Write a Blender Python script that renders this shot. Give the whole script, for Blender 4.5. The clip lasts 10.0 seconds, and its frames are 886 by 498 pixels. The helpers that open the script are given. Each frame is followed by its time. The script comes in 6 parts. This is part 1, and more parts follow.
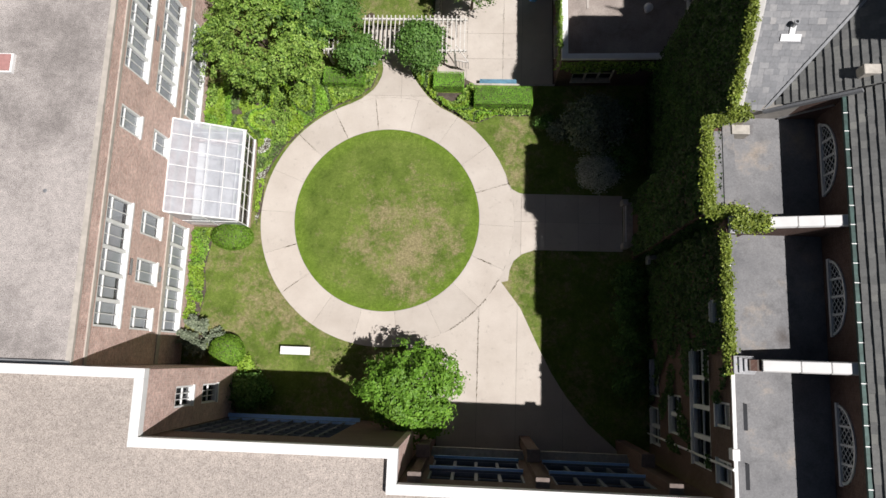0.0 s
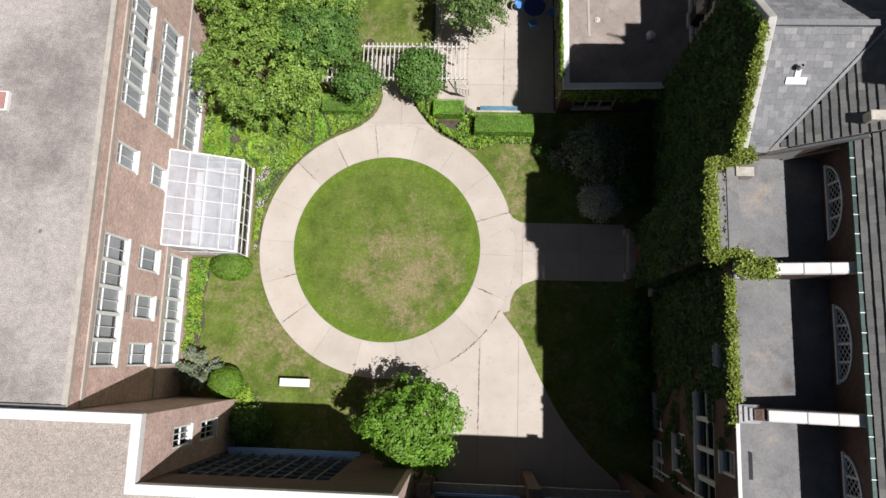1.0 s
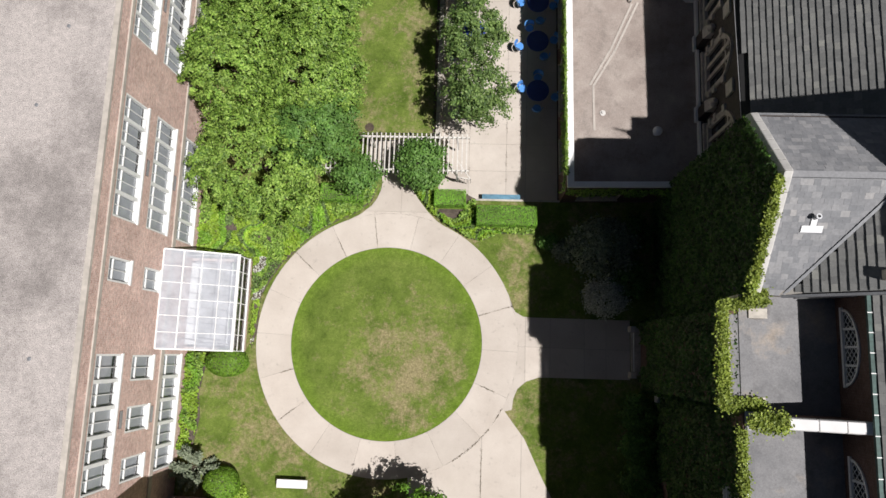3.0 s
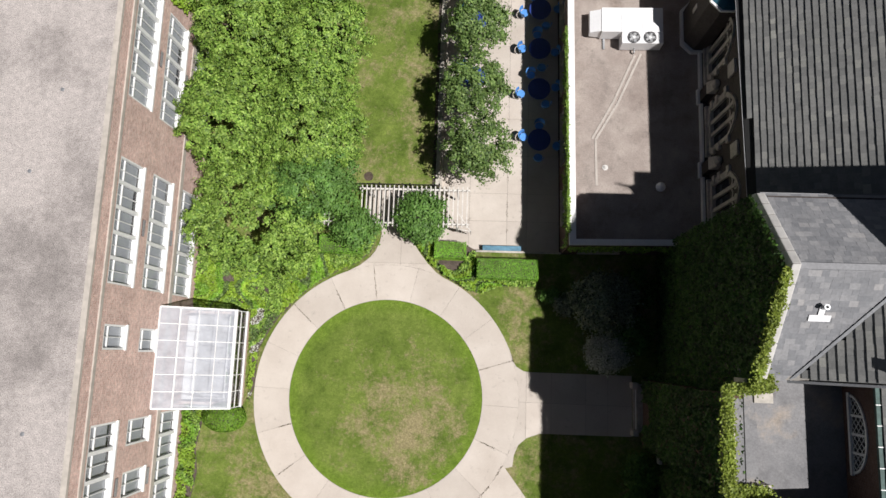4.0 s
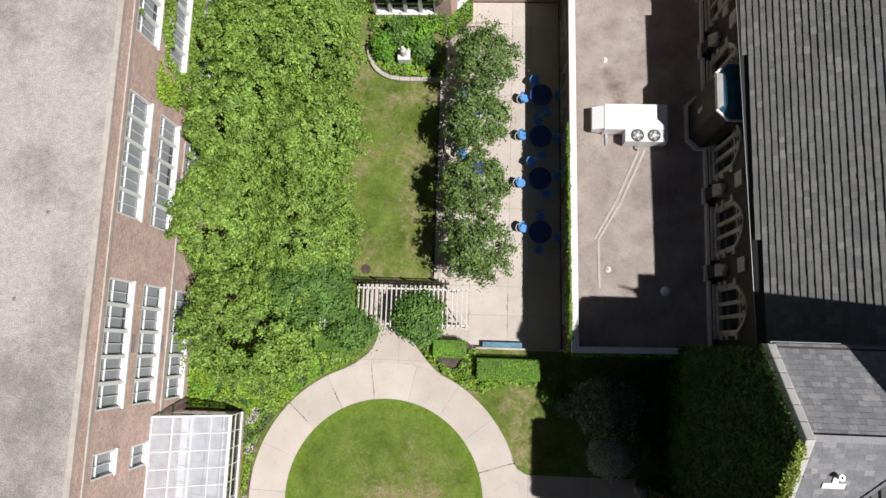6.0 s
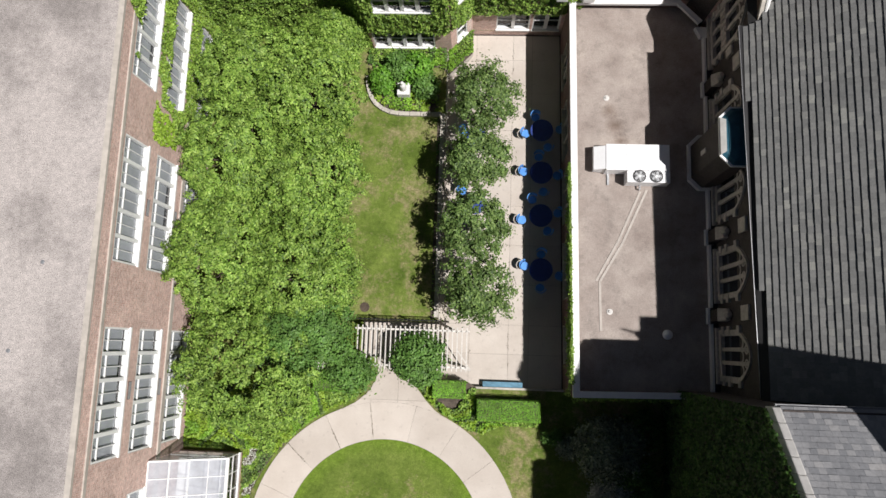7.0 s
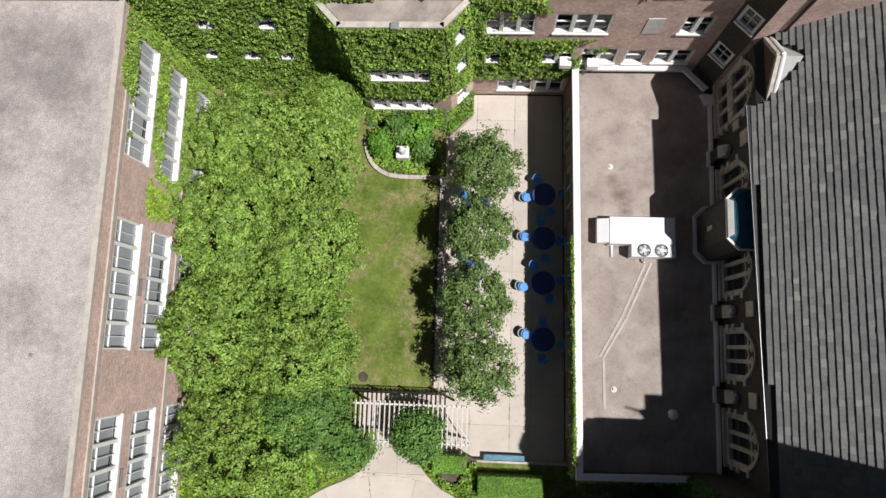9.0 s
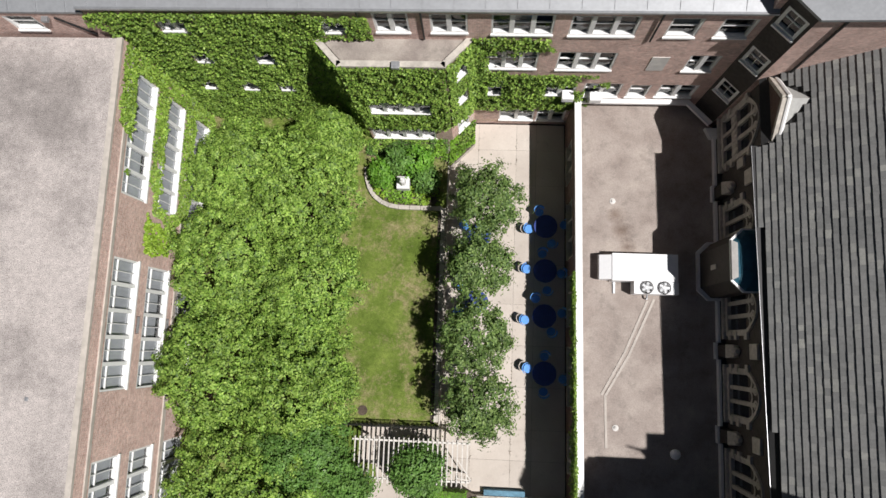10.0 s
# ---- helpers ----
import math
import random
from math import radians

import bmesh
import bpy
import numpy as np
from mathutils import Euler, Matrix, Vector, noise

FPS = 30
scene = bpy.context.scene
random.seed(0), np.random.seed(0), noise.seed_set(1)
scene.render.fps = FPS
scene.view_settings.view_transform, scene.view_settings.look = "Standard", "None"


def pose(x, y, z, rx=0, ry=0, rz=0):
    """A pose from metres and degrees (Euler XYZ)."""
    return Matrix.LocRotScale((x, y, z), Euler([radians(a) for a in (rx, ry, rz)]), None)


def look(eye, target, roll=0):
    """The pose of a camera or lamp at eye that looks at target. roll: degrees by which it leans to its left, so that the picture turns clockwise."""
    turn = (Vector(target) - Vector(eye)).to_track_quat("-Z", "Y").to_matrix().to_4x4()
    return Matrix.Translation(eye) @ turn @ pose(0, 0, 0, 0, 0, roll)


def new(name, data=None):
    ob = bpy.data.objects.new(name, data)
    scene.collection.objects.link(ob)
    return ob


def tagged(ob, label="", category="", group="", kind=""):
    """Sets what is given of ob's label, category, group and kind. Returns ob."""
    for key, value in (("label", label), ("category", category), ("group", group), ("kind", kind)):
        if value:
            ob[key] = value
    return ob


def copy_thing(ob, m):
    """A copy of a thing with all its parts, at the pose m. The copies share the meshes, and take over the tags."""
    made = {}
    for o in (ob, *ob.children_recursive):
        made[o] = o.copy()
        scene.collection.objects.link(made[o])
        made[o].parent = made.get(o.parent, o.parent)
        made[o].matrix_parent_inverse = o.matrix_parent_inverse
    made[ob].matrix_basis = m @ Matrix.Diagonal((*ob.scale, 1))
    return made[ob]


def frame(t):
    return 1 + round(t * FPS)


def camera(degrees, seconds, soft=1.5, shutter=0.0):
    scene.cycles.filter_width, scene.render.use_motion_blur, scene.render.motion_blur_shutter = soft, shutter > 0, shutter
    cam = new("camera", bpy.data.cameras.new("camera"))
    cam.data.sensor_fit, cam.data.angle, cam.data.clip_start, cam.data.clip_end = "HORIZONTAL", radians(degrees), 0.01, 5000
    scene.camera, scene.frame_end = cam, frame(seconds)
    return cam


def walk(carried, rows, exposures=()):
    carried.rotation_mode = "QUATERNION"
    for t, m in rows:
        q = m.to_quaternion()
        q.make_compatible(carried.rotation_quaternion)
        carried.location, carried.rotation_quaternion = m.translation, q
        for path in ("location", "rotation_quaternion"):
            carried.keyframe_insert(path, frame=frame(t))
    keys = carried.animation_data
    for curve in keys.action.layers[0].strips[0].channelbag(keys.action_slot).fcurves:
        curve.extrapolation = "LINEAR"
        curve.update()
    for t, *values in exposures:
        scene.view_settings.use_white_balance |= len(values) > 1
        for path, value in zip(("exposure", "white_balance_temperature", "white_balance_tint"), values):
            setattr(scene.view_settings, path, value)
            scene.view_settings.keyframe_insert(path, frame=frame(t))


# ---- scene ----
cam = camera(68.0, 10.0)
PATH = [
    (0, (3.725, -11.137, 40.584), (3.617, -10.811, 38.613), -16.5),
    (0.5, (3.718, -10.301, 40.534), (3.608, -9.977, 38.564), -16.9),
    (1, (3.707, -9.167, 40.518), (3.595, -8.845, 38.548), -17.5),
    (1.5, (3.641, -7.828, 40.508), (3.529, -7.509, 38.537), -17.6),
    (2, (3.545, -6.362, 40.496), (3.434, -6.044, 38.525), -17.3),
    (2.5, (3.483, -4.777, 40.511), (3.373, -4.46, 38.54), -17.4),
    (4, (3.209, 0.415, 40.585), (3.103, 0.717, 38.611), -17.5),
    (4.5, (3.215, 2.133, 40.569), (3.106, 2.432, 38.594), -18.2),
    (5, (3.074, 3.796, 40.621), (2.971, 4.089, 38.645), -17.7),
    (5.5, (3.089, 5.222, 40.556), (2.983, 5.517, 38.581), -18.1),
    (7, (2.979, 8.961, 40.458), (2.874, 9.254, 38.482), -18.0),
    (7.5, (3.091, 10.005, 40.373), (2.977, 10.302, 38.399), -19.1),
    (8, (2.977, 11.08, 40.276), (2.868, 11.378, 38.301), -18.4),
    (8.5, (2.949, 12.163, 40.24), (2.84, 12.457, 38.265), -18.6),
    (9, (2.967, 13.214, 40.212), (2.855, 13.506, 38.236), -19.3),
    (9.5, (2.891, 14.298, 40.149), (2.781, 14.585, 38.173), -19.4),
    (10, (2.939, 15.304, 40.146), (2.823, 15.591, 38.17), -20.1),
]
walk(cam, [(t, look(eye, target, roll)) for t, eye, target, roll in PATH])

# ---- world, sun ----
SUN = Vector((0.49, -0.23, 1.0)).normalized()
world = bpy.data.worlds.new("world")
scene.world = world
world.use_nodes = True
_wn = world.node_tree.nodes
_sky = _wn.new("ShaderNodeTexSky")
_sky.sky_type, _sky.sun_disc = "NISHITA", False
_sky.sun_elevation, _sky.sun_rotation = radians(61.5), radians(115)
world.node_tree.links.new(_sky.outputs[0], _wn["Background"].inputs[0])
_wn["Background"].inputs[1].default_value = 0.0172
_sun = bpy.data.lights.new("sun", "SUN")
_sun.energy, _sun.angle, _sun.color = 5.0, radians(0.53), (1.0, 0.966, 0.955)
sun = new("sun", _sun)
sun.matrix_world = look(SUN * 60, (0, 0, 0))
scene.view_settings.exposure = 0.08


# ---- materials ----
class Nodes:
    """Short hand for building one node material."""

    def __init__(self, name):
        self.m = bpy.data.materials.new(name)
        self.m.use_nodes = True
        self.t = self.m.node_tree
        self.b = self.t.nodes["Principled BSDF"]
        self.pos = self.t.nodes.new("ShaderNodeNewGeometry")
        self.away = self.t.nodes.new("ShaderNodeVectorMath")  # keeps the noise's own origin out of the place
        self.away.inputs[1].default_value = (137.31, 71.77, 23.19)
        self.t.links.new(self.pos.outputs["Position"], self.away.inputs[0])

    def node(self, kind, **inputs):
        n = self.t.nodes.new(kind)
        for k, v in inputs.items():
            self.put(n, k.replace("_", " "), v)
        return n

    def put(self, n, key, v):
        s = n.inputs[int(key)] if key.isdigit() else n.inputs[key]
        if isinstance(v, bpy.types.NodeSocket):
            self.t.links.new(v, s)
        else:
            s.default_value = v

    def noise(self, scale, detail=4.0, rough=0.6, vec=None):
        n = self.node("ShaderNodeTexNoise", Scale=scale, Detail=detail, Roughness=rough)
        self.t.links.new(vec or self.away.outputs[0], n.inputs["Vector"])
        return n.outputs["Fac"]

    def ramp(self, fac, stops):
        n = self.t.nodes.new("ShaderNodeValToRGB")
        e = n.color_ramp.elements
        while len(e) < len(stops):
            e.new(0.5)
        for el, (p, c) in zip(e, stops):
            el.position, el.color = p, (*c, 1) if len(c) == 3 else c
        self.t.links.new(fac, n.inputs[0])
        return n.outputs[0]

    def mix(self, fac, a, b, mode="MIX"):
        n = self.t.nodes.new("ShaderNodeMix")
        n.data_type, n.blend_type = "RGBA", mode
        for i, v in ((0, fac), (6, a), (7, b)):
            if isinstance(v, bpy.types.NodeSocket):
                self.t.links.new(v, n.inputs[i])
            else:
                n.inputs[i].default_value = v if i == 0 or len(v) == 4 else (*v, 1)
        return n.outputs[2]

    def math(self, op, a, b=0.0):
        n = self.t.nodes.new("ShaderNodeMath")
        n.operation = op
        for i, v in enumerate((a, b)):
            self.put(n, str(i), v)
        return n.outputs[0]

    def bump(self, height, strength=0.4, distance=0.02):
        n = self.node("ShaderNodeBump", Strength=strength, Distance=distance, Height=height)
        self.t.links.new(n.outputs[0], self.b.inputs["Normal"])

    def done(self, color, rough=0.8, metal=0.0, spec=0.5):
        for k, v in (("Base Color", color), ("Roughness", rough), ("Metallic", metal), ("Specular IOR Level", spec)):
            if isinstance(v, tuple) and len(v) == 3:
                v = (*v, 1)
            self.put(self.b, k, v)
        return self.m


def grey(v):
    return (v, v, v)


def plain(name, color, rough=0.6, metal=0.0, vary=0.12, scale=6.0, bump=0.15, spec=0.4):
    """A painted or cast surface with faint blotches and grain."""
    n = Nodes(name)
    lo, hi = tuple(c * (1 - vary) for c in color), tuple(min(1, c * (1 + vary)) for c in color)
    base = n.ramp(n.noise(scale, 5), [(0.3, lo), (0.7, hi)])
    stain = n.ramp(n.noise(scale * 0.17, 3), [(0.35, grey(1 - vary)), (0.6, grey(1))])
    if bump:
        n.bump(n.noise(scale * 14, 3), bump, 0.01)
    return n.done(n.mix(1.0, base, stain, "MULTIPLY"), rough, metal, spec)


def mat_brick(name, c1, c2, mortar):
    n = Nodes(name)
    sep = n.node("ShaderNodeSeparateXYZ")
    n.t.links.new(n.pos.outputs["Position"], sep.inputs[0])
    u = n.math("SUBTRACT", sep.outputs[0], sep.outputs[1])
    com = n.node("ShaderNodeCombineXYZ", X=u, Y=sep.outputs[2])
    b = n.node("ShaderNodeTexBrick", Color1=(*c1, 1), Color2=(*c2, 1), Mortar=(*mortar, 1), Scale=1.0)
    b.inputs["Brick Width"].default_value, b.inputs["Row Height"].default_value = 0.215, 0.076
    b.inputs["Mortar Size"].default_value, b.inputs["Mortar Smooth"].default_value = 0.009, 0.2
    n.t.links.new(com.outputs[0], b.inputs["Vector"])
    blot = n.ramp(n.noise(0.9, 5), [(0.3, grey(0.78)), (0.7, grey(1.08))])
    fine = n.ramp(n.noise(6.5, 4, 0.75), [(0.3, grey(0.72)), (0.7, grey(1.18))])
    col = n.mix(1.0, n.mix(1.0, b.outputs[0], blot, "MULTIPLY"), fine, "MULTIPLY")
    n.bump(b.outputs["Fac"], -0.5, 0.008)
    return n.done(col, 0.85, 0.0, 0.3)


BRICK = mat_brick("red_brick", (0.74, 0.51, 0.44), (0.55, 0.335, 0.28), (0.78, 0.69, 0.62))
# the next two bricks are darkened in colour for walls that lie in shade
BRICK_DARK = mat_brick("shade_darkened_brown_brick", (0.15, 0.085, 0.066), (0.11, 0.06, 0.048), (0.18, 0.145, 0.125))
BRICK_SHADED = mat_brick("shaded_grey_brown_brick", (0.075, 0.063, 0.057), (0.057, 0.047, 0.042), (0.095, 0.087, 0.08))
WHITE = plain("white_paint", (0.80, 0.80, 0.78), 0.5, vary=0.05)
COPING = plain("white_coping", (0.82, 0.81, 0.79), 0.55, vary=0.05, scale=2.0)
CREAM = plain("cream_stone", (0.50, 0.455, 0.40), 0.8, vary=0.14, scale=3.0)
LIMESTONE = plain("limestone", (0.52, 0.48, 0.42), 0.85, vary=0.2, scale=4.0, bump=0.3)
STEEL_GREY = plain("grey_metal", (0.45, 0.46, 0.47), 0.4, 0.6)
SHEET_WHITE = plain("white_sheet_metal", (0.84, 0.84, 0.84), 0.4, vary=0.03)
BLACK = plain("black_iron", (0.015, 0.015, 0.016), 0.5)
# one furniture blue twice: sunlight in the chair colour, shade in the table's
BLUE_SUNLIT = plain("sunlit_blue_paint", (0.10, 0.30, 0.68), 0.45, vary=0.15)
BLUE_SHADED = plain("shaded_blue_paint", (0.025, 0.055, 0.26), 0.5, vary=0.15)
BLUE_FRAME = plain("blue_painted_frame", (0.36, 0.60, 0.98), 0.5, vary=0.08)
PALE_BLUE = plain("faded_blue_paint", (0.11, 0.24, 0.33), 0.7, vary=0.25)
COPPER = plain("green_copper", (0.045, 0.085, 0.075), 0.6, 0.2, vary=0.3, scale=8.0)
# dome copper deepened to its shaded look
COPPER_SHADED = plain("shaded_blue_green_copper", (0.028, 0.115, 0.165), 0.55, 0.1, vary=0.2, scale=3.0)
BLIND = plain("window_blind", (0.42, 0.43, 0.45), 0.8, vary=0.10, scale=1.3)
# near-black that paints the darkness inside unlit rooms
ROOM_DARK = plain("unlit_room_black", (0.035, 0.036, 0.04), 0.9)
BARK = plain("bark", (0.10, 0.075, 0.055), 0.95, vary=0.35, scale=12, bump=0.6)
SOIL = plain("mulch_soil", (0.12, 0.095, 0.075), 0.98, vary=0.4, scale=14, bump=0.8)
STATUE = plain("pale_statue_stone", (0.72, 0.71, 0.69), 0.8, vary=0.08)


def mat_glass():
    n = Nodes("window_glass")
    n.t.nodes.remove(n.b)
    fres = n.node("ShaderNodeFresnel", IOR=1.5)
    clear = n.node("ShaderNodeBsdfTransparent", Color=(0.86, 0.89, 0.9, 1))
    gloss = n.node("ShaderNodeBsdfGlossy", Roughness=0.03)
    mix = n.t.nodes.new("ShaderNodeMixShader")
    n.t.links.new(fres.outputs[0], mix.inputs[0])
    n.t.links.new(clear.outputs[0], mix.inputs[1])
    n.t.links.new(gloss.outputs[0], mix.inputs[2])
    n.t.links.new(mix.outputs[0], n.t.nodes["Material Output"].inputs[0])
    return n.m


GLASS = mat_glass()


def mat_milky():
    """Dusty greenhouse glass: half clear, half whitish film."""
    n = Nodes("dusty_greenhouse_glass")
    n.t.nodes.remove(n.b)
    film = n.node("ShaderNodeBsdfDiffuse", Color=(0.72, 0.75, 0.82, 1))
    clear = n.node("ShaderNodeBsdfTransparent", Color=(0.9, 0.92, 0.93, 1))
    mix = n.t.nodes.new("ShaderNodeMixShader")
    n.t.links.new(n.ramp(n.noise(1.6, 4), [(0.3, grey(0.34)), (0.7, grey(0.52))]), mix.inputs[0])
    n.t.links.new(clear.outputs[0], mix.inputs[1])
    n.t.links.new(film.outputs[0], mix.inputs[2])
    n.t.links.new(mix.outputs[0], n.t.nodes["Material Output"].inputs[0])
    return n.m


MILKY = mat_milky()


def mat_gravel_roof(name, tint, cloud):
    """Loose stone chips: dark and pale specks, dull drifts, old water marks."""
    n = Nodes(name)
    grain = n.ramp(n.noise(17, 3, 0.85), [(0.3, (0.13, 0.12, 0.115)), (0.45, (0.42, 0.39, 0.37)), (0.6, (0.53, 0.495, 0.47)), (0.76, (0.88, 0.84, 0.8))])
    blot = n.ramp(n.noise(0.16, 7, 0.68), [(0.37, grey(cloud)), (0.54, grey(0.98)), (0.7, grey(1.05))])
    fine = n.ramp(n.noise(3.2, 5, 0.7), [(0.3, grey(0.8)), (0.7, grey(1.12))])
    n.bump(n.noise(30, 2), 0.8, 0.04)
    col = n.mix(1.0, n.mix(1.0, grain, blot, "MULTIPLY"), fine, "MULTIPLY")
    return n.done(n.mix(1.0, col, tint, "MULTIPLY"), 0.95, 0, 0.2)


GRAVEL = mat_gravel_roof("gravel_roof", (1.08, 1.055, 1.045), 0.58)
GRAVEL_TAN = mat_gravel_roof("tan_gravel_roof", (1.04, 0.98, 0.92), 0.86)


def mat_membrane(name, lo, hi, patch, marks=()):
    """Roofing felt with drifts of dust; marks are old water stains (place, reach)."""
    n = Nodes(name)
    base = n.ramp(n.noise(0.45, 6, 0.65), [(0.3, lo), (0.56, hi), (0.7, patch)])
    stain = n.ramp(n.noise(1.1, 7, 0.72), [(0.3, grey(0.7)), (0.48, grey(1.0)), (0.72, grey(1.07))])
    base = n.mix(1.0, base, stain, "MULTIPLY")
    for place, reach in marks:
        d = n.node("ShaderNodeVectorMath")
        d.operation = "DISTANCE"
        n.t.links.new(n.pos.outputs["Position"], d.inputs[0])
        d.inputs[1].default_value = place
        f = n.math("ADD", n.math("DIVIDE", d.outputs["Value"], reach), n.math("MULTIPLY", n.noise(2.2, 5, 0.7), 1.1))
        base = n.mix(1.0, base, n.ramp(n.math("MULTIPLY", f, 0.5), [(0.3, (0.62, 0.56, 0.52)), (0.75, grey(1))]), "MULTIPLY")
    fine = n.ramp(n.noise(16, 4), [(0.3, grey(0.82)), (0.7, grey(1.12))])
    n.bump(n.noise(30, 3), 0.3, 0.01)
    return n.done(n.mix(1.0, base, fine, "MULTIPLY"), 0.85, 0, 0.3)


ROOF_TAN = mat_membrane("tan_roof_felt", (0.25, 0.205, 0.18), (0.36, 0.31, 0.275), (0.42, 0.365, 0.32), (((10.5, 22.9, 3.2), 0.7), ((10.8, 22.0, 3.2), 0.75), ((11.1, 21.1, 3.2), 0.6)))
ROOF_GREY = mat_membrane("grey_roof_felt", (0.17, 0.17, 0.175), (0.24, 0.237, 0.238), (0.36, 0.31, 0.26), (((15.2, -0.9, 12.47), 0.5), ((16.4, -9.8, 12.47), 0.6)))


def mat_concrete():
    n = Nodes("concrete_paving")
    base = n.ramp(n.noise(0.5, 6), [(0.3, (0.48, 0.425, 0.37)), (0.7, (0.575, 0.52, 0.46))])
    oi = n.node("ShaderNodeObjectInfo")
    slab = n.ramp(oi.outputs["Random"], [(0.0, grey(0.93)), (1.0, grey(1.05))])
    spots = n.ramp(n.noise(3.2, 5, 0.7), [(0.28, grey(0.8)), (0.4, grey(1.0))])
    fine = n.ramp(n.noise(22, 3), [(0.3, grey(0.94)), (0.7, grey(1.05))])
    col = n.mix(1.0, n.mix(1.0, n.mix(1.0, base, slab, "MULTIPLY"), spots, "MULTIPLY"), fine, "MULTIPLY")
    n.bump(n.noise(60, 3), 0.25, 0.006)
    return n.done(col, 0.9, 0, 0.25)


CONCRETE = mat_concrete()
JOINT = plain("joint_dirt", (0.24, 0.215, 0.18), 0.95, vary=0.3, scale=10)


def mat_grass(name, dry_at, worn=None, lush=None):
    """Mown lawn: greens in drifts, straw patches round the worn place, lusher at the watered rim."""
    n = Nodes(name)
    green = n.ramp(n.noise(0.75, 6, 0.65), [(0.28, (0.085, 0.132, 0.02)), (0.5, (0.142, 0.2, 0.036)), (0.72, (0.21, 0.272, 0.058))])
    p = n.math("ADD", n.math("MULTIPLY", n.noise(0.4, 3), 0.34), n.math("ADD", n.math("MULTIPLY", n.noise(1.3, 6, 0.78), 0.40), n.math("MULTIPLY", n.noise(5.5, 5, 0.75), 0.26)))

    def reach(place):
        d = n.node("ShaderNodeVectorMath")
        d.operation = "DISTANCE"
        n.t.links.new(n.pos.outputs["Position"], d.inputs[0])
        d.inputs[1].default_value = place
        return d.outputs["Value"]

    if worn:
        p = n.math("ADD", p, n.math("SUBTRACT", 0.105, n.math("MULTIPLY", reach(worn), 0.022)))
    if lush:
        rim = n.ramp(n.math("ADD", n.math("MULTIPLY", reach(lush), 0.1), n.math("MULTIPLY", n.noise(1.2, 3), 0.12)), [(0.55, grey(0)), (0.64, grey(1))])
        green = n.mix(rim, green, n.ramp(n.noise(3, 4), [(0.3, (0.125, 0.205, 0.022)), (0.7, (0.19, 0.28, 0.04))]))
        p = n.math("SUBTRACT", p, n.math("MULTIPLY", rim, 0.06))
    patch = n.ramp(p, [(dry_at, grey(0)), (dry_at + 0.11, grey(1))])
    dry = n.ramp(n.noise(9, 5, 0.7), [(0.3, (0.2, 0.18, 0.075)), (0.7, (0.42, 0.355, 0.2))])
    blades = n.ramp(n.noise(26, 4, 0.85), [(0.3, grey(0.5)), (0.7, grey(1.34))])
    tuft = n.ramp(n.noise(5, 5, 0.8), [(0.3, grey(0.68)), (0.7, grey(1.2))])
    col = n.mix(1.0, n.mix(1.0, n.mix(patch, green, dry), blades, "MULTIPLY"), tuft, "MULTIPLY")
    n.bump(n.noise(50, 3), 0.8, 0.03)
    return n.done(col, 0.95, 0, 0.15)


GRASS = mat_grass("mown_grass", 0.505, (-0.8, -4.6, 0), (-2.17, -2.56, 0))
GRASS_FAR = mat_grass("lawn_grass", 0.485)


def mat_leaf(name, stops, translucent=0.1, patch=0.35):
    n = Nodes(name)
    n.t.nodes.remove(n.b)
    rnd = n.ramp(n.pos.outputs["Random Per Island"], [(i / (len(stops) - 1), c) for i, c in enumerate(stops)])
    blot = n.ramp(n.noise(0.8, 4), [(0.3, grey(1 - patch)), (0.7, grey(1 + patch * 0.5))])
    spray = n.ramp(n.noise(2.6, 3, 0.7), [(0.32, grey(1 - patch * 0.8)), (0.68, grey(1 + patch * 0.45))])
    col = n.mix(1.0, n.mix(1.0, rnd, blot, "MULTIPLY"), spray, "MULTIPLY")
    dif = n.node("ShaderNodeBsdfPrincipled", Roughness=0.5)
    n.t.links.new(col, dif.inputs["Base Color"])
    dif.inputs["Specular IOR Level"].default_value = 0.3
    tra = n.t.nodes.new("ShaderNodeBsdfTranslucent")
    n.t.links.new(n.mix(1.0, col, (1.2, 1.3, 0.5), "MULTIPLY"), tra.inputs[0])
    mix = n.t.nodes.new("ShaderNodeMixShader")
    mix.inputs[0].default_value = translucent
    n.t.links.new(dif.outputs[0], mix.inputs[1])
    n.t.links.new(tra.outputs[0], mix.inputs[2])
    n.t.links.new(mix.outputs[0], n.t.nodes["Material Output"].inputs[0])
    return n.m


LEAF_MID = mat_leaf("mid_green_leaf", [(0.06, 0.125, 0.018), (0.21, 0.355, 0.052), (0.385, 0.54, 0.115)])
LEAF_BRIGHT = mat_leaf("bright_green_leaf", [(0.129, 0.272, 0.023), (0.215, 0.415, 0.040), (0.286, 0.486, 0.064)])
LEAF_DARK = mat_leaf("dark_green_leaf", [(0.078, 0.177, 0.031), (0.127, 0.255, 0.051), (0.177, 0.313, 0.069)])
LEAF_GREYGREEN = mat_leaf("grey_green_leaf", [(0.055, 0.105, 0.026), (0.135, 0.225, 0.056), (0.25, 0.35, 0.105)])
LEAF_SILVER = mat_leaf("silvery_leaf", [(0.15, 0.19, 0.12), (0.25, 0.29, 0.19), (0.36, 0.40, 0.28)])
LEAF_LIME = mat_leaf("lime_leaf", [(0.180, 0.312, 0.024), (0.276, 0.432, 0.042), (0.360, 0.504, 0.072)])
LEAF_HEDGE = mat_leaf("hedge_leaf", [(0.092, 0.234, 0.020), (0.142, 0.333, 0.032), (0.203, 0.405, 0.049)])
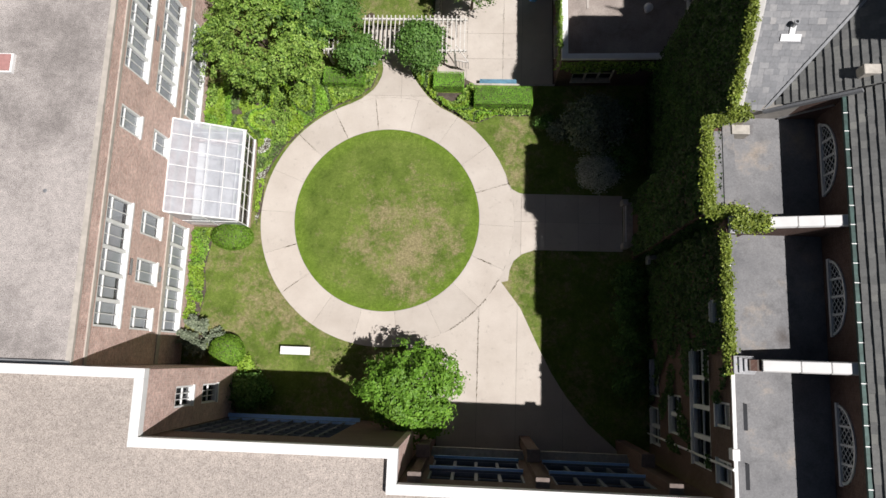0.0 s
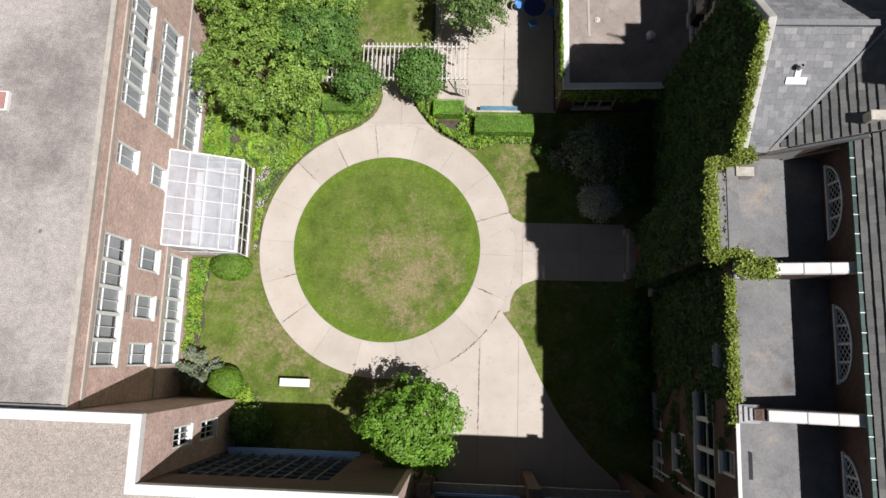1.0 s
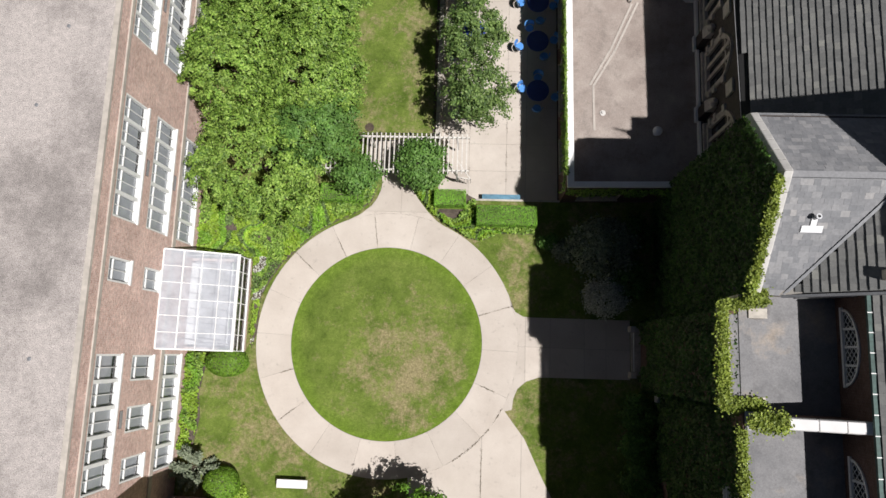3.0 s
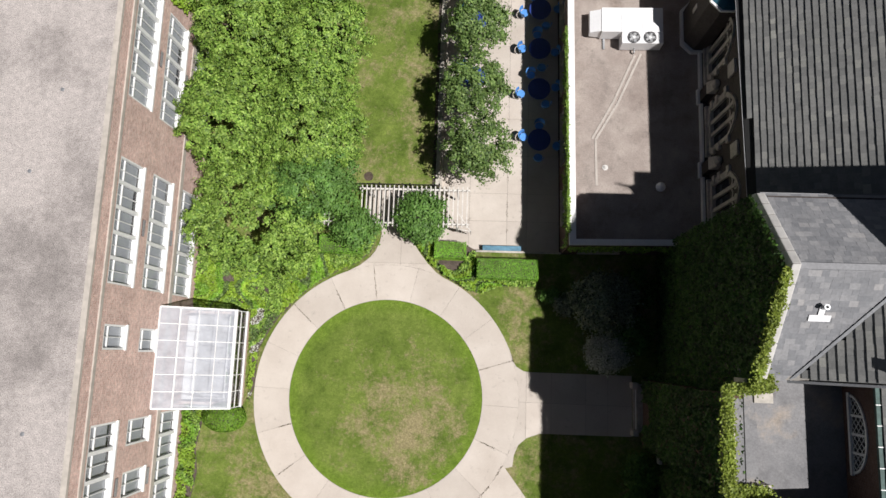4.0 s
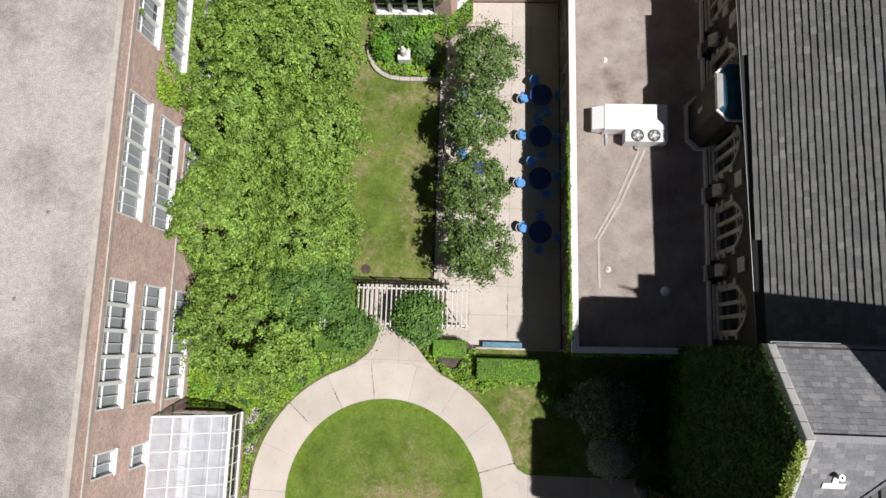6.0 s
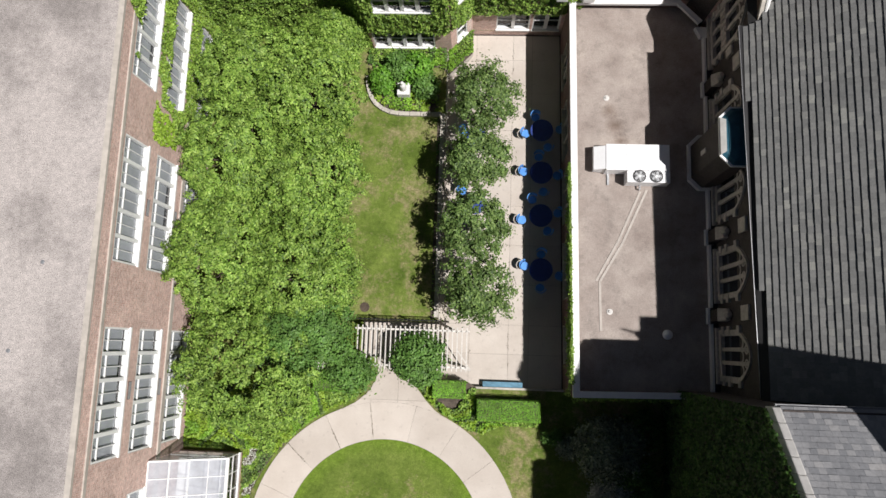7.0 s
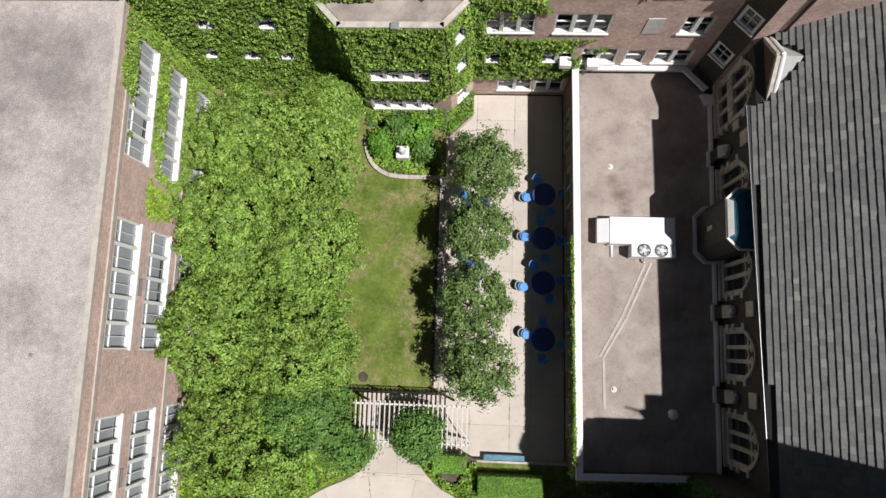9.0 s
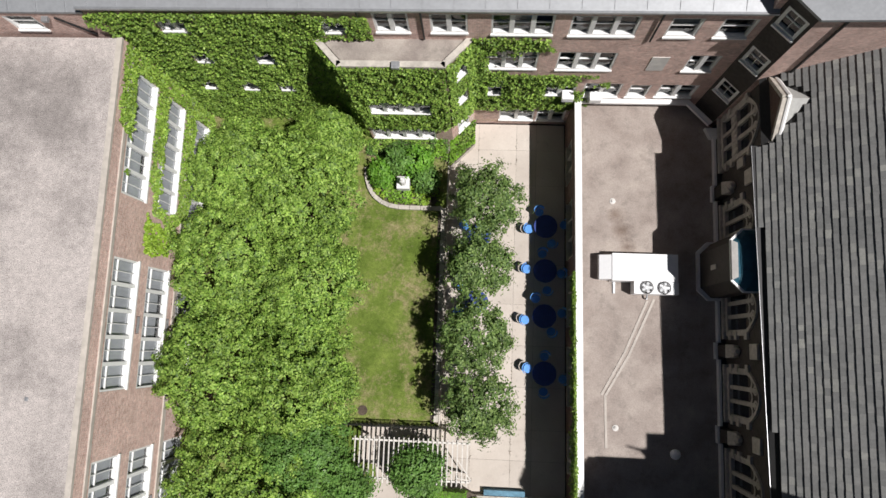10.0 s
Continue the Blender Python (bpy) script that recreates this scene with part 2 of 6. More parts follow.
LEAF_BOX = mat_leaf("box_hedge_leaf", [(0.125, 0.300, 0.024), (0.195, 0.425, 0.040), (0.265, 0.500, 0.060)])
LEAF_MAPLE = mat_leaf("maple_leaf", [(0.095, 0.215, 0.02), (0.16, 0.325, 0.034), (0.225, 0.4, 0.055)])
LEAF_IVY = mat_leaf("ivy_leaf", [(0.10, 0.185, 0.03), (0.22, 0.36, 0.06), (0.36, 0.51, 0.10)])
# ivy copy with the wall's shade put into its dark green
LEAF_IVY_SHADED = mat_leaf("shaded_ivy_leaf", [(0.034, 0.082, 0.018), (0.056, 0.125, 0.024), (0.09, 0.18, 0.032)], 0.08, 0.5)
LEAF_CLIPPED = mat_leaf("clipped_shrub_leaf", [(0.10, 0.205, 0.018), (0.145, 0.275, 0.026), (0.2, 0.34, 0.038)], 0.1, 0.2)
FLOWER_WHITE = mat_leaf("white_flower", [(0.45, 0.47, 0.38), (0.62, 0.63, 0.55), (0.75, 0.75, 0.7)])
FLOWER_RED = mat_leaf("rusty_flower", [(0.3, 0.06, 0.03), (0.38, 0.13, 0.05), (0.3, 0.2, 0.06)])


LEAF_CREEPER = mat_leaf("light_creeper_leaf", [(0.13, 0.23, 0.03), (0.235, 0.38, 0.055), (0.36, 0.5, 0.09)])
# ivy copy with sunlight put into its colour, for the parapet crest
LEAF_IVY_SUNLIT = mat_leaf("sunlit_yellow_green_ivy_leaf", [(0.15, 0.21, 0.03), (0.24, 0.31, 0.045), (0.34, 0.4, 0.075)])


def mat_slate(name, stops):
    n = Nodes(name)
    isl = n.pos.outputs["Random Per Island"]
    oi = n.node("ShaderNodeObjectInfo")
    r = n.math("FRACT", n.math("ADD", isl, oi.outputs["Random"]), 0.0)
    base = n.ramp(r, stops)
    fine = n.ramp(n.noise(9, 5), [(0.3, grey(0.84)), (0.7, grey(1.1))])
    big = n.ramp(n.noise(0.5, 4), [(0.3, grey(0.88)), (0.7, grey(1.06))])
    n.bump(n.noise(30, 4), 0.35, 0.008)
    return n.done(n.mix(1.0, n.mix(1.0, base, fine, "MULTIPLY"), big, "MULTIPLY"), 0.6, 0, 0.4)


SLATE = mat_slate("grey_slate", [(0.0, (0.165, 0.167, 0.162)), (0.5, (0.195, 0.196, 0.19)), (0.85, (0.22, 0.22, 0.21)), (0.96, (0.25, 0.25, 0.232)), (1.0, (0.29, 0.29, 0.265))])
SLATE_LIGHT = mat_slate("pale_slate", [(0.0, (0.19, 0.195, 0.205)), (0.6, (0.24, 0.242, 0.25)), (0.9, (0.28, 0.28, 0.285)), (1.0, (0.35, 0.34, 0.335))])
SLATE_BED = plain("roof_underlay", (0.03, 0.03, 0.03), 0.9)


# ---- building helpers ----
class Mesh:
    """Collects corners and faces of one part, in world metres."""

    def __init__(self):
        self.v, self.f = [], []

    def face(self, *pts):
        i = len(self.v)
        self.v += [tuple(p) for p in pts]
        self.f.append(tuple(range(i, i + len(pts))))
        return self

    def hexa(self, p):
        """Eight corners: four below (counter-clockwise), four above."""
        i = len(self.v)
        self.v += [tuple(q) for q in p]
        self.f += [tuple(i + k for k in q) for q in ((3, 2, 1, 0), (4, 5, 6, 7), (0, 1, 5, 4), (1, 2, 6, 5), (2, 3, 7, 6), (3, 0, 4, 7))]
        return self

    def box(self, x0, x1, y0, y1, z0, z1):
        return self.hexa([(x0, y0, z0), (x1, y0, z0), (x1, y1, z0), (x0, y1, z0), (x0, y0, z1), (x1, y0, z1), (x1, y1, z1), (x0, y1, z1)])

    def prism(self, poly, z0, z1):
        n, i = len(poly), len(self.v)
        self.v += [(x, y, z0) for x, y in poly] + [(x, y, z1) for x, y in poly]
        self.f += [tuple(range(i + n - 1, i - 1, -1)), tuple(range(i + n, i + 2 * n))]
        self.f += [(i + k, i + (k + 1) % n, i + n + (k + 1) % n, i + n + k) for k in range(n)]
        return self

    def bar(self, a, b, w, h, up=(0, 0, 1)):
        """A rectangular bar from a to b, w wide and h deep along up."""
        a, b, up = Vector(a), Vector(b), Vector(up)
        d = (b - a).normalized()
        s = d.cross(up).normalized() * (w / 2)
        t = s.cross(d).normalized() * (h / 2)
        return self.hexa([a - s - t, a + s - t, b + s - t, b - s - t, a - s + t, a + s + t, b + s + t, b - s + t])

    def tube(self, a, b, r0, r1, n=8, cap=True):
        a, b = Vector(a), Vector(b)
        d = (b - a).normalized()
        u = d.orthogonal().normalized()
        w = d.cross(u)
        i = len(self.v)
        for p, r in ((a, r0), (b, r1)):
            self.v += [tuple(p + (u * math.cos(2 * math.pi * k / n) + w * math.sin(2 * math.pi * k / n)) * r) for k in range(n)]
        self.f += [(i + k, i + (k + 1) % n, i + n + (k + 1) % n, i + n + k) for k in range(n)]
        if cap:
            self.f += [tuple(range(i + n - 1, i - 1, -1)), tuple(range(i + n, i + 2 * n))]
        return self

    def lathe(self, centre, rings, n=20):
        """A turned body: rings of (radius, height) over a centre."""
        cx, cy, cz = centre
        i = len(self.v)
        for r, z in rings:
            self.v += [(cx + r * math.cos(2 * math.pi * k / n), cy + r * math.sin(2 * math.pi * k / n), cz + z) for k in range(n)]
        for j in range(len(rings) - 1):
            self.f += [(i + j * n + k, i + j * n + (k + 1) % n, i + (j + 1) * n + (k + 1) % n, i + (j + 1) * n + k) for k in range(n)]
        self.f += [tuple(range(i + n - 1, i - 1, -1)), tuple(range(i + (len(rings) - 1) * n, i + len(rings) * n))]
        return self


def thing(name, at, label, category, group="", kind=""):
    ob = new(name)
    ob.location, ob.empty_display_size = at, 0.3
    tagged(ob, label, category, group, kind)
    bpy.context.view_layer.update()
    return ob


def base_of(ob):
    p = Vector((0, 0, 0))
    while ob:
        p += ob.location
        ob = ob.parent
    return p


def part(name, mesh, material, parent=None, label="", bevel=0.0, smooth=False):
    """Links one mesh as an object, under a parent if given."""
    me = bpy.data.meshes.new(name)
    off = base_of(parent) if parent else Vector((0, 0, 0))
    me.from_pydata([(x - off.x, y - off.y, z - off.z) for x, y, z in mesh.v], [], mesh.f)
    if bevel or smooth:
        bm = bmesh.new()
        bm.from_mesh(me)
        bmesh.ops.remove_doubles(bm, verts=bm.verts, dist=1e-5)
        if bevel:
            bmesh.ops.bevel(bm, geom=list(bm.edges), offset=bevel, segments=2, affect="EDGES", profile=0.6)
        bm.to_mesh(me)
        bm.free()
        if smooth:
            me.polygons.foreach_set("use_smooth", [True] * len(me.polygons))
    me.materials.append(material)
    ob = new(name, me)
    if parent:
        ob.parent = parent
    if label:
        ob["label"] = label
    return ob


def solid(name, mesh, material, label, category, group="", kind="", bevel=0.0, smooth=False):
    return tagged(part(name, mesh, material, None, "", bevel, smooth), label, category, group, kind)


def leaf_mesh(name, points, normals, size, material, rng, parent=None, tilt=0.7, slim=0.62):
    """Many small folded leaves as one mesh: places, outward directions, length."""
    p, nrm = np.asarray(points, float), np.asarray(normals, float)
    k = len(p)
    nrm = nrm + rng.normal(0, tilt, (k, 3))
    nrm /= np.linalg.norm(nrm, axis=1, keepdims=True) + 1e-9
    a = np.cross(nrm, rng.normal(0, 1, (k, 3)))
    a /= np.linalg.norm(a, axis=1, keepdims=True) + 1e-9
    b = np.cross(nrm, a)
    s = (size * rng.uniform(0.65, 1.35, k))[:, None]
    fold = 0.16
    co = np.stack([p - a * s * 0.5, p + b * s * slim * 0.5 + nrm * s * fold, p + a * s * 0.5, p - b * s * slim * 0.5 + nrm * s * fold], 1).reshape(-1, 3)
    if parent:
        co = co - np.array(base_of(parent))
    idx = (np.arange(k)[:, None] * 4 + np.array([0, 1, 2, 0, 2, 3])).ravel()
    me = bpy.data.meshes.new(name)
    me.vertices.add(len(co))
    me.vertices.foreach_set("co", co.ravel().astype(np.float32))
    me.loops.add(len(idx))
    me.loops.foreach_set("vertex_index", idx.astype(np.int32))
    me.polygons.add(len(idx) // 3)
    me.polygons.foreach_set("loop_start", np.arange(0, len(idx), 3, dtype=np.int32))
    me.update(calc_edges=True)
    me.validate()
    me.materials.append(material)
    ob = new(name, me)
    if parent:
        ob.parent = parent
    return ob


class Frame2:
    """A wall's own directions: u along it, n outward, z up."""

    def __init__(self, a, b):
        self.o = Vector((a[0], a[1], 0))
        d = Vector((b[0] - a[0], b[1] - a[1], 0))
        self.length, self.u = d.length, d.normalized()
        self.n = Vector((self.u.y, -self.u.x, 0))

    def at(self, u, n, z):
        return self.o + self.u * u + self.n * n + Vector((0, 0, z))

    def block(self, mesh, u0, u1, n0, n1, z0, z1):
        return mesh.hexa([self.at(u0, n1, z0), self.at(u1, n1, z0), self.at(u1, n0, z0), self.at(u0, n0, z0),
                          self.at(u0, n1, z1), self.at(u1, n1, z1), self.at(u1, n0, z1), self.at(u0, n0, z1)][:8])


def wall_mesh(mesh, fr, z0, z1, thick, holes, u0=0.0, u1=None):
    """A wall with through openings (u0, u1, z0, z1), as one joined shell."""
    u1 = fr.length if u1 is None else u1
    us = sorted({round(v, 4) for v in (u0, u1, *(h[0] for h in holes), *(h[1] for h in holes))})
    zs = sorted({round(v, 4) for v in (z0, z1, *(h[2] for h in holes), *(h[3] for h in holes))})

    def full(i, j):
        if not (0 <= i < len(us) - 1 and 0 <= j < len(zs) - 1):
            return False
        u, z = (us[i] + us[i + 1]) / 2, (zs[j] + zs[j + 1]) / 2
        return not any(h[0] < u < h[1] and h[2] < z < h[3] for h in holes)

    seen = {}

    def vert(i, j, back):
        if (i, j, back) not in seen:
            seen[i, j, back] = len(mesh.v)
            mesh.v.append(tuple(fr.at(us[i], -thick if back else 0.0, zs[j])))
        return seen[i, j, back]

    for i in range(len(us) - 1):
        for j in range(len(zs) - 1):
            if not full(i, j):
                continue
            mesh.f.append((vert(i, j, 0), vert(i + 1, j, 0), vert(i + 1, j + 1, 0), vert(i, j + 1, 0)))
            mesh.f.append((vert(i, j + 1, 1), vert(i + 1, j + 1, 1), vert(i + 1, j, 1), vert(i, j, 1)))
            for (di, dj), (a, b) in (((-1, 0), ((i, j + 1), (i, j))), ((1, 0), ((i + 1, j), (i + 1, j + 1))), ((0, -1), ((i, j), (i + 1, j))), ((0, 1), ((i + 1, j + 1), (i, j + 1)))):
                if not full(i + di, j + dj):
                    mesh.f.append((vert(*b, 0), vert(*a, 0), vert(*a, 1), vert(*b, 1)))
    return mesh


def sash_window(parent, fr, u0, u1, z0, z1, units=1, recess=0.12, frame_mat=None, mull=0.16, rows=2, cols=1, shade=0.5, rng=None, edge=0.09, split=0.5):
    """One window in an opening: frame with mullions, sill, panes, blinds behind, near-black lining painted as the unlit
    room.
    """
    frame_mat = frame_mat or WHITE
    m = Mesh()
    fr.block(m, u0, u0 + edge, -recess - 0.1, -0.02, z0, z1)
    fr.block(m, u1 - edge, u1, -recess - 0.1, -0.02, z0, z1)
    fr.block(m, u0 + edge, u1 - edge, -recess - 0.1, -0.02, z1 - edge, z1)
    fr.block(m, u0 + edge, u1 - edge, -recess - 0.1, -0.03, z0, z0 + edge)
    w = (u1 - u0 - 2 * edge - (units - 1) * mull) / units
    win = part("window", m, frame_mat, parent)
    sm = Mesh()
    fr.block(sm, u0 - 0.03, u1 + 0.03, -0.02, 0.08, z0 - 0.1, z0 + 0.02)
    part("sill", sm, frame_mat, win)
    for i in range(units):
        a = u0 + edge + i * (w + mull)
        b = a + w
        if i:
            mm = Mesh()
            fr.block(mm, a - mull, a, -recess - 0.1, -0.025, z0 + edge, z1 - edge)
            part("mullion", mm, frame_mat, win)
        bars = Mesh()
        for r in range(1, rows):
            z = z0 + edge + (z1 - z0 - 2 * edge) * (split if rows == 2 else r / rows)
            fr.block(bars, a, b, -recess - 0.06, -recess + 0.02, z - 0.03, z + 0.03)
        for c in range(1, cols):
            x = a + w * c / cols
            fr.block(bars, x - 0.02, x + 0.02, -recess - 0.055, -recess + 0.015, z0 + edge, z1 - edge)
        if rows > 1 or cols > 1:
            part("glazing_bar", bars, frame_mat, win)
        g = Mesh().face(fr.at(a, -recess - 0.03, z0 + edge), fr.at(b, -recess - 0.03, z0 + edge), fr.at(b, -recess - 0.03, z1 - edge), fr.at(a, -recess - 0.03, z1 - edge))
        pane = part("pane", g, GLASS, win)
        pane.visible_shadow = False
        if shade > 0:
            low = z1 - edge - (z1 - z0 - 2 * edge) * (shade if rng is None else min(1.0, max(0.15, shade + rng.uniform(-0.35, 0.35))))
            bl = Mesh()
            fr.block(bl, a + 0.01, b - 0.01, -recess - 0.14, -recess - 0.12, low, z1 - edge - 0.01)
            part("blind", bl, BLIND, win)
    # shallow black lining, its colour standing for the unlit room behind
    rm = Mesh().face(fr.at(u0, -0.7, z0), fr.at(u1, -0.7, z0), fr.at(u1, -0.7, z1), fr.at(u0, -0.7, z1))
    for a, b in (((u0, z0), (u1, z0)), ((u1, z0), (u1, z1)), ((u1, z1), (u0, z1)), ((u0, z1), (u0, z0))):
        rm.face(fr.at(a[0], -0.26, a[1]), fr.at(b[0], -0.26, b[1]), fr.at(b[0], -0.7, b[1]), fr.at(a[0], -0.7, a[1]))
    part("unlit_room_lining", rm, ROOM_DARK, win)
    return win

# ---- ground ----
CX, CY, R_IN, R_OUT = -2.17, -2.56, 5.9, 8.08
TZ = -0.6
gm_ = Mesh()
for xa, xb, ya, yb in ((-400, 0.75, -400, 400), (8.5, 400, -400, 400), (0.75, 8.5, -400, 6.62), (0.75, 8.5, 29.5, 400)):
    gm_.face((xa, ya, -0.03), (xb, ya, -0.03), (xb, yb, -0.03), (xa, yb, -0.03))
solid("ground", gm_, GRASS_FAR,
      "patchy mown lawn spreading between the buildings", "lawn", kind="structure")


def arc(r, a0, a1, n):
    return [(CX + r * math.cos(radians(a0 + (a1 - a0) * i / n)), CY + r * math.sin(radians(a0 + (a1 - a0) * i / n))) for i in range(n + 1)]


m = Mesh().prism(arc(R_IN - 0.01, 0, 354, 59), -0.05, 0.015)
solid("lawn_circle", m, GRASS, "round lawn with dry patches inside the ring path", "lawn", kind="structure")


def clip(poly, axis, value, keep_low):
    out = []
    for i, p in enumerate(poly):
        q = poly[(i + 1) % len(poly)]
        ip, iq = (p[axis] <= value) == keep_low, (q[axis] <= value) == keep_low
        if ip:
            out.append(p)
        if ip != iq:
            f = (value - p[axis]) / (q[axis] - p[axis])
            out.append((p[0] + (q[0] - p[0]) * f, p[1] + (q[1] - p[1]) * f))
    return out


def area(poly):
    return 0.5 * sum(p[0] * q[1] - q[0] * p[1] for p, q in zip(poly, poly[1:] + poly[:1]))


def slabs(parent, poly, xs, ys, gap=0.007, z=0.03, under=-0.05):
    """Cuts a paved field into slabs along the joints."""
    if area(poly) < 0:
        poly = poly[::-1]
    xs, ys = [-1e3, *xs, 1e3], [-1e3, *ys, 1e3]
    for a, b in zip(xs, xs[1:]):
        for c, d in zip(ys, ys[1:]):
            p = poly
            for axis, v, low in ((0, a + gap, False), (0, b - gap, True), (1, c + gap, False), (1, d - gap, True)):
                p = clip(p, axis, v, low) if len(p) > 2 else []
            if len(p) > 2 and abs(area(p)) > 0.02:
                part("slab", Mesh().prism(p, under, z + random.uniform(-0.003, 0.003)), CONCRETE, parent)


def paving(name, poly, label, z=0.0):
    ob = solid(name, Mesh().prism(poly if area(poly) > 0 else poly[::-1], z - 0.06, z + 0.012), JOINT, label, "path", kind="structure")
    return ob


ring = paving("ring_path", arc(R_OUT, 0, 360, 72)[:-1], "pale concrete ring path with dark weedy joints")
for i in range(18):
    a = 97.7 + 20 * i
    g = 0.05
    part("slab", Mesh().prism(arc(R_OUT, a + g, a + 20 - g, 6) + arc(R_IN, a + 20 - g, a + g, 6), -0.05, 0.03 + random.uniform(-0.003, 0.003)), CONCRETE, ring)

east = arc(R_OUT + 0.012, -29, 30, 8)[::-1] + [(5.6, -6.3), (5.68, -5.65), (5.92, -5.06), (6.42, -4.62), (7.2, -4.34), (12.62, -4.3), (12.62, -0.76), (6.6, -0.76), (6.19, -0.72), (5.72, -0.46), (5.3, 0.3), (4.95, 1.1)]
p_east = paving("east_path", east, "pale concrete path leading to the ivy-clad entrance")
slabs(p_east, east, [6.35, 7.85, 9.9, 11.2], [-2.55])
south = arc(R_OUT + 0.012, -78, -27, 8) + [(6.37, -7.96), (7.43, -10.16), (8.3, -11.82), (9.15, -13.13), (10.49, -14.72), (12.3, -16.27), (12.6, -17.6), (1.9, -17.6), (1.2, -15.2), (0.2, -13), (-0.45, -11.2)]
p_south = paving("south_plaza", south, "wide pale concrete forecourt between ring path and south building")
slabs(p_south, south, [3.85, 6.2, 9.0], [-8.3, -11.0, -13.4, -15.6])
north = [(-5.0, 5.0), (-4.18, 5.43), (-3.5, 6.0), (-3.19, 6.43), (-2.95, 7.0), (-2.87, 7.5), (-2.95, 8.1), (-3.9, 8.3), (-3.9, 10.4), (0.72, 10.4), (0.72, 8.0), (-1.0, 8.0), (-1.1, 7.56), (-0.9, 7.1), (-0.5, 6.46), (0.1, 5.7), (0.67, 5.12), (1.3, 4.7)] + arc(R_OUT + 0.012, 66, 112, 8)
p_north = paving("north_path", north, "pale concrete path under the white pergola")
slabs(p_north, north, [-1.6], [5.65, 8.2])
terrace = [(0.78, 6.62), (8.3, 6.62), (8.0, 29.4), (0.78, 29.4)]
p_terr = paving("terrace", terrace, "pale concrete terrace beside the low annex, stained joints", TZ)
slabs(p_terr, terrace, [2.6, 5.0, 6.25], [8.6, 10.4, 12.9, 15.4, 17.9, 20.4, 22.9, 25.4, 27.7], z=TZ + 0.03, under=TZ - 0.05)
solid("terrace_retaining_wall", Mesh().box(0.7, 0.78, 6.62, 29.4, -0.9, -0.02).box(0.78, 8.36, 6.5, 6.62, -0.9, -0.02), LIMESTONE, "low stone retaining wall round the sunken terrace", "wall", kind="structure")

# ---- school building: long wing with a gravel roof ----
WX = -14.56
school = thing("school_wing", (-19, 8.5, 0), "long red-brick school wing with white sash windows and gravel roof", "building")
fr = Frame2((WX, -12.1), (WX, 29.3))


def uy(y):
    return y + 12.1


RNG = random.Random(4)
wins = []
for a, b in ((-10.26, -3.7), (3.0, 9.35), (12.5, 18.9), (22.0, 28.3)):
    wins.append((a, b, 7.62, 9.92, 5))
    wins.append((a, b, 0.85, 3.05, 5))
for a, b in ((3.0, 9.35), (12.45, 18.8), (21.9, 28.3)):
    wins.append((a, b, 4.3, 6.6, 5))
for a, b in ((-5.1, -3.75), (-7.75, -6.4), (-10.26, -9.0)):
    wins.append((a, b, 4.3, 6.56, 1))
wins += [(-0.19, 1.05, 7.7, 9.72, 1), (-0.3, 0.95, 4.5, 6.28, 1)]
holes = [(uy(a), uy(b), c, d) for a, b, c, d, _ in wins]
part("wall", wall_mesh(Mesh(), fr, 0, 11.15, 0.35, holes), BRICK, school)
part("far_wall", Mesh().box(-40, -39.7, -12.1, 29.3, 0, 11.15), BRICK, school)
part("string_course", fr.block(Mesh(), 0, fr.length, -0.02, 0.07, 10.16, 10.38), CREAM, school, "cream stone band")
part("plinth_band", fr.block(Mesh(), 0, fr.length, -0.02, 0.07, 3.14, 3.5), CREAM, school)
part("roof", Mesh().box(-39.7, WX - 0.2, -12.1, 29.3, 10.9, 11.22), GRAVEL, school, "grey gravel roof with dark stains")
part("coping", Mesh().box(WX - 0.24, WX + 0.03, -12.1, 29.3, 11.15, 11.32), CREAM, school, "weathered cream coping")
for i in range(17):
    y = -12.1 + 41.4 * i / 17
    part("coping_stone", Mesh().box(WX - 0.2, WX + 0.045, y + 0.02, y + 2.42, 11.322, 11.34), CREAM, school, bevel=0.006)
for a, b, c, d, n in wins:
    sash_window(school, fr, uy(a), uy(b), c, d, n, shade=1.15, rng=RNG, cols=2, split=0.74, mull=0.19, edge=0.1)
for y in (-7.0, 6.2, 15.7, 25.1):
    for z in (6.95, 3.75):
        vent = part("wall_vent", fr.block(Mesh(), uy(y) - 0.45, uy(y) + 0.45, -0.02, 0.02, z, z + 0.3), BRICK_DARK, school, "dark louvred wall vent")
        for k in range(4):
            part("louvre", fr.block(Mesh(), uy(y) - 0.43, uy(y) + 0.43, 0.02, 0.04, z + 0.03 + k * 0.07, z + 0.05 + k * 0.07), STEEL_GREY, vent)
for x, y in ((-16.9, -4.0), (-18.2, 8.1), (-17.1, 12.2)):
    part("roof_drain", Mesh().lathe((x, y, 11.2), [(0.1, 0.0), (0.1, 0.05), (0.04, 0.06)], 10), STEEL_GREY, school)
hatch = part("roof_hatch", Mesh().box(-20.3, -19.32, 1.85, 2.85, 11.2, 11.42), COPING, school, "small reddish roof hatch with white rim", bevel=0.02)
part("lid", Mesh().box(-20.22, -19.42, 1.93, 2.77, 11.42, 11.5), plain("faded_red_hatch", (0.46, 0.24, 0.22), 0.6), hatch, bevel=0.02)

# ---- south building with stepped white coping ----
southb = thing("south_building", (-4, -22, 0), "red-brick block with gravel roof and broad white coping", "building")
ZS = 11.9
steps = [(-30.0, -12.13), (-10.83, -12.13), (-10.83, -15.05), (0.5, -15.05), (0.5, -16.5), (13.75, -16.5)]
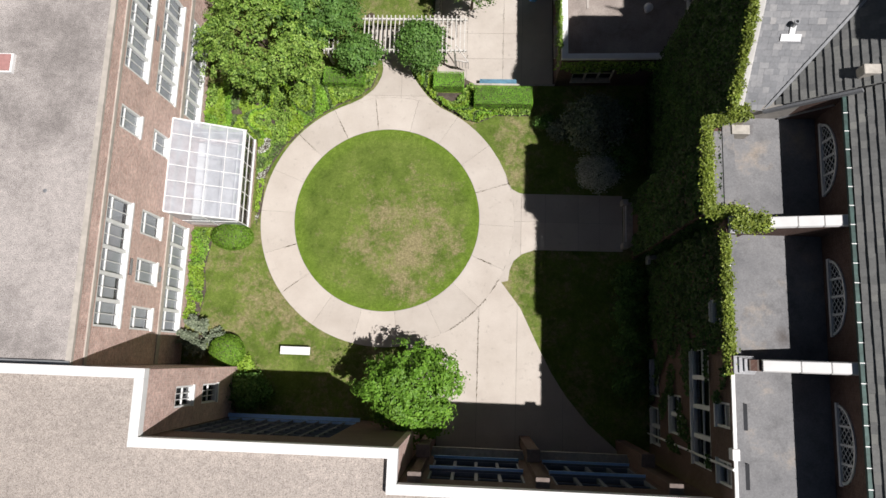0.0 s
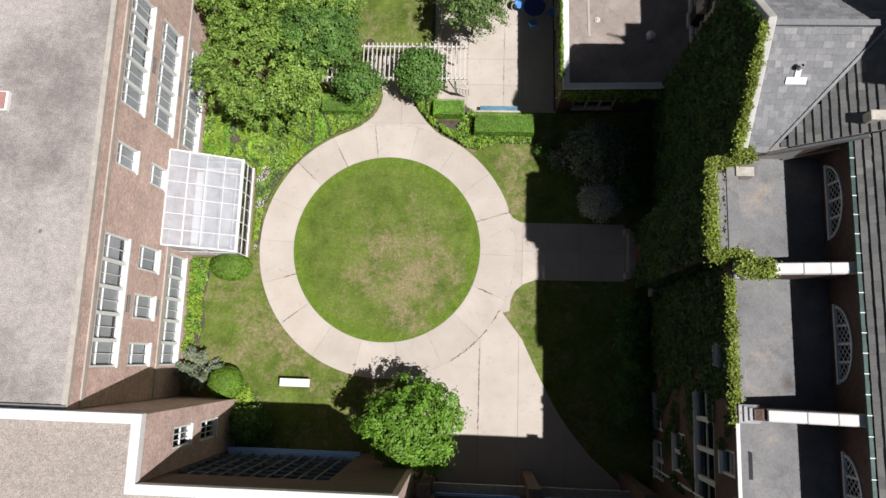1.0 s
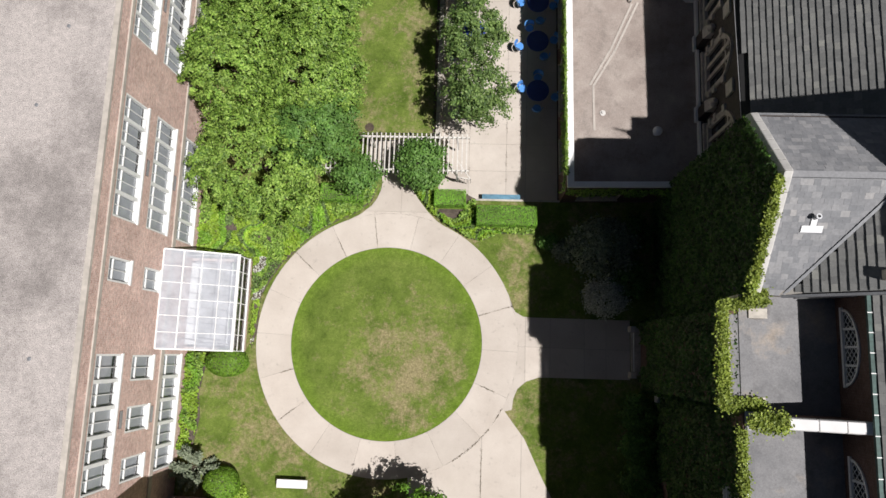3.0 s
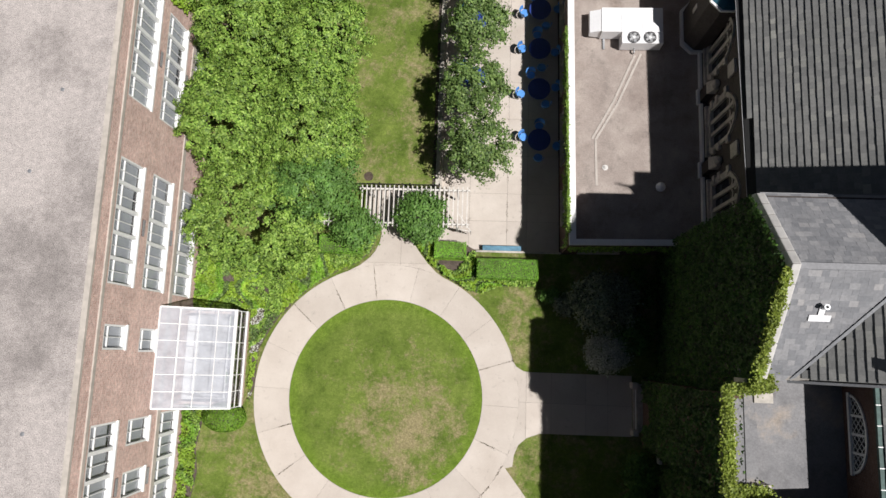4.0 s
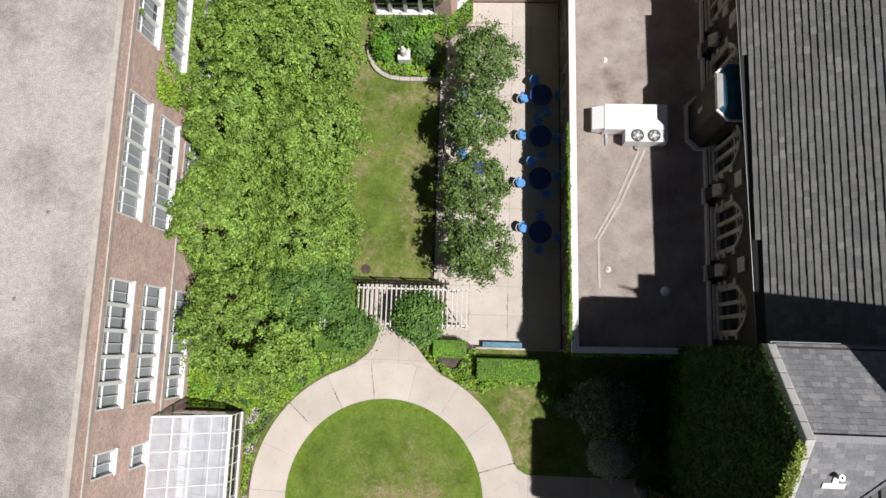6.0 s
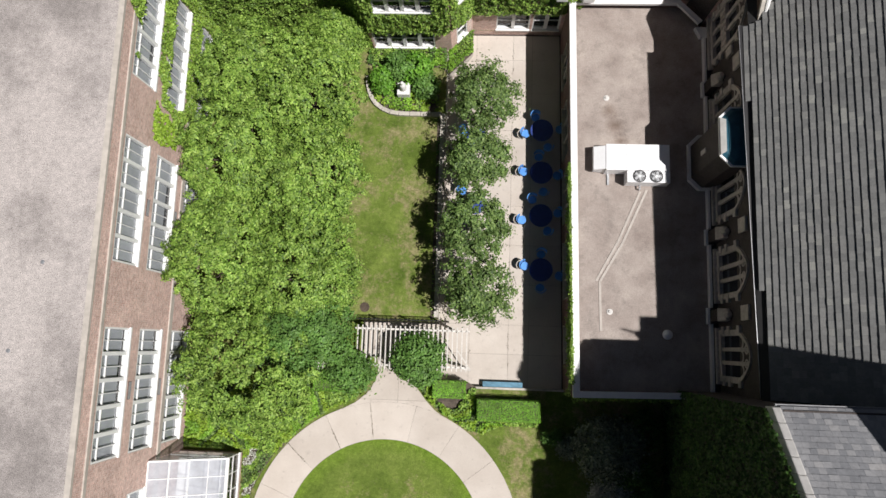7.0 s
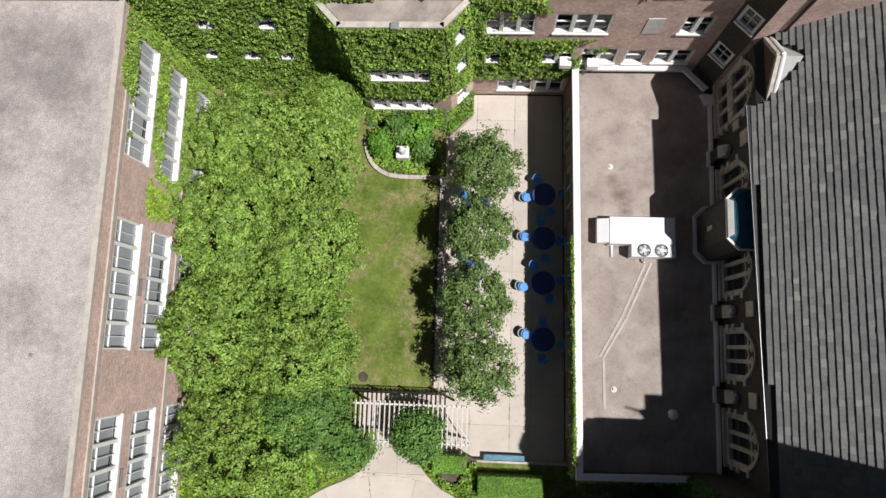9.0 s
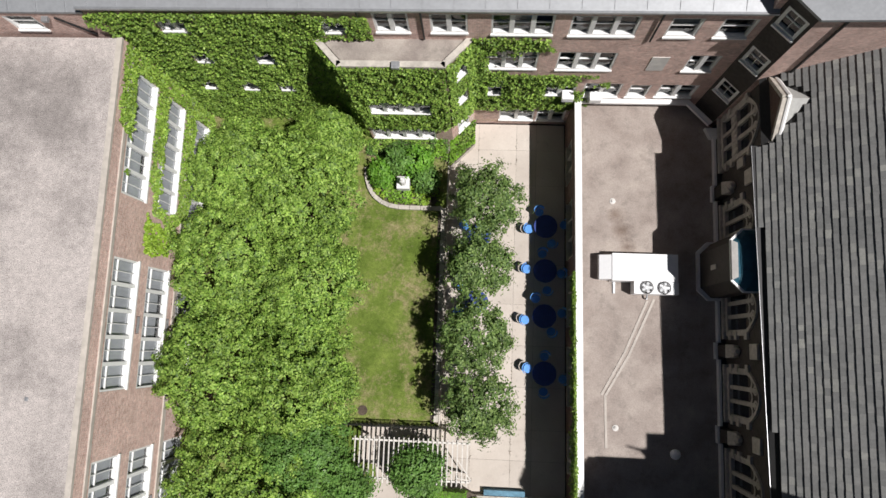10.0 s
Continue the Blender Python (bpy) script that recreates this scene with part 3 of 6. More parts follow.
part("roof", Mesh().prism([(-30, -34), (13.75, -34), (13.75, -16.8), (0.2, -16.8), (0.2, -15.35), (-11.13, -15.35), (-11.13, -12.43), (-30, -12.43)], 11.2, 11.5), GRAVEL_TAN, southb, "tan gravel roof")
WALLS_S = []
for (a, b) in zip(steps, steps[1:]):
    WALLS_S.append(Frame2(b, a))
f_n1, f_e1, f_n2, f_e2, f_n3 = WALLS_S
part("wall", wall_mesh(Mesh(), f_n1, 0, 11.5, 0.3, [], 0.305), BRICK, southb)
h = [(1.0, 2.05, 6.5, 8.5), (1.0, 2.05, 3.3, 5.3)]
part("wall", wall_mesh(Mesh(), f_e1, 0, 11.5, 0.3, h), BRICK, southb)
for q in h:
    sash_window(southb, f_e1, *q, 1, rows=2, cols=3, shade=0.0)
# glazed curtain wall: u runs from x = 0.5 to the west
h2 = [(3.55, 11.2, 1.3, 8.9)]
# north face takes the darkened brick, shade included in its colour
part("wall", wall_mesh(Mesh(), f_n2, 0, 11.5, 0.3, h2, 0.305, 11.325), BRICK_DARK, southb)
STONE_BROWN = plain("brown_cap_stone", (0.2, 0.16, 0.14), 0.9, vary=0.2)
STEEL_DARK = plain("dark_steel_frame", (0.16, 0.18, 0.22), 0.5)
cw = part("window", f_n2.block(Mesh(), 3.55, 11.2, -0.2, -0.02, 1.3, 1.42), BLUE_FRAME, southb, "large steel-framed window wall with blue-grey bars")
for i in range(11):
    u = 3.55 + 7.65 * i / 10
    part("mullion", f_n2.block(Mesh(), u - 0.03, u + 0.03, -0.2, -0.03, 1.42, 8.9), STEEL_DARK, cw)
for j in range(1, 8):
    z = 1.42 + 7.48 * j / 7
    part("transom", f_n2.block(Mesh(), 3.55, 11.2, -0.18, -0.045, z - 0.025, z + 0.025), STEEL_DARK, cw)
pn = part("pane", Mesh().face(f_n2.at(3.55, -0.12, 1.4), f_n2.at(11.2, -0.12, 1.4), f_n2.at(11.2, -0.12, 8.9), f_n2.at(3.55, -0.12, 8.9)), GLASS, cw)
pn.visible_shadow = False
# black sheet painted as the dark interior behind the glass
part("unlit_room_lining", f_n2.block(Mesh(), 3.4, 11.3, -0.8, -0.75, 1.2, 9.0), ROOM_DARK, cw)
part("sill", f_n2.block(Mesh(), 3.45, 11.3, -0.02, 0.22, 1.12, 1.28), BLUE_FRAME, cw)
part("wall", wall_mesh(Mesh(), f_e2, 0, 11.5, 0.3, []), BRICK, southb)
# east part: two bands of windows between brick piers, u from x = 13.75 to the west
bands = [(13.75 - x1, 13.75 - x0, z0, z1) for x0, x1 in ((1.7, 6.1), (7.45, 11.9)) for z0, z1 in ((4.3, 6.5), (7.7, 10.0))]
# again the brick with shade in its colour
part("wall", wall_mesh(Mesh(), f_n3, 0, 11.5, 0.3, bands), BRICK_DARK, southb)
for q in bands:
    w = sash_window(southb, f_n3, *q, 4, frame_mat=STEEL_DARK, rows=2, shade=0.0)
    part("ledge", f_n3.block(Mesh(), q[0] - 0.05, q[1] + 0.05, 0.0, 0.2, q[2] - 0.2, q[2] - 0.105), BLUE_FRAME, w, "bright blue window ledge")
part("stone_ledge", f_n3.block(Mesh(), 1.2, 12.4, 0.0, 0.5, 2.9, 3.1), LIMESTONE, southb, "grey stone ledge over the ground floor")
for x in (1.2, 6.75, 12.4):
    part("pier_foot", f_n3.block(Mesh(), 13.75 - x - 0.3, 13.75 - x + 0.3, 0.36, 0.95, 0, 6.2), BRICK_DARK, southb, bevel=0.02)
    part("pier_foot_cap", f_n3.block(Mesh(), 13.75 - x - 0.34, 13.75 - x + 0.34, 0.36, 1.0, 6.2, 6.32), STONE_BROWN, southb, bevel=0.02)
    part("pier", f_n3.block(Mesh(), 13.75 - x - 0.22, 13.75 - x + 0.22, -0.02, 0.35, 0, 10.8), BRICK_DARK, southb)
    part("pier_cap", f_n3.block(Mesh(), 13.75 - x - 0.3, 13.75 - x + 0.3, -0.02, 0.43, 10.8, 10.98), STONE_BROWN, southb, bevel=0.02)
for x0, x1, y0, y1 in ((-30, -10.78, -12.52, -12.08), (-11.22, -10.78, -15.0, -12.52), (-11.22, 0.55, -15.44, -15.0), (0.11, 0.55, -16.45, -15.44), (0.11, 13.7, -16.89, -16.45)):
    part("coping", Mesh().box(x0, x1, y0, y1, 11.45, ZS), COPING, southb, "broad white metal coping", bevel=0.02)
part("gutter", Mesh().box(-30, WX, -12.05, -11.9, 11.2, 11.4), STEEL_GREY, southb)

# ---- ivy wing: flat-roofed aisle and clerestory of the chapel ----
IX = 14.07
wing = thing("chapel_aisle", (16.5, -9, 0), "chapel aisle of shade-darkened brick with flat felt roof, white stone copings", "building")
fw = Frame2((IX, -0.45), (IX, -17.5))


def us(y):
    return -0.45 - y


hw = []
for a, b in ((-12.9, -10.7), (-15.6, -13.5)):
    hw.append((us(b), us(a), 0.6, 2.4, 2))
for a, b in ((-15.6, -10.3),):
    hw.append((us(b), us(a), 8.0, 10.4, 4))
for a, b in ((-13.6, -12.55), (-15.9, -14.9)):
    hw.append((us(b), us(a), 11.2, 12.7, 1))
hw += [(us(-8.2), us(-9.3), 10.9, 12.3, 1), (us(-12.6), us(-14.6), 4.4, 6.3, 2)]
# aisle brick has the shade of this side mixed into its brown
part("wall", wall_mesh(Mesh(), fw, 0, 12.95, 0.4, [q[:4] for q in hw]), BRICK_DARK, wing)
for q in hw:
    sash_window(wing, fw, *q[:4], q[4], shade=0.2, rng=RNG, mull=0.2)
# projecting entrance bay
bay = Mesh().prism([(13.2, -4.75), (IX, -4.75), (IX, -0.95), (13.2, -0.95)], 0, 12.95)
part("entrance_bay", bay, BRICK_DARK, wing)
part("bay_parapet", Mesh().prism([(13.15, -4.8), (13.6, -4.8), (13.6, -0.9), (13.15, -0.9)], 12.95, 13.2), LIMESTONE, wing)
part("roof", Mesh().box(IX + 0.1, 18.3, -17.5, 0.1, 12.1, 12.47), ROOF_GREY, wing, "grey felt roof with tan stains")
part("bay_roof", Mesh().box(13.55, IX + 0.12, -4.6, -1.1, 12.94, 12.97), ROOF_GREY, wing)
part("parapet", Mesh().box(IX + 0.135, IX + 0.43, -17.5, -4.75, 12.45, 12.965), ROOF_GREY, wing)
part("parapet_coping", Mesh().box(IX - 0.02, IX + 0.13, -17.5, -4.75, 12.955, 13.04), COPING, wing, "narrow white metal coping", bevel=0.02)
part("rain_hopper", Mesh().box(IX - 0.1, IX + 0.2, -14.75, -14.3, 12.7, 13.12), COPING, wing, "white rainwater hopper", bevel=0.03)
part("parapet_cap", Mesh().box(IX - 0.02, IX + 0.46, -4.75, -0.45, 12.955, 13.02), ROOF_GREY, wing)
part("parapet_return", Mesh().box(IX + 0.36, IX + 1.1, -1.25, -0.85, 12.1, 13.1), LIMESTONE, wing)
part("parapet_step", Mesh().box(IX - 0.04, 15.0, -0.7, -0.3, 12.1, 13.2), LIMESTONE, wing)
part("parapet_return", Mesh().box(IX - 0.1, IX + 0.9, -4.75, -4.4, 12.1, 13.1), LIMESTONE, wing)
fc = Frame2((18.2, 0.2), (18.2, -17.5))
part("clerestory_wall", wall_mesh(Mesh(), fc, 11.9, 15.0, 0.3, []), BRICK_DARK, wing)
part("gutter", Mesh().box(17.98, 18.22, -17.5, 0.1, 14.98, 15.12), COPPER, wing, "green copper gutter")
for i in range(24):
    y = -0.3 - i * 0.75
    part("gutter_strap", Mesh().box(17.96, 18.3, y, y + 0.035, 15.12, 15.14), WHITE, wing)
for yc in (-2.3, -8.15, -13.95):
    # segmental fan window with lattice
    def ap(u, z, n=0.0):
        return fc.at(us(yc) + 0.65 + u, n, z)
    outer, inner = [], []
    for k in range(17):
        t = math.pi * k / 16
        outer.append((1.55 * math.cos(t), 13.0 + 1.12 * math.sin(t)))
        inner.append((1.42 * math.cos(t), 13.09 + 0.92 * math.sin(t)))
    rim = Mesh()
    for (a, b), (c, d), (e, f), (g, hh) in zip(outer, outer[1:], inner, inner[1:]):
        rim.hexa([ap(a, b, 0.06), ap(c, d, 0.06), ap(g, hh, 0.06), ap(e, f, 0.06), ap(a, b, -0.05), ap(c, d, -0.05), ap(g, hh, -0.05), ap(e, f, -0.05)])
    rim.hexa([ap(-1.6, 12.92, 0.1), ap(1.6, 12.92, 0.1), ap(1.6, 13.06, 0.1), ap(-1.6, 13.06, 0.1), ap(-1.6, 12.92, -0.05), ap(1.6, 12.92, -0.05), ap(1.6, 13.06, -0.05), ap(-1.6, 13.06, -0.05)])
    fan = part("window", rim, WHITE, wing, "white fan window with lattice bars")
    for u in (-0.72, 0.0, 0.72):
        top = 13.09 + 0.92 * math.sqrt(max(0, 1 - (u / 1.42) ** 2))
        part("mullion", Mesh().bar(ap(u, 13.05, 0.02), ap(u, top, 0.02), 0.09, 0.06, (1, 0, 0)), WHITE, fan)
    lat = Mesh()
    for k in range(-9, 10):
        for s in (-1, 1):
            pts = []
            for j in range(21):
                u = k * 0.3 + s * (j / 20) * 1.0
                z = 13.07 + (j / 20) * 1.0
                if abs(u) < 1.4 and z < 13.09 + 0.9 * math.sqrt(max(0, 1 - (u / 1.42) ** 2)):
                    pts.append((u, z))
            if len(pts) > 2:
                lat.bar(ap(*pts[0], 0.012), ap(*pts[-1], 0.012), 0.022, 0.012, (1, 0, 0))
    part("lattice", lat, WHITE, fan)
    part("pane", Mesh().face(*[ap(u, z, 0.006) for u, z in inner]), plain("dark_window_glass", (0.02, 0.022, 0.026), 0.08, spec=0.6, bump=0) if yc == -2.3 else bpy.data.materials["dark_window_glass"], fan)
STEEL_STONE = plain("grey_cap_stone", (0.46, 0.46, 0.47), 0.8, vary=0.2, scale=9)
for yb in (-5.3, -11.0):
    # raking buttress wall across the flat roof with stone caps
    bt = part("buttress", Mesh().hexa([(14.5, yb - 0.22, 12.05), (18.2, yb - 0.22, 12.05), (18.2, yb + 0.22, 12.05), (14.5, yb + 0.22, 12.05), (14.5, yb - 0.22, 13.75), (18.2, yb - 0.22, 14.75), (18.2, yb + 0.22, 14.75), (14.5, yb + 0.22, 13.75)]), BRICK_DARK, wing)
    part("pier_top", Mesh().box(13.92, 14.75, yb - 0.32, yb + 0.32, 12.0, 13.4), BRICK_DARK, bt)
    for k in range(4):
        part("weathering_stone", Mesh().box(14.0 + 0.17 * k, 14.82, yb - 0.36 + 0.05 * k, yb + 0.36 - 0.05 * k, 13.4 + 0.09 * k, 13.49 + 0.09 * k), STEEL_STONE, bt, "stepped grey weathering stone", bevel=0.035)
    xs_ = [15.35, 16.35, 17.25, 18.12] if yb > -6 else [14.9, 16.2, 17.2, 18.12]
    for a, b in zip(xs_, xs_[1:]):
        za, zb = 13.78 + (a - 14.5) * 0.27, 13.78 + (b - 14.5) * 0.27
        part("cap_stone", Mesh().hexa([(a + 0.02, yb - 0.25, za), (b - 0.02, yb - 0.25, zb), (b - 0.02, yb + 0.25, zb), (a + 0.02, yb + 0.25, za), (a + 0.02, yb - 0.2, za + 0.14), (b - 0.02, yb - 0.2, zb + 0.14), (b - 0.02, yb + 0.2, zb + 0.14), (a + 0.02, yb + 0.2, za + 0.14)]), COPING, bt, "white capped stone", bevel=0.02)
door = part("entrance_surround", Mesh().box(12.66, 13.2, -4.0, -1.2, 0, 0.25), LIMESTONE, wing, "pale stone entrance threshold with low posts")
for y in (-4.0, -1.3):
    part("stone_post", Mesh().box(12.5, 12.85, y - 0.18, y + 0.18, 0, 0.75), LIMESTONE, door, bevel=0.04)
part("rail", Mesh().tube((12.7, -3.8, 0.65), (12.7, -1.5, 0.65), 0.03, 0.03), WHITE, door)
part("wall_lamp", Mesh().box(13.5, 14.07, -5.15, -4.85, 2.6, 2.9).box(13.45, 13.62, -5.4, -4.85, 2.2, 2.7), STEEL_GREY, wing, "grey wall lantern", bevel=0.01)
part("downpipe", Mesh().tube((14.02, -15.1, 0), (14.02, -15.1, 13.1), 0.06, 0.06), COPING, wing)

# ---- gabled cross wing ----
PALE_STONE = plain("pale_coping_stone", (0.64, 0.62, 0.585), 0.75, vary=0.12, scale=3.0)
GX, GY, GZ, GE = 14.3, 3.86, 16.86, 14.2
gable = thing("gabled_cross_wing", (19, 3.5, 0), "ivy-clad gabled wing with slate roof and stone copings", "building")
gm = Mesh()
prof = [(-0.45, 0), (7.0, 0), (7.0, GE - 0.35), (GY, GZ - 0.5), (-0.3, 13.3), (-0.45, 13.3)]
n0 = len(gm.v)
gm.v += [(GX, y, z) for y, z in prof] + [(GX + 0.5, y, z) for y, z in prof]
k = len(prof)
gm.f += [tuple(range(k))[::-1], tuple(range(k, 2 * k))] + [(i, (i + 1) % k, k + (i + 1) % k, k + i) for i in range(k)]
# gable and north wall: brick colour lowered to stand for shade
part("gable_wall", gm, BRICK_SHADED, gable)
part("north_wall", Mesh().box(GX + 0.5, 26, 6.6, 7.0, 0, GE), BRICK_SHADED, gable)
RENDER_GREY = plain("weathered_render", (0.40, 0.375, 0.34), 0.9, vary=0.2, scale=2.0)
part("south_wall", Mesh().hexa([(GX + 0.5, -0.3, 11.9), (16.9, -0.3, 11.9), (16.9, 0.0, 11.9), (GX + 0.5, 0.0, 11.9), (GX + 0.5, -0.3, 13.1), (16.9, -0.3, 14.3), (16.9, 0.0, 14.3), (GX + 0.5, 0.0, 13.1)]), RENDER_GREY, gable, "pale weathered render strip under the verge")
part("south_wall", Mesh().hexa([(16.905, -0.3, 11.9), (18.2, -0.3, 11.9), (18.2, 0.0, 11.9), (16.905, 0.0, 11.9), (16.905, -0.3, 14.3), (18.2, -0.3, 15.45), (18.2, 0.0, 15.45), (16.905, 0.0, 14.3)]), BRICK_DARK, gable)
part("raking_flashing", Mesh().bar((16.6, -0.33, 12.55), (18.15, -0.33, 14.2), 0.07, 0.07), STEEL_GREY, gable)
for (ya, za), (yb, zb) in (((7.1, 14.1), (GY, GZ)), ((GY, GZ), (-0.3, 13.65))):
    n_ = 6
    for i in range(n_):
        a = Vector((0, ya + (yb - ya) * i / n_, za + (zb - za) * i / n_))
        b = Vector((0, ya + (yb - ya) * (i + 1) / n_, za + (zb - za) * (i + 1) / n_))
        c = Mesh()
        g_ = (b - a) * 0.01
        p, q = a + g_, b - g_
        c.hexa([(GX - 0.05, p.y, p.z - 0.3), (GX + 0.5, p.y, p.z - 0.3), (GX + 0.5, q.y, q.z - 0.3), (GX - 0.05, q.y, q.z - 0.3),
                (GX + 0.06, p.y, p.z + 0.1), (GX + 0.34, p.y, p.z + 0.16), (GX + 0.34, q.y, q.z + 0.16), (GX + 0.06, q.y, q.z + 0.1)])
        part("coping_stone", c, PALE_STONE, gable, bevel=0.04)
RZ, RS = 16.42, 13.42
for ya, yb, za, zb in ((7.1, GY, GE - 0.2, RZ), (-0.3, GY, RS, RZ)):
    part("roof_bed", Mesh().face((GX + 0.4, ya, za), (27, ya, za), (27, yb, zb), (GX + 0.4, yb, zb)), SLATE_BED, gable)
part("ridge", Mesh().bar((GX + 0.4, GY, RZ + 0.1), (27, GY, RZ + 0.1), 0.24, 0.1), SLATE_LIGHT, gable)
part("eave_gutter", Mesh().box(GX + 0.3, 26, 7.08, 7.2, 13.8, 13.93), SLATE_LIGHT, gable)
sl = (RZ - RS) / (GY + 0.3)


def roof_z(y):
    return RS + (y + 0.3) * sl + 0.09


part("roof_vent", Mesh().lathe((16.05, 2.45, roof_z(2.45) - 0.15), [(0.08, 0), (0.08, 0.42), (0.11, 0.44), (0.11, 0.5), (0.06, 0.5), (0.06, 0.4)], 14), STEEL_GREY, gable, "round metal vent pipe")
# black plug painting the darkness down the pipe
part("vent_mouth_dark", Mesh().lathe((16.05, 2.45, roof_z(2.45) - 0.15), [(0.058, 0.4), (0.058, 0.46)], 12), BLACK, gable)
fl = Mesh()
for x0, x1, y0, y1 in ((15.65, 16.45, 1.95, 2.18), (15.95, 16.17, 2.18, 2.5)):
    fl.hexa([(x0, y0, roof_z(y0)), (x1, y0, roof_z(y0)), (x1, y1, roof_z(y1)), (x0, y1, roof_z(y1)), (x0, y0, roof_z(y0) + 0.03), (x1, y0, roof_z(y0) + 0.03), (x1, y1, roof_z(y1) + 0.03), (x0, y1, roof_z(y1) + 0.03)])
part("flashing", fl, SHEET_WHITE, gable, "white metal flashing")
# tall tower behind, closing the place to the east
tower = solid("tall_tower", Mesh().box(20.8, 28, 0.55, 6.9, 0, 21.0), BRICK_DARK, "tall dark brick tower rising behind the slate roofs", "tower")
part("finial", Mesh().lathe((21.2, 5.7, 21.0), [(0.3, 0), (0.36, 0.4), (0.16, 0.8), (0.2, 1.0), (0.1, 1.2)], 8).tube((21.2, 5.7, 22.1), (21.0, 5.6, 23.5), 0.09, 0.05, 6), LIMESTONE, tower, "carved stone finial")

# ---- nave ----
NX = 16.3
nave = thing("chapel_nave", (20, 18, 0), "chapel nave of shade-darkened brick with stone tracery windows and slate roof", "building")
EX, EZ, SLOPE = 16.05, 9.3, 0.84
def eave_x(y):
    return EX - 0.42 * max(0.0, min(1.0, (y - 8.0) / 17.0))


EW = eave_x(25.2)
part("roof_bed", Mesh().face((EX, 7.0, EZ - 0.03), (27, 7.0, EZ - 0.03 + SLOPE * (27 - EX)), (27, 34, EZ - 0.03 + SLOPE * (27 - EX)), (EX, 34, EZ - 0.03), (EX, 25.2, EZ - 0.03), (EW + 0.1, 25.2, EZ - 0.03 + SLOPE * (EW + 0.1 - EX)), (EX, 8.0, EZ - 0.03)), SLATE_BED, nave)
part("south_roof_bed", Mesh().face((18.15, -17.5, 15.05), (27, -17.5, 15.05 + SLOPE * 8.85), (27, 0.0, 15.05 + SLOPE * 8.85), (18.15, 0.0, 15.05)), SLATE_BED, nave)
VX, VZ, VS = 15.75, 13.5, 0.88
part("verge_roof_bed", Mesh().face((VX, -0.3, VZ), (20.8, -0.3, VZ + VS * (20.8 - VX)), (20.8, 3.8, VZ + VS * (20.8 - VX)), (VX + (RZ - VZ) / VS, 3.8, RZ - 0.1)), SLATE_BED, nave)
part("verge_fascia", Mesh().bar((VX - 0.1, -0.36, VZ - 0.12), (18.4, -0.36, VZ - 0.12 + VS * (18.4 - VX + 0.1)), 0.1, 0.26), SLATE_LIGHT, nave, "grey fascia board under the verge slates")
part("valley_flashing", Mesh().bar((VX + (RS - VZ) / VS, -0.3, RS + 0.13), (VX + (RZ - VZ) / VS, GY, RZ + 0.13), 0.11, 0.05), STEEL_GREY, nave, "pale metal valley flashing")
fn = Frame2((NX, 28.6), (NX, 6.9))
DARK_GLASS = bpy.data.materials["dark_window_glass"]
STONE_DARK = plain("weathered_stone", (0.50, 0.46, 0.41), 0.9, vary=0.2, scale=5.0, bump=0.3)


def un(y):
    return 28.6 - y


def arch_pts(w, z0, z1, rise, n=8):
    """Outline of a low pointed arch: half width, springing, crown."""
    pts = []
    for i in range(n + 1):
        t = i / n
        pts.append((-w + w * t, z1 + rise * math.sin(t * math.pi / 2) ** 0.8))
    return [(-w, z0)] + pts + [(-u, z) for u, z in pts[-2::-1]] + [(w, z0)]


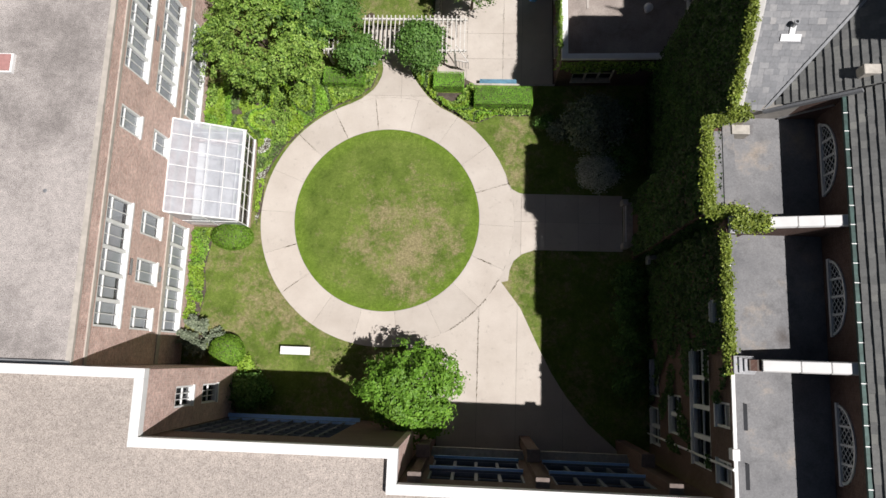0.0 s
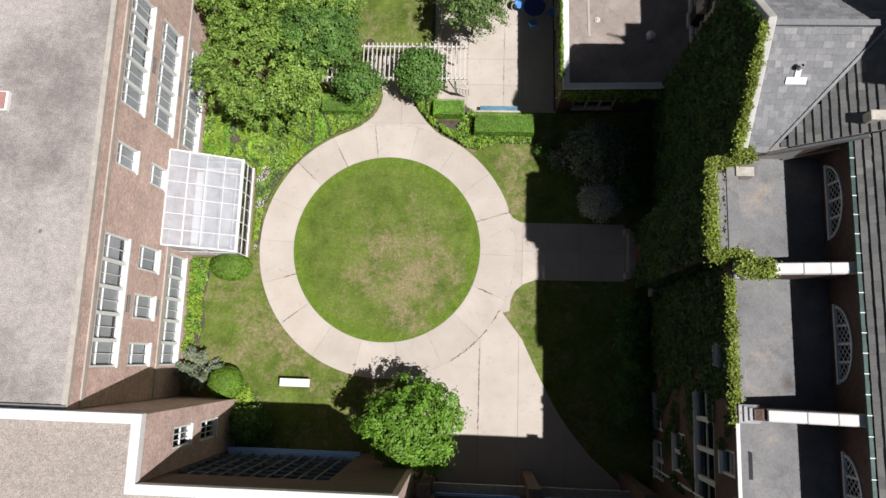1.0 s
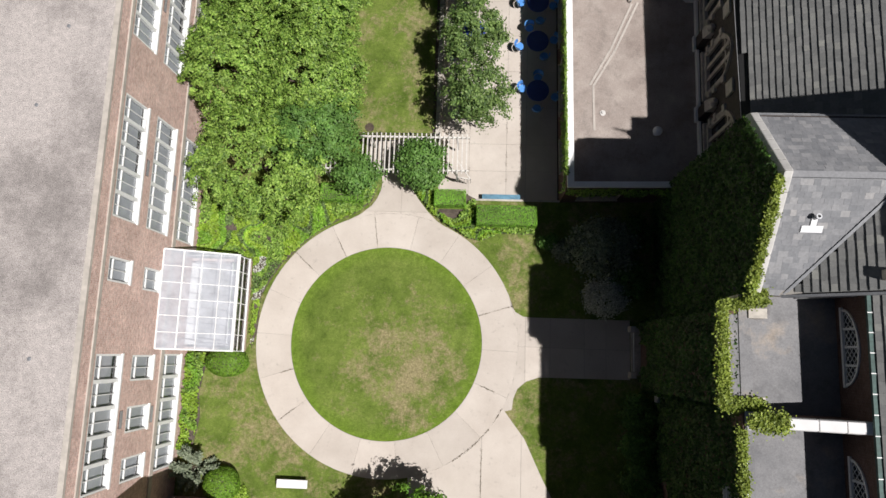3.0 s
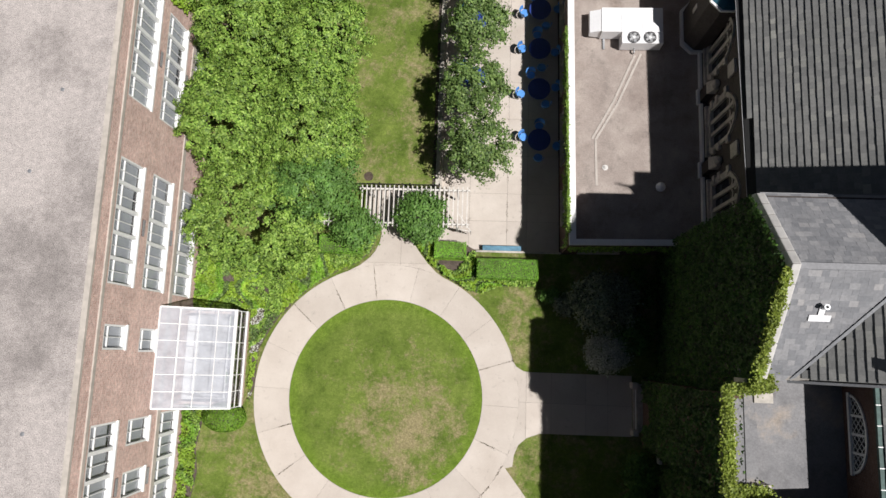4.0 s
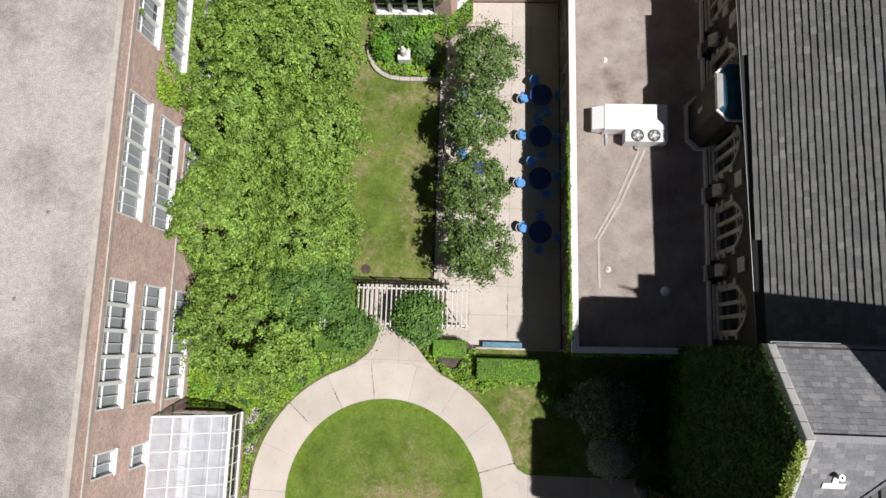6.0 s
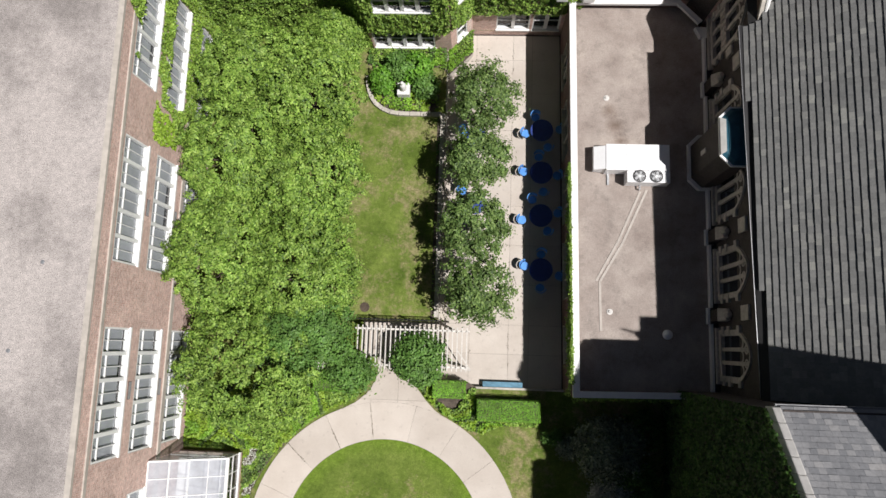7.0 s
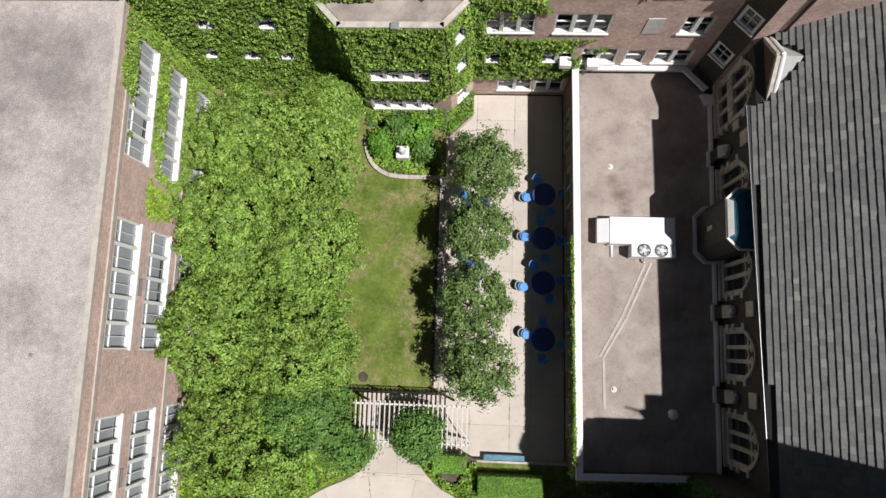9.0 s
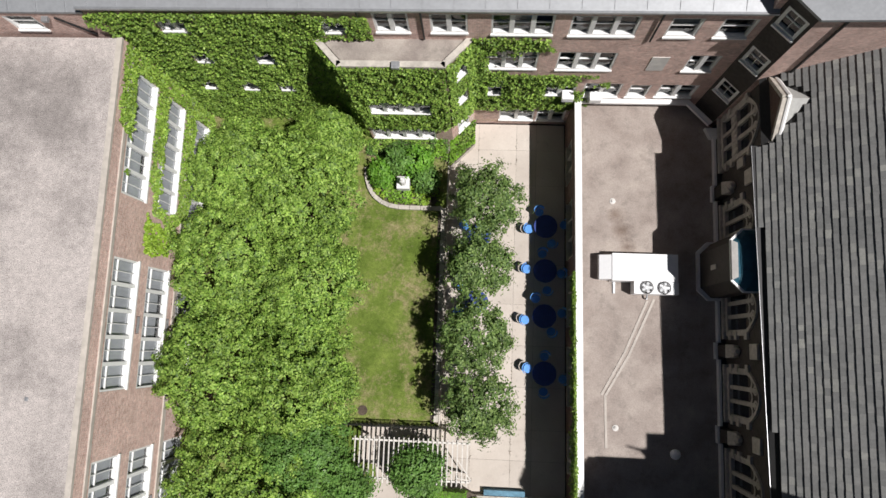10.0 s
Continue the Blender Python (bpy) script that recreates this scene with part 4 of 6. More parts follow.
def tracery_window(parent, fr, uc, w, z0, zs, rise, two_tier=False):
    """Stone window: moulded surround, mullions, cusped head, dark leaded panes."""
    out, inn = arch_pts(w, z0, zs, rise), arch_pts(w - 0.3, z0 + 0.35, zs, rise - 0.25)
    m = Mesh()
    for (a, b), (c, d), (e, f), (g, h_) in zip(out, out[1:], inn, inn[1:]):
        m.hexa([fr.at(uc + a, 0.12, b), fr.at(uc + c, 0.12, d), fr.at(uc + g, 0.05, h_), fr.at(uc + e, 0.05, f),
                fr.at(uc + a, -0.1, b), fr.at(uc + c, -0.1, d), fr.at(uc + g, -0.16, h_), fr.at(uc + e, -0.16, f)])
    fr.block(m, uc - w - 0.16, uc + w + 0.16, -0.1, 0.24, z0 - 0.16, z0 + 0.08)
    fr.block(m, uc - w, uc + w, -0.1, 0.1, z0 + 0.06, z0 + 0.35)
    win = part("window", m, STONE_DARK, parent, "stone tracery window with dark leaded panes")
    for s in (-1, 1):
        for zz in (z0 + 0.5, z0 + 1.3, zs):
            part("quoin", fr.block(Mesh(), uc + s * w - 0.2, uc + s * w + 0.2, -0.05, 0.145, zz, zz + 0.34), STONE_DARK, win)
    lw = (2 * (w - 0.3)) / 3
    for i in (1, 2):
        u = uc - w + 0.3 + lw * i
        part("mullion", fr.block(Mesh(), u - 0.1, u + 0.1, -0.16, 0.06, z0 + 0.35, zs + rise - 0.45), STONE_DARK, win)
    if two_tier:
        zm = z0 + (zs - z0) * 0.45
        part("balustrade", fr.block(Mesh(), uc - w + 0.1, uc + w - 0.1, -0.16, 0.1, zm, zm + 0.75), STONE_DARK, win)
        for i in range(7):
            u = uc - w + 0.4 + (2 * w - 0.8) * i / 6
            part("baluster", fr.block(Mesh(), u - 0.08, u + 0.08, 0.1, 0.15, zm + 0.1, zm + 0.65), STONE_DARK, win)
    hd = Mesh()
    for i in range(3):
        u = uc - w + 0.3 + lw * (i + 0.5)
        top = zs + 0.1
        prev = None
        for k in range(9):
            t = math.pi * k / 8
            q = fr.at(u + math.cos(t) * lw * 0.46, -0.05, top + math.sin(t) * lw * 0.5)
            if prev is not None:
                hd.bar(prev, q, 0.12, 0.13, fr.n)
            prev = q
    for s in (-0.5, 0.5):
        prev = None
        for k in range(11):
            t = 2 * math.pi * k / 10
            q = fr.at(uc + s * lw + math.cos(t) * lw * 0.28, -0.05, zs + rise * 0.55 + math.sin(t) * lw * 0.28)
            if prev is not None:
                hd.bar(prev, q, 0.1, 0.12, fr.n)
            prev = q
    part("tracery", hd, STONE_DARK, win)
    part("pane", Mesh().face(*[fr.at(uc + u, -0.1, z) for u, z in inn]), DARK_GLASS, win)


NAVE_W = [(8.95, 1.35, 3.7, 6.3, 1.5, False), (13.3, 1.35, 3.7, 6.3, 1.5, False), (17.65, 1.35, 3.7, 6.3, 1.5, False), (22.0, 1.35, 3.7, 6.3, 1.5, False), (26.95, 1.45, 3.7, 7.3, 1.5, True)]
# nave brick painted as dark as it looks in shade
part("wall", wall_mesh(Mesh(), fn, 0, 9.25, 0.35, [(un(y) - w + 0.28, un(y) + w - 0.28, z0 + 0.3, zs) for y, w, z0, zs, r, t in NAVE_W]), BRICK_SHADED, nave)
for y, w, z0, zs, r, t in NAVE_W:
    tracery_window(nave, fn, un(y), w, z0, zs, r, t)
part("gutter", Mesh().bar((EX - 0.01, 7.1, EZ - 0.1), (EW - 0.01, 25.2, EZ - 0.1), 0.016, 0.03), STEEL_GREY, nave, "thin grey gutter lip")
part("gutter_trough", Mesh().bar((EX + 0.15, 7.1, EZ - 0.17), (EW + 0.15, 25.2, EZ - 0.17), 0.29, 0.08), BLACK, nave)
for y in (11.1, 15.5, 24.2):
    pl = part("pilaster", Mesh().box(15.85, NX, y - 0.32, y + 0.32, 3.0, 4.7), BRICK_SHADED, nave)
    part("pilaster_cap", Mesh().hexa([(15.8, y - 0.36, 4.7), (NX, y - 0.36, 4.7), (NX, y + 0.36, 4.7), (15.8, y + 0.36, 4.7), (16.05, y - 0.3, 5.25), (NX, y - 0.3, 5.25), (NX, y + 0.3, 5.25), (16.05, y + 0.3, 5.25)]), STONE_DARK, pl, "carved stone cap", bevel=0.04)
    part("carved_boss", Mesh().lathe((16.1, y, 5.2), [(0.2, 0), (0.24, 0.2), (0.12, 0.4)], 8), STONE_DARK, pl)
    part("plaque", Mesh().box(16.16, NX, y - 0.38, y + 0.38, 6.9, 7.8), STONE_DARK, nave, "plain stone plaque", bevel=0.03)
    part("flashing", Mesh().box(15.72, 15.86, y - 0.45, y + 0.45, 3.22, 3.5), COPING, nave)
part("plaque", Mesh().box(16.16, NX, 24.9, 25.4, 6.0, 6.8), STONE_DARK, nave, bevel=0.03)
for y0, y1 in ((6.9, 10.65), (11.55, 15.05), (15.95, 18.25), (21.35, 23.75), (24.65, 27.7)):
    part("flashing", Mesh().box(15.86, 16.0, y0, y1, 3.2, 3.56), COPING, nave, "pale metal flashing strip", bevel=0.01)
    part("plinth", Mesh().box(16.005, NX, y0, y1, 3.2, 3.42), BRICK_SHADED, nave)
# octagonal stair turret with a copper half dome
octo = [(16.3, 18.35), (15.55, 18.35), (15.0, 18.9), (15.0, 20.75), (15.55, 21.3), (16.3, 21.3)]
tur = part("stair_turret", Mesh().prism(octo[::-1], 3.1, 8.0), BRICK_SHADED, nave, "brick stair turret with blue-green copper roof")
part("cornice", Mesh().prism([(x - 0.08 if x < 16.3 else x, y + (0.08 if y > 20 else -0.08)) for x, y in octo][::-1], 8.0, 8.12), COPING, tur, bevel=0.01)
part("flashing", Mesh().prism([(x - 0.14 if x < 16.3 else x, y + (0.14 if y > 20 else -0.14)) for x, y in octo][::-1], 3.2, 3.5), COPING, tur)
dm = Mesh()
rings = [[((x - 16.3) * s + 16.3, (y - 19.83) * s + 19.83, 8.12 + z) for x, y in octo] for s, z in ((1.0, 0), (0.88, 0.14), (0.66, 0.26), (0.36, 0.34), (0.05, 0.37))]
for a, b in zip(rings, rings[1:]):
    for i in range(5):
        dm.face(a[i], b[i], b[i + 1], a[i + 1])
# dome colour holds the shade that lies over it
part("copper_dome", dm, COPPER_SHADED, tur)
# pale slab added to paint the sunlit strip along the west edge
part("sunlit_edge_slab", Mesh().hexa([(14.95, 18.85, 8.12), (15.2, 19.0, 8.12), (15.2, 20.65, 8.12), (14.95, 20.8, 8.12), (14.95, 18.85, 8.2), (15.2, 19.0, 8.36), (15.2, 20.65, 8.36), (14.95, 20.8, 8.2)]), PALE_STONE, tur, "added slab, its pale colour standing for the dome's sunlit edge", bevel=0.01)
part("slit_window", Mesh().box(14.95, 15.02, 19.65, 19.9, 5.3, 6.0), STONE_DARK, tur)
# small cross gable over the great window
dg = part("cross_gable", Mesh().prism([(16.35, 25.3), (16.9, 25.3), (16.9, 28.45), (16.35, 28.45)], 9.0, 9.35), BRICK_DARK, nave, "small stone-coped gable with pale metal roof")
g = Mesh()
i0 = [(16.4, 25.3, 9.3), (16.4, 28.5, 9.3), (16.4, 27.0, 10.6), (16.8, 25.3, 9.3), (16.8, 28.5, 9.3), (16.8, 27.0, 10.6)]
g.v, g.f = i0, [(0, 2, 1), (3, 4, 5), (0, 1, 4, 3), (1, 2, 5, 4), (2, 0, 3, 5)]
part("gable_wall", g, BRICK_DARK, dg)
PALE_SHEET = plain("pale_lead_sheet", (0.42, 0.42, 0.40), 0.5, 0.1, vary=0.08)
part("gable_roof", Mesh().face((16.7, 25.2, 9.32), (17.0, 25.2, 9.7), (18.1, 27.0, 10.72), (16.7, 27.0, 10.72)).face((16.7, 27.0, 10.72), (18.1, 27.0, 10.72), (16.9, 28.5, 9.5), (16.7, 28.5, 9.32)), PALE_SHEET, dg)
for a, b in (((16.6, 25.2, 9.4), (16.6, 27.0, 10.8)), ((16.6, 27.0, 10.8), (16.6, 28.5, 9.45))):
    part("coping", Mesh().bar(a, b, 0.42, 0.2), LIMESTONE, dg, bevel=0.03)
    part("coping_roll", Mesh().tube(Vector(a) + Vector((0.1, 0, 0.12)), Vector(b) + Vector((0.1, 0, 0.12)), 0.11, 0.11, 8), COPING, dg)
part("kneeler", Mesh().box(16.3, 16.95, 24.95, 25.35, 9.1, 9.5), LIMESTONE, dg, bevel=0.04)
part("kneeler", Mesh().box(16.3, 16.95, 28.35, 28.6, 9.1, 9.5), LIMESTONE, dg, bevel=0.04)

# ---- low annex with a felt roof ----
annex = thing("annex", (12, 18, 0), "single-storey annex with flat tan felt roof and white coping", "building")
fa = Frame2((8.05, 29.5), (8.36, 6.5))
ha = [(29.5 - b, 29.5 - a, 0.5, 2.5) for a, b in ((25.2, 27.6), (20.6, 24.0), (16.6, 19.6), (12.0, 15.4), (8.2, 10.4))]
# annex walls share the shade-darkened brown
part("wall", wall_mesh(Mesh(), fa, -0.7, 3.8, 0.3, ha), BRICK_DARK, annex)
for q in ha:
    sash_window(annex, fa, *q, 3, shade=0.2, rng=RNG, frame_mat=LIMESTONE, mull=0.1, edge=0.06)
fs = Frame2((8.36, 6.5), (14.3, 6.62))
hs_ = [(0.9, 3.4, 0.7, 2.5)]
part("wall", wall_mesh(Mesh(), fs, 0, 3.8, 0.3, hs_), BRICK_DARK, annex)
sash_window(annex, fs, *hs_[0], 3, shade=0.0, frame_mat=LIMESTONE, mull=0.1, edge=0.06)
part("roof", Mesh().prism([(8.6, 6.8), (16.28, 6.9), (16.28, 27.5), (14.9, 29.4), (8.25, 29.45)], 2.9, 3.2), ROOF_TAN, annex, "tan felt roof with faint seams and stains")
part("coping", fa.block(Mesh(), -0.1, fa.length + 0.04, -0.34, 0.04, 3.78, 4.0), COPING, annex, "white metal coping", bevel=0.02)
part("coping", fs.block(Mesh(), 0.3, fs.length, -0.3, 0.04, 3.76, 3.98), COPING, annex, bevel=0.02)
part("coping", Mesh().prism([(8.3, 29.2), (14.3, 29.2), (15.45, 28.0), (15.7, 28.2), (14.4, 29.5), (8.3, 29.5)], 3.78, 3.99), COPING, annex, bevel=0.015)
part("flashing", Mesh().prism([(15.4, 28.0), (15.7, 27.4), (16.2, 27.4), (16.2, 28.0)], 3.2, 3.55), COPING, annex)
CONDUIT = plain("pale_conduit_board", (0.47, 0.425, 0.38), 0.8)
for a, b in (((9.96, 10.1), (9.9, 12.85)), ((9.9, 12.85), (11.19, 15.1)), ((11.19, 15.1), (12.57, 18.2)), ((9.7, 12.9), (10.95, 15.2)), ((10.95, 15.2), (12.2, 18.1))):
    part("conduit", Mesh().bar((*a, 3.217), (*b, 3.217), 0.13, 0.03), CONDUIT, annex)
for x, y in ((10.3, 23.69), (10.45, 11.18)):
    part("roof_drain", Mesh().lathe((x, y, 3.2), [(0.17, 0), (0.17, 0.04), (0.08, 0.05), (0.08, 0.12), (0.03, 0.13)], 14), PALE_STONE, annex, "round pale roof drain")
part("roof_ventilator", Mesh().lathe((13.5, 10.0, 3.2), [(0.16, 0), (0.16, 0.34), (0.27, 0.36), (0.27, 0.46), (0.15, 0.56), (0.06, 0.6)], 18), SHEET_WHITE, annex, "round white mushroom ventilator")

ac = thing("rooftop_unit", (11.6, 19.6, 3.2), "white rooftop air-handling unit with two fans", "ventilation unit")
part("body", Mesh().box(10.08, 13.6, 19.08, 20.58, 3.3, 4.25), SHEET_WHITE, ac, bevel=0.02)
part("condenser", Mesh().box(11.25, 13.63, 18.4, 19.07, 3.3, 4.2), SHEET_WHITE, ac, bevel=0.02)
part("intake_hood", Mesh().hexa([(9.42, 19.15, 3.5), (10.08, 19.15, 3.3), (10.08, 20.5, 3.3), (9.42, 20.5, 3.5), (9.42, 19.15, 3.95), (10.08, 19.15, 4.2), (10.08, 20.5, 4.2), (9.42, 20.5, 3.95)]), SHEET_WHITE, ac, bevel=0.015)
for x in (10.3, 13.3):
    part("support", Mesh().box(x, x + 0.12, 18.45, 20.5, 3.2, 3.3), STEEL_GREY, ac)
for x in (11.93, 12.86):
    fan = part("fan", Mesh().lathe((x, 18.75, 4.2), [(0.34, 0.0), (0.36, 0.05), (0.31, 0.05), (0.31, 0.012)], 24), BLACK, ac, "dark fan in a round guard")
    bl = Mesh()
    for k in range(5):
        t = 2 * math.pi * k / 5
        bl.bar((x, 18.75, 4.235), (x + 0.28 * math.cos(t), 18.75 + 0.28 * math.sin(t), 4.235), 0.13, 0.012)
    part("blades", bl, STEEL_GREY, fan)
    gd = Mesh()
    for k in range(12):
        t = math.pi * k / 12
        gd.bar((x - 0.34 * math.cos(t), 18.75 - 0.34 * math.sin(t), 4.26), (x + 0.34 * math.cos(t), 18.75 + 0.34 * math.sin(t), 4.26), 0.008, 0.008)
    part("guard", gd, SHEET_WHITE, fan)
    part("hub", Mesh().lathe((x, 18.75, 4.24), [(0.08, 0), (0.08, 0.03)], 12), SHEET_WHITE, fan)
part("pipe", Mesh().tube((12.1, 18.4, 3.5), (12.1, 18.2, 3.5), 0.05, 0.05).tube((12.1, 18.2, 3.5), (12.1, 18.2, 3.2), 0.05, 0.05), STEEL_GREY, ac)
part("panel_seam", Mesh().box(11.2, 11.215, 19.08, 20.58, 4.25, 4.256).box(12.4, 12.415, 19.08, 20.58, 4.25, 4.256), STEEL_GREY, ac)

# ---- north building ----
NY = 29.51
north_b = thing("north_building", (0, 33, 0), "four-storey red-brick building half covered in ivy", "building")
fN = Frame2((-40.0, NY), (15.0, NY))
# outward is south: u runs east


def ux(x):
    return x + 40.0


NWIN = [(-2.2, -0.6, 11.7, 13.45, 2), (0.35, 2.05, 11.7, 13.4, 2), (3.1, 5.9, 11.6, 13.4, 3), (6.6, 9.6, 11.55, 13.35, 3), (10.9, 12.3, 11.5, 13.2, 1), (13.1, 14.6, 11.5, 13.2, 1),
        (2.95, 5.5, 7.85, 9.9, 3), (6.45, 9.3, 7.8, 9.8, 3), (12.8, 14.3, 7.8, 9.6, 2),
        (2.95, 3.9, 4.3, 6.05, 1), (6.15, 7.9, 4.35, 6.05, 2), (8.3, 10.35, 4.2, 6.05, 2), (10.75, 11.9, 4.2, 5.9, 1), (12.35, 14.4, 4.3, 6.0, 2),
        (3.8, 5.95, 0.1, 2.05, 2), (6.1, 7.85, 0.1, 2.05, 2),
        (-12.4, -10.9, 11.6, 13.1, 2), (-4.7, -3.5, 11.6, 13.0, 1), (-12.2, -11.1, 8.2, 9.6, 1), (-9.0, -7.8, 8.2, 9.6, 1), (-13.3, -12.2, 4.6, 6.0, 1), (-11.0, -9.9, 4.5, 5.9, 1), (-8.9, -7.8, 4.5, 5.9, 1),
        (-19.5, -18.0, 11.6, 12.9, 1)]
for ua, ub, top in ((0.0, ux(-15.3), 13.25), (ux(-15.295), fN.length, 13.9)):
    part("wall", wall_mesh(Mesh(), fN, -0.7, top, 0.35, [(ux(a), ux(b), c, d) for a, b, c, d, _ in NWIN if ua < ux(a) < ub], ua, ub), BRICK, north_b)
for a, b, c, d, n in NWIN:
    w = sash_window(north_b, fN, ux(a), ux(b), c, d, n, shade=0.35, rng=RNG, mull=0.22, recess=0.14)
part("boarded_window", fN.block(Mesh(), ux(11.0), ux(11.85), -0.05, 0.03, 7.85, 9.4), PALE_STONE, north_b, "cream boarded-up window")
for x, z in ((7.2, 4.4), (8.75, 4.3)):
    part("air_conditioner", fN.block(Mesh(), ux(x), ux(x) + 0.65, -0.1, 0.45, z, z + 0.45), SHEET_WHITE, north_b, "white window air conditioner", bevel=0.02)
part("cornice", fN.block(Mesh(), ux(-15.3), fN.length, -0.02, 0.08, 13.78, 13.92), LIMESTONE, north_b)
part("gutter", fN.block(Mesh(), ux(-15.3), fN.length, 0.08, 0.2, 13.86, 13.98), STEEL_GREY, north_b, "grey metal gutter")
LEAD = plain("grey_lead_roof", (0.30, 0.31, 0.32), 0.5, 0.2, vary=0.08)
part("roof", Mesh().hexa([(-15.3, NY - 0.1, 13.9), (15.0, NY - 0.1, 13.9), (15.0, 40, 17.9), (-15.3, 40, 17.9), (-15.3, NY - 0.1, 13.99), (15.0, NY - 0.1, 13.99), (15.0, 40, 18.0), (-15.3, 40, 18.0)]), LEAD, north_b, "grey sheet-metal roof with seams")
part("west_roof", Mesh().hexa([(-40, NY - 0.06, 13.25), (-15.3, NY - 0.06, 13.25), (-15.3, 40, 17.25), (-40, 40, 17.25), (-40, NY - 0.06, 13.4), (-15.3, NY - 0.06, 13.4), (-15.3, 40, 17.4), (-40, 40, 17.4)]), LEAD, north_b)
part("wall_lamp", fN.block(Mesh(), ux(-17.5), ux(-17.2), 0.0, 0.25, 12.75, 12.95), STEEL_GREY, north_b, "small grey wall lamp", bevel=0.02)
part("wall_pipe", Mesh().tube((-16.9, NY - 0.06, 12.9), (-15.8, NY - 0.06, 11.3), 0.05, 0.05), BLACK, north_b)
for i in range(40):
    x = -39 + i * 1.35
    dz = 0.0 if x > -15.3 else -0.58
    part("roof_seam", Mesh().bar((x, NY - 0.05, 14.01 + dz), (x, 39.9, 18.02 + dz), 0.04, 0.05), LEAD, north_b)
for x in (-2.8, 0.0, 10.4):
    part("downpipe", Mesh().tube((x, NY - 0.08, 11.2), (x, NY - 0.08, 13.8), 0.05, 0.05), BLACK, north_b)
# stair tower with half-landing windows
fd = Frame2((15.0, NY), (16.0, 28.5))
fe = Frame2((16.0, 28.5), (30.0, 28.75))
hd_ = [(0.17, 1.27, z - 0.75, z + 0.75) for z in (6.6, 10.25, 13.8)]
# diagonal face painted as shaded brick, the next face stays red
part("tower_wall", wall_mesh(Mesh(), fd, 0, 15.3, 0.3, hd_), BRICK_SHADED, north_b)
for q in hd_:
    sash_window(north_b, fd, *q, 1, rows=2, cols=2, shade=0.0, edge=0.15)
part("tower_wall", wall_mesh(Mesh(), fe, 0, 15.3, 0.3, []), BRICK, north_b)
part("tower_wall", Mesh().box(14.7, 14.99, NY + 0.02, 36, 13.3, 15.3), BRICK, north_b)
part("tower_eave", Mesh().prism([(14.8, NY), (15.9, 28.3), (30, 28.5), (30, 37), (14.8, 37)], 15.3, 15.45), LEAD, north_b)
part("downpipe", Mesh().tube(fe.at(1.1, 0.07, 8.5), fe.at(1.1, 0.07, 15.3), 0.06, 0.06), BLACK, north_b)
# bay
BP = [(-5.4, NY), (-4.1, 28.1), (0.98, 28.1), (2.3, NY)]
fb1, fb2, fb3 = Frame2(BP[0], BP[1]), Frame2(BP[1], BP[2]), Frame2(BP[2], BP[3])
hb = [(0.12, 4.05, 0.35, 2.3, 4), (0.6, 4.15, 4.85, 6.9, 4)] 
part("bay_wall", wall_mesh(Mesh(), fb1, 0, 11.0, 0.3, []), BRICK, north_b)
part("bay_wall", wall_mesh(Mesh(), fb2, 0, 11.0, 0.3, [q[:4] for q in hb]), BRICK, north_b)
h3 = [(0.5, 1.45, 0.4, 2.2), (0.5, 1.45, 4.9, 6.7), (0.5, 1.45, 8.3, 10.0)]
part("bay_wall", wall_mesh(Mesh(), fb3, -0.7, 11.0, 0.3, h3), BRICK, north_b)
for q in hb:
    sash_window(north_b, fb2, *q, shade=0.3, rng=RNG, mull=0.22, recess=0.14)
for q in h3:
    sash_window(north_b, fb3, *q, 1, shade=0.4, mull=0.22, recess=0.14)
part("bay_roof", Mesh().prism([(-5.2, NY), (-4.0, 28.3), (0.9, 28.3), (2.1, NY)], 10.7, 11.0), mat_membrane("stained_bay_roof", (0.16, 0.13, 0.12), (0.36, 0.32, 0.28), (0.42, 0.38, 0.34)), north_b, "stained flat bay roof")
for f_ in (fb1, fb2, fb3):
    part("bay_parapet", f_.block(Mesh(), -0.05, f_.length + 0.05, -0.25, 0.06, 10.95, 11.18), LIMESTONE, north_b, bevel=0.02)
part("security_lamp", Mesh().box(-1.5, -1.1, 27.9, 28.25, 11.18, 11.36), STEEL_GREY, north_b, bevel=0.02)

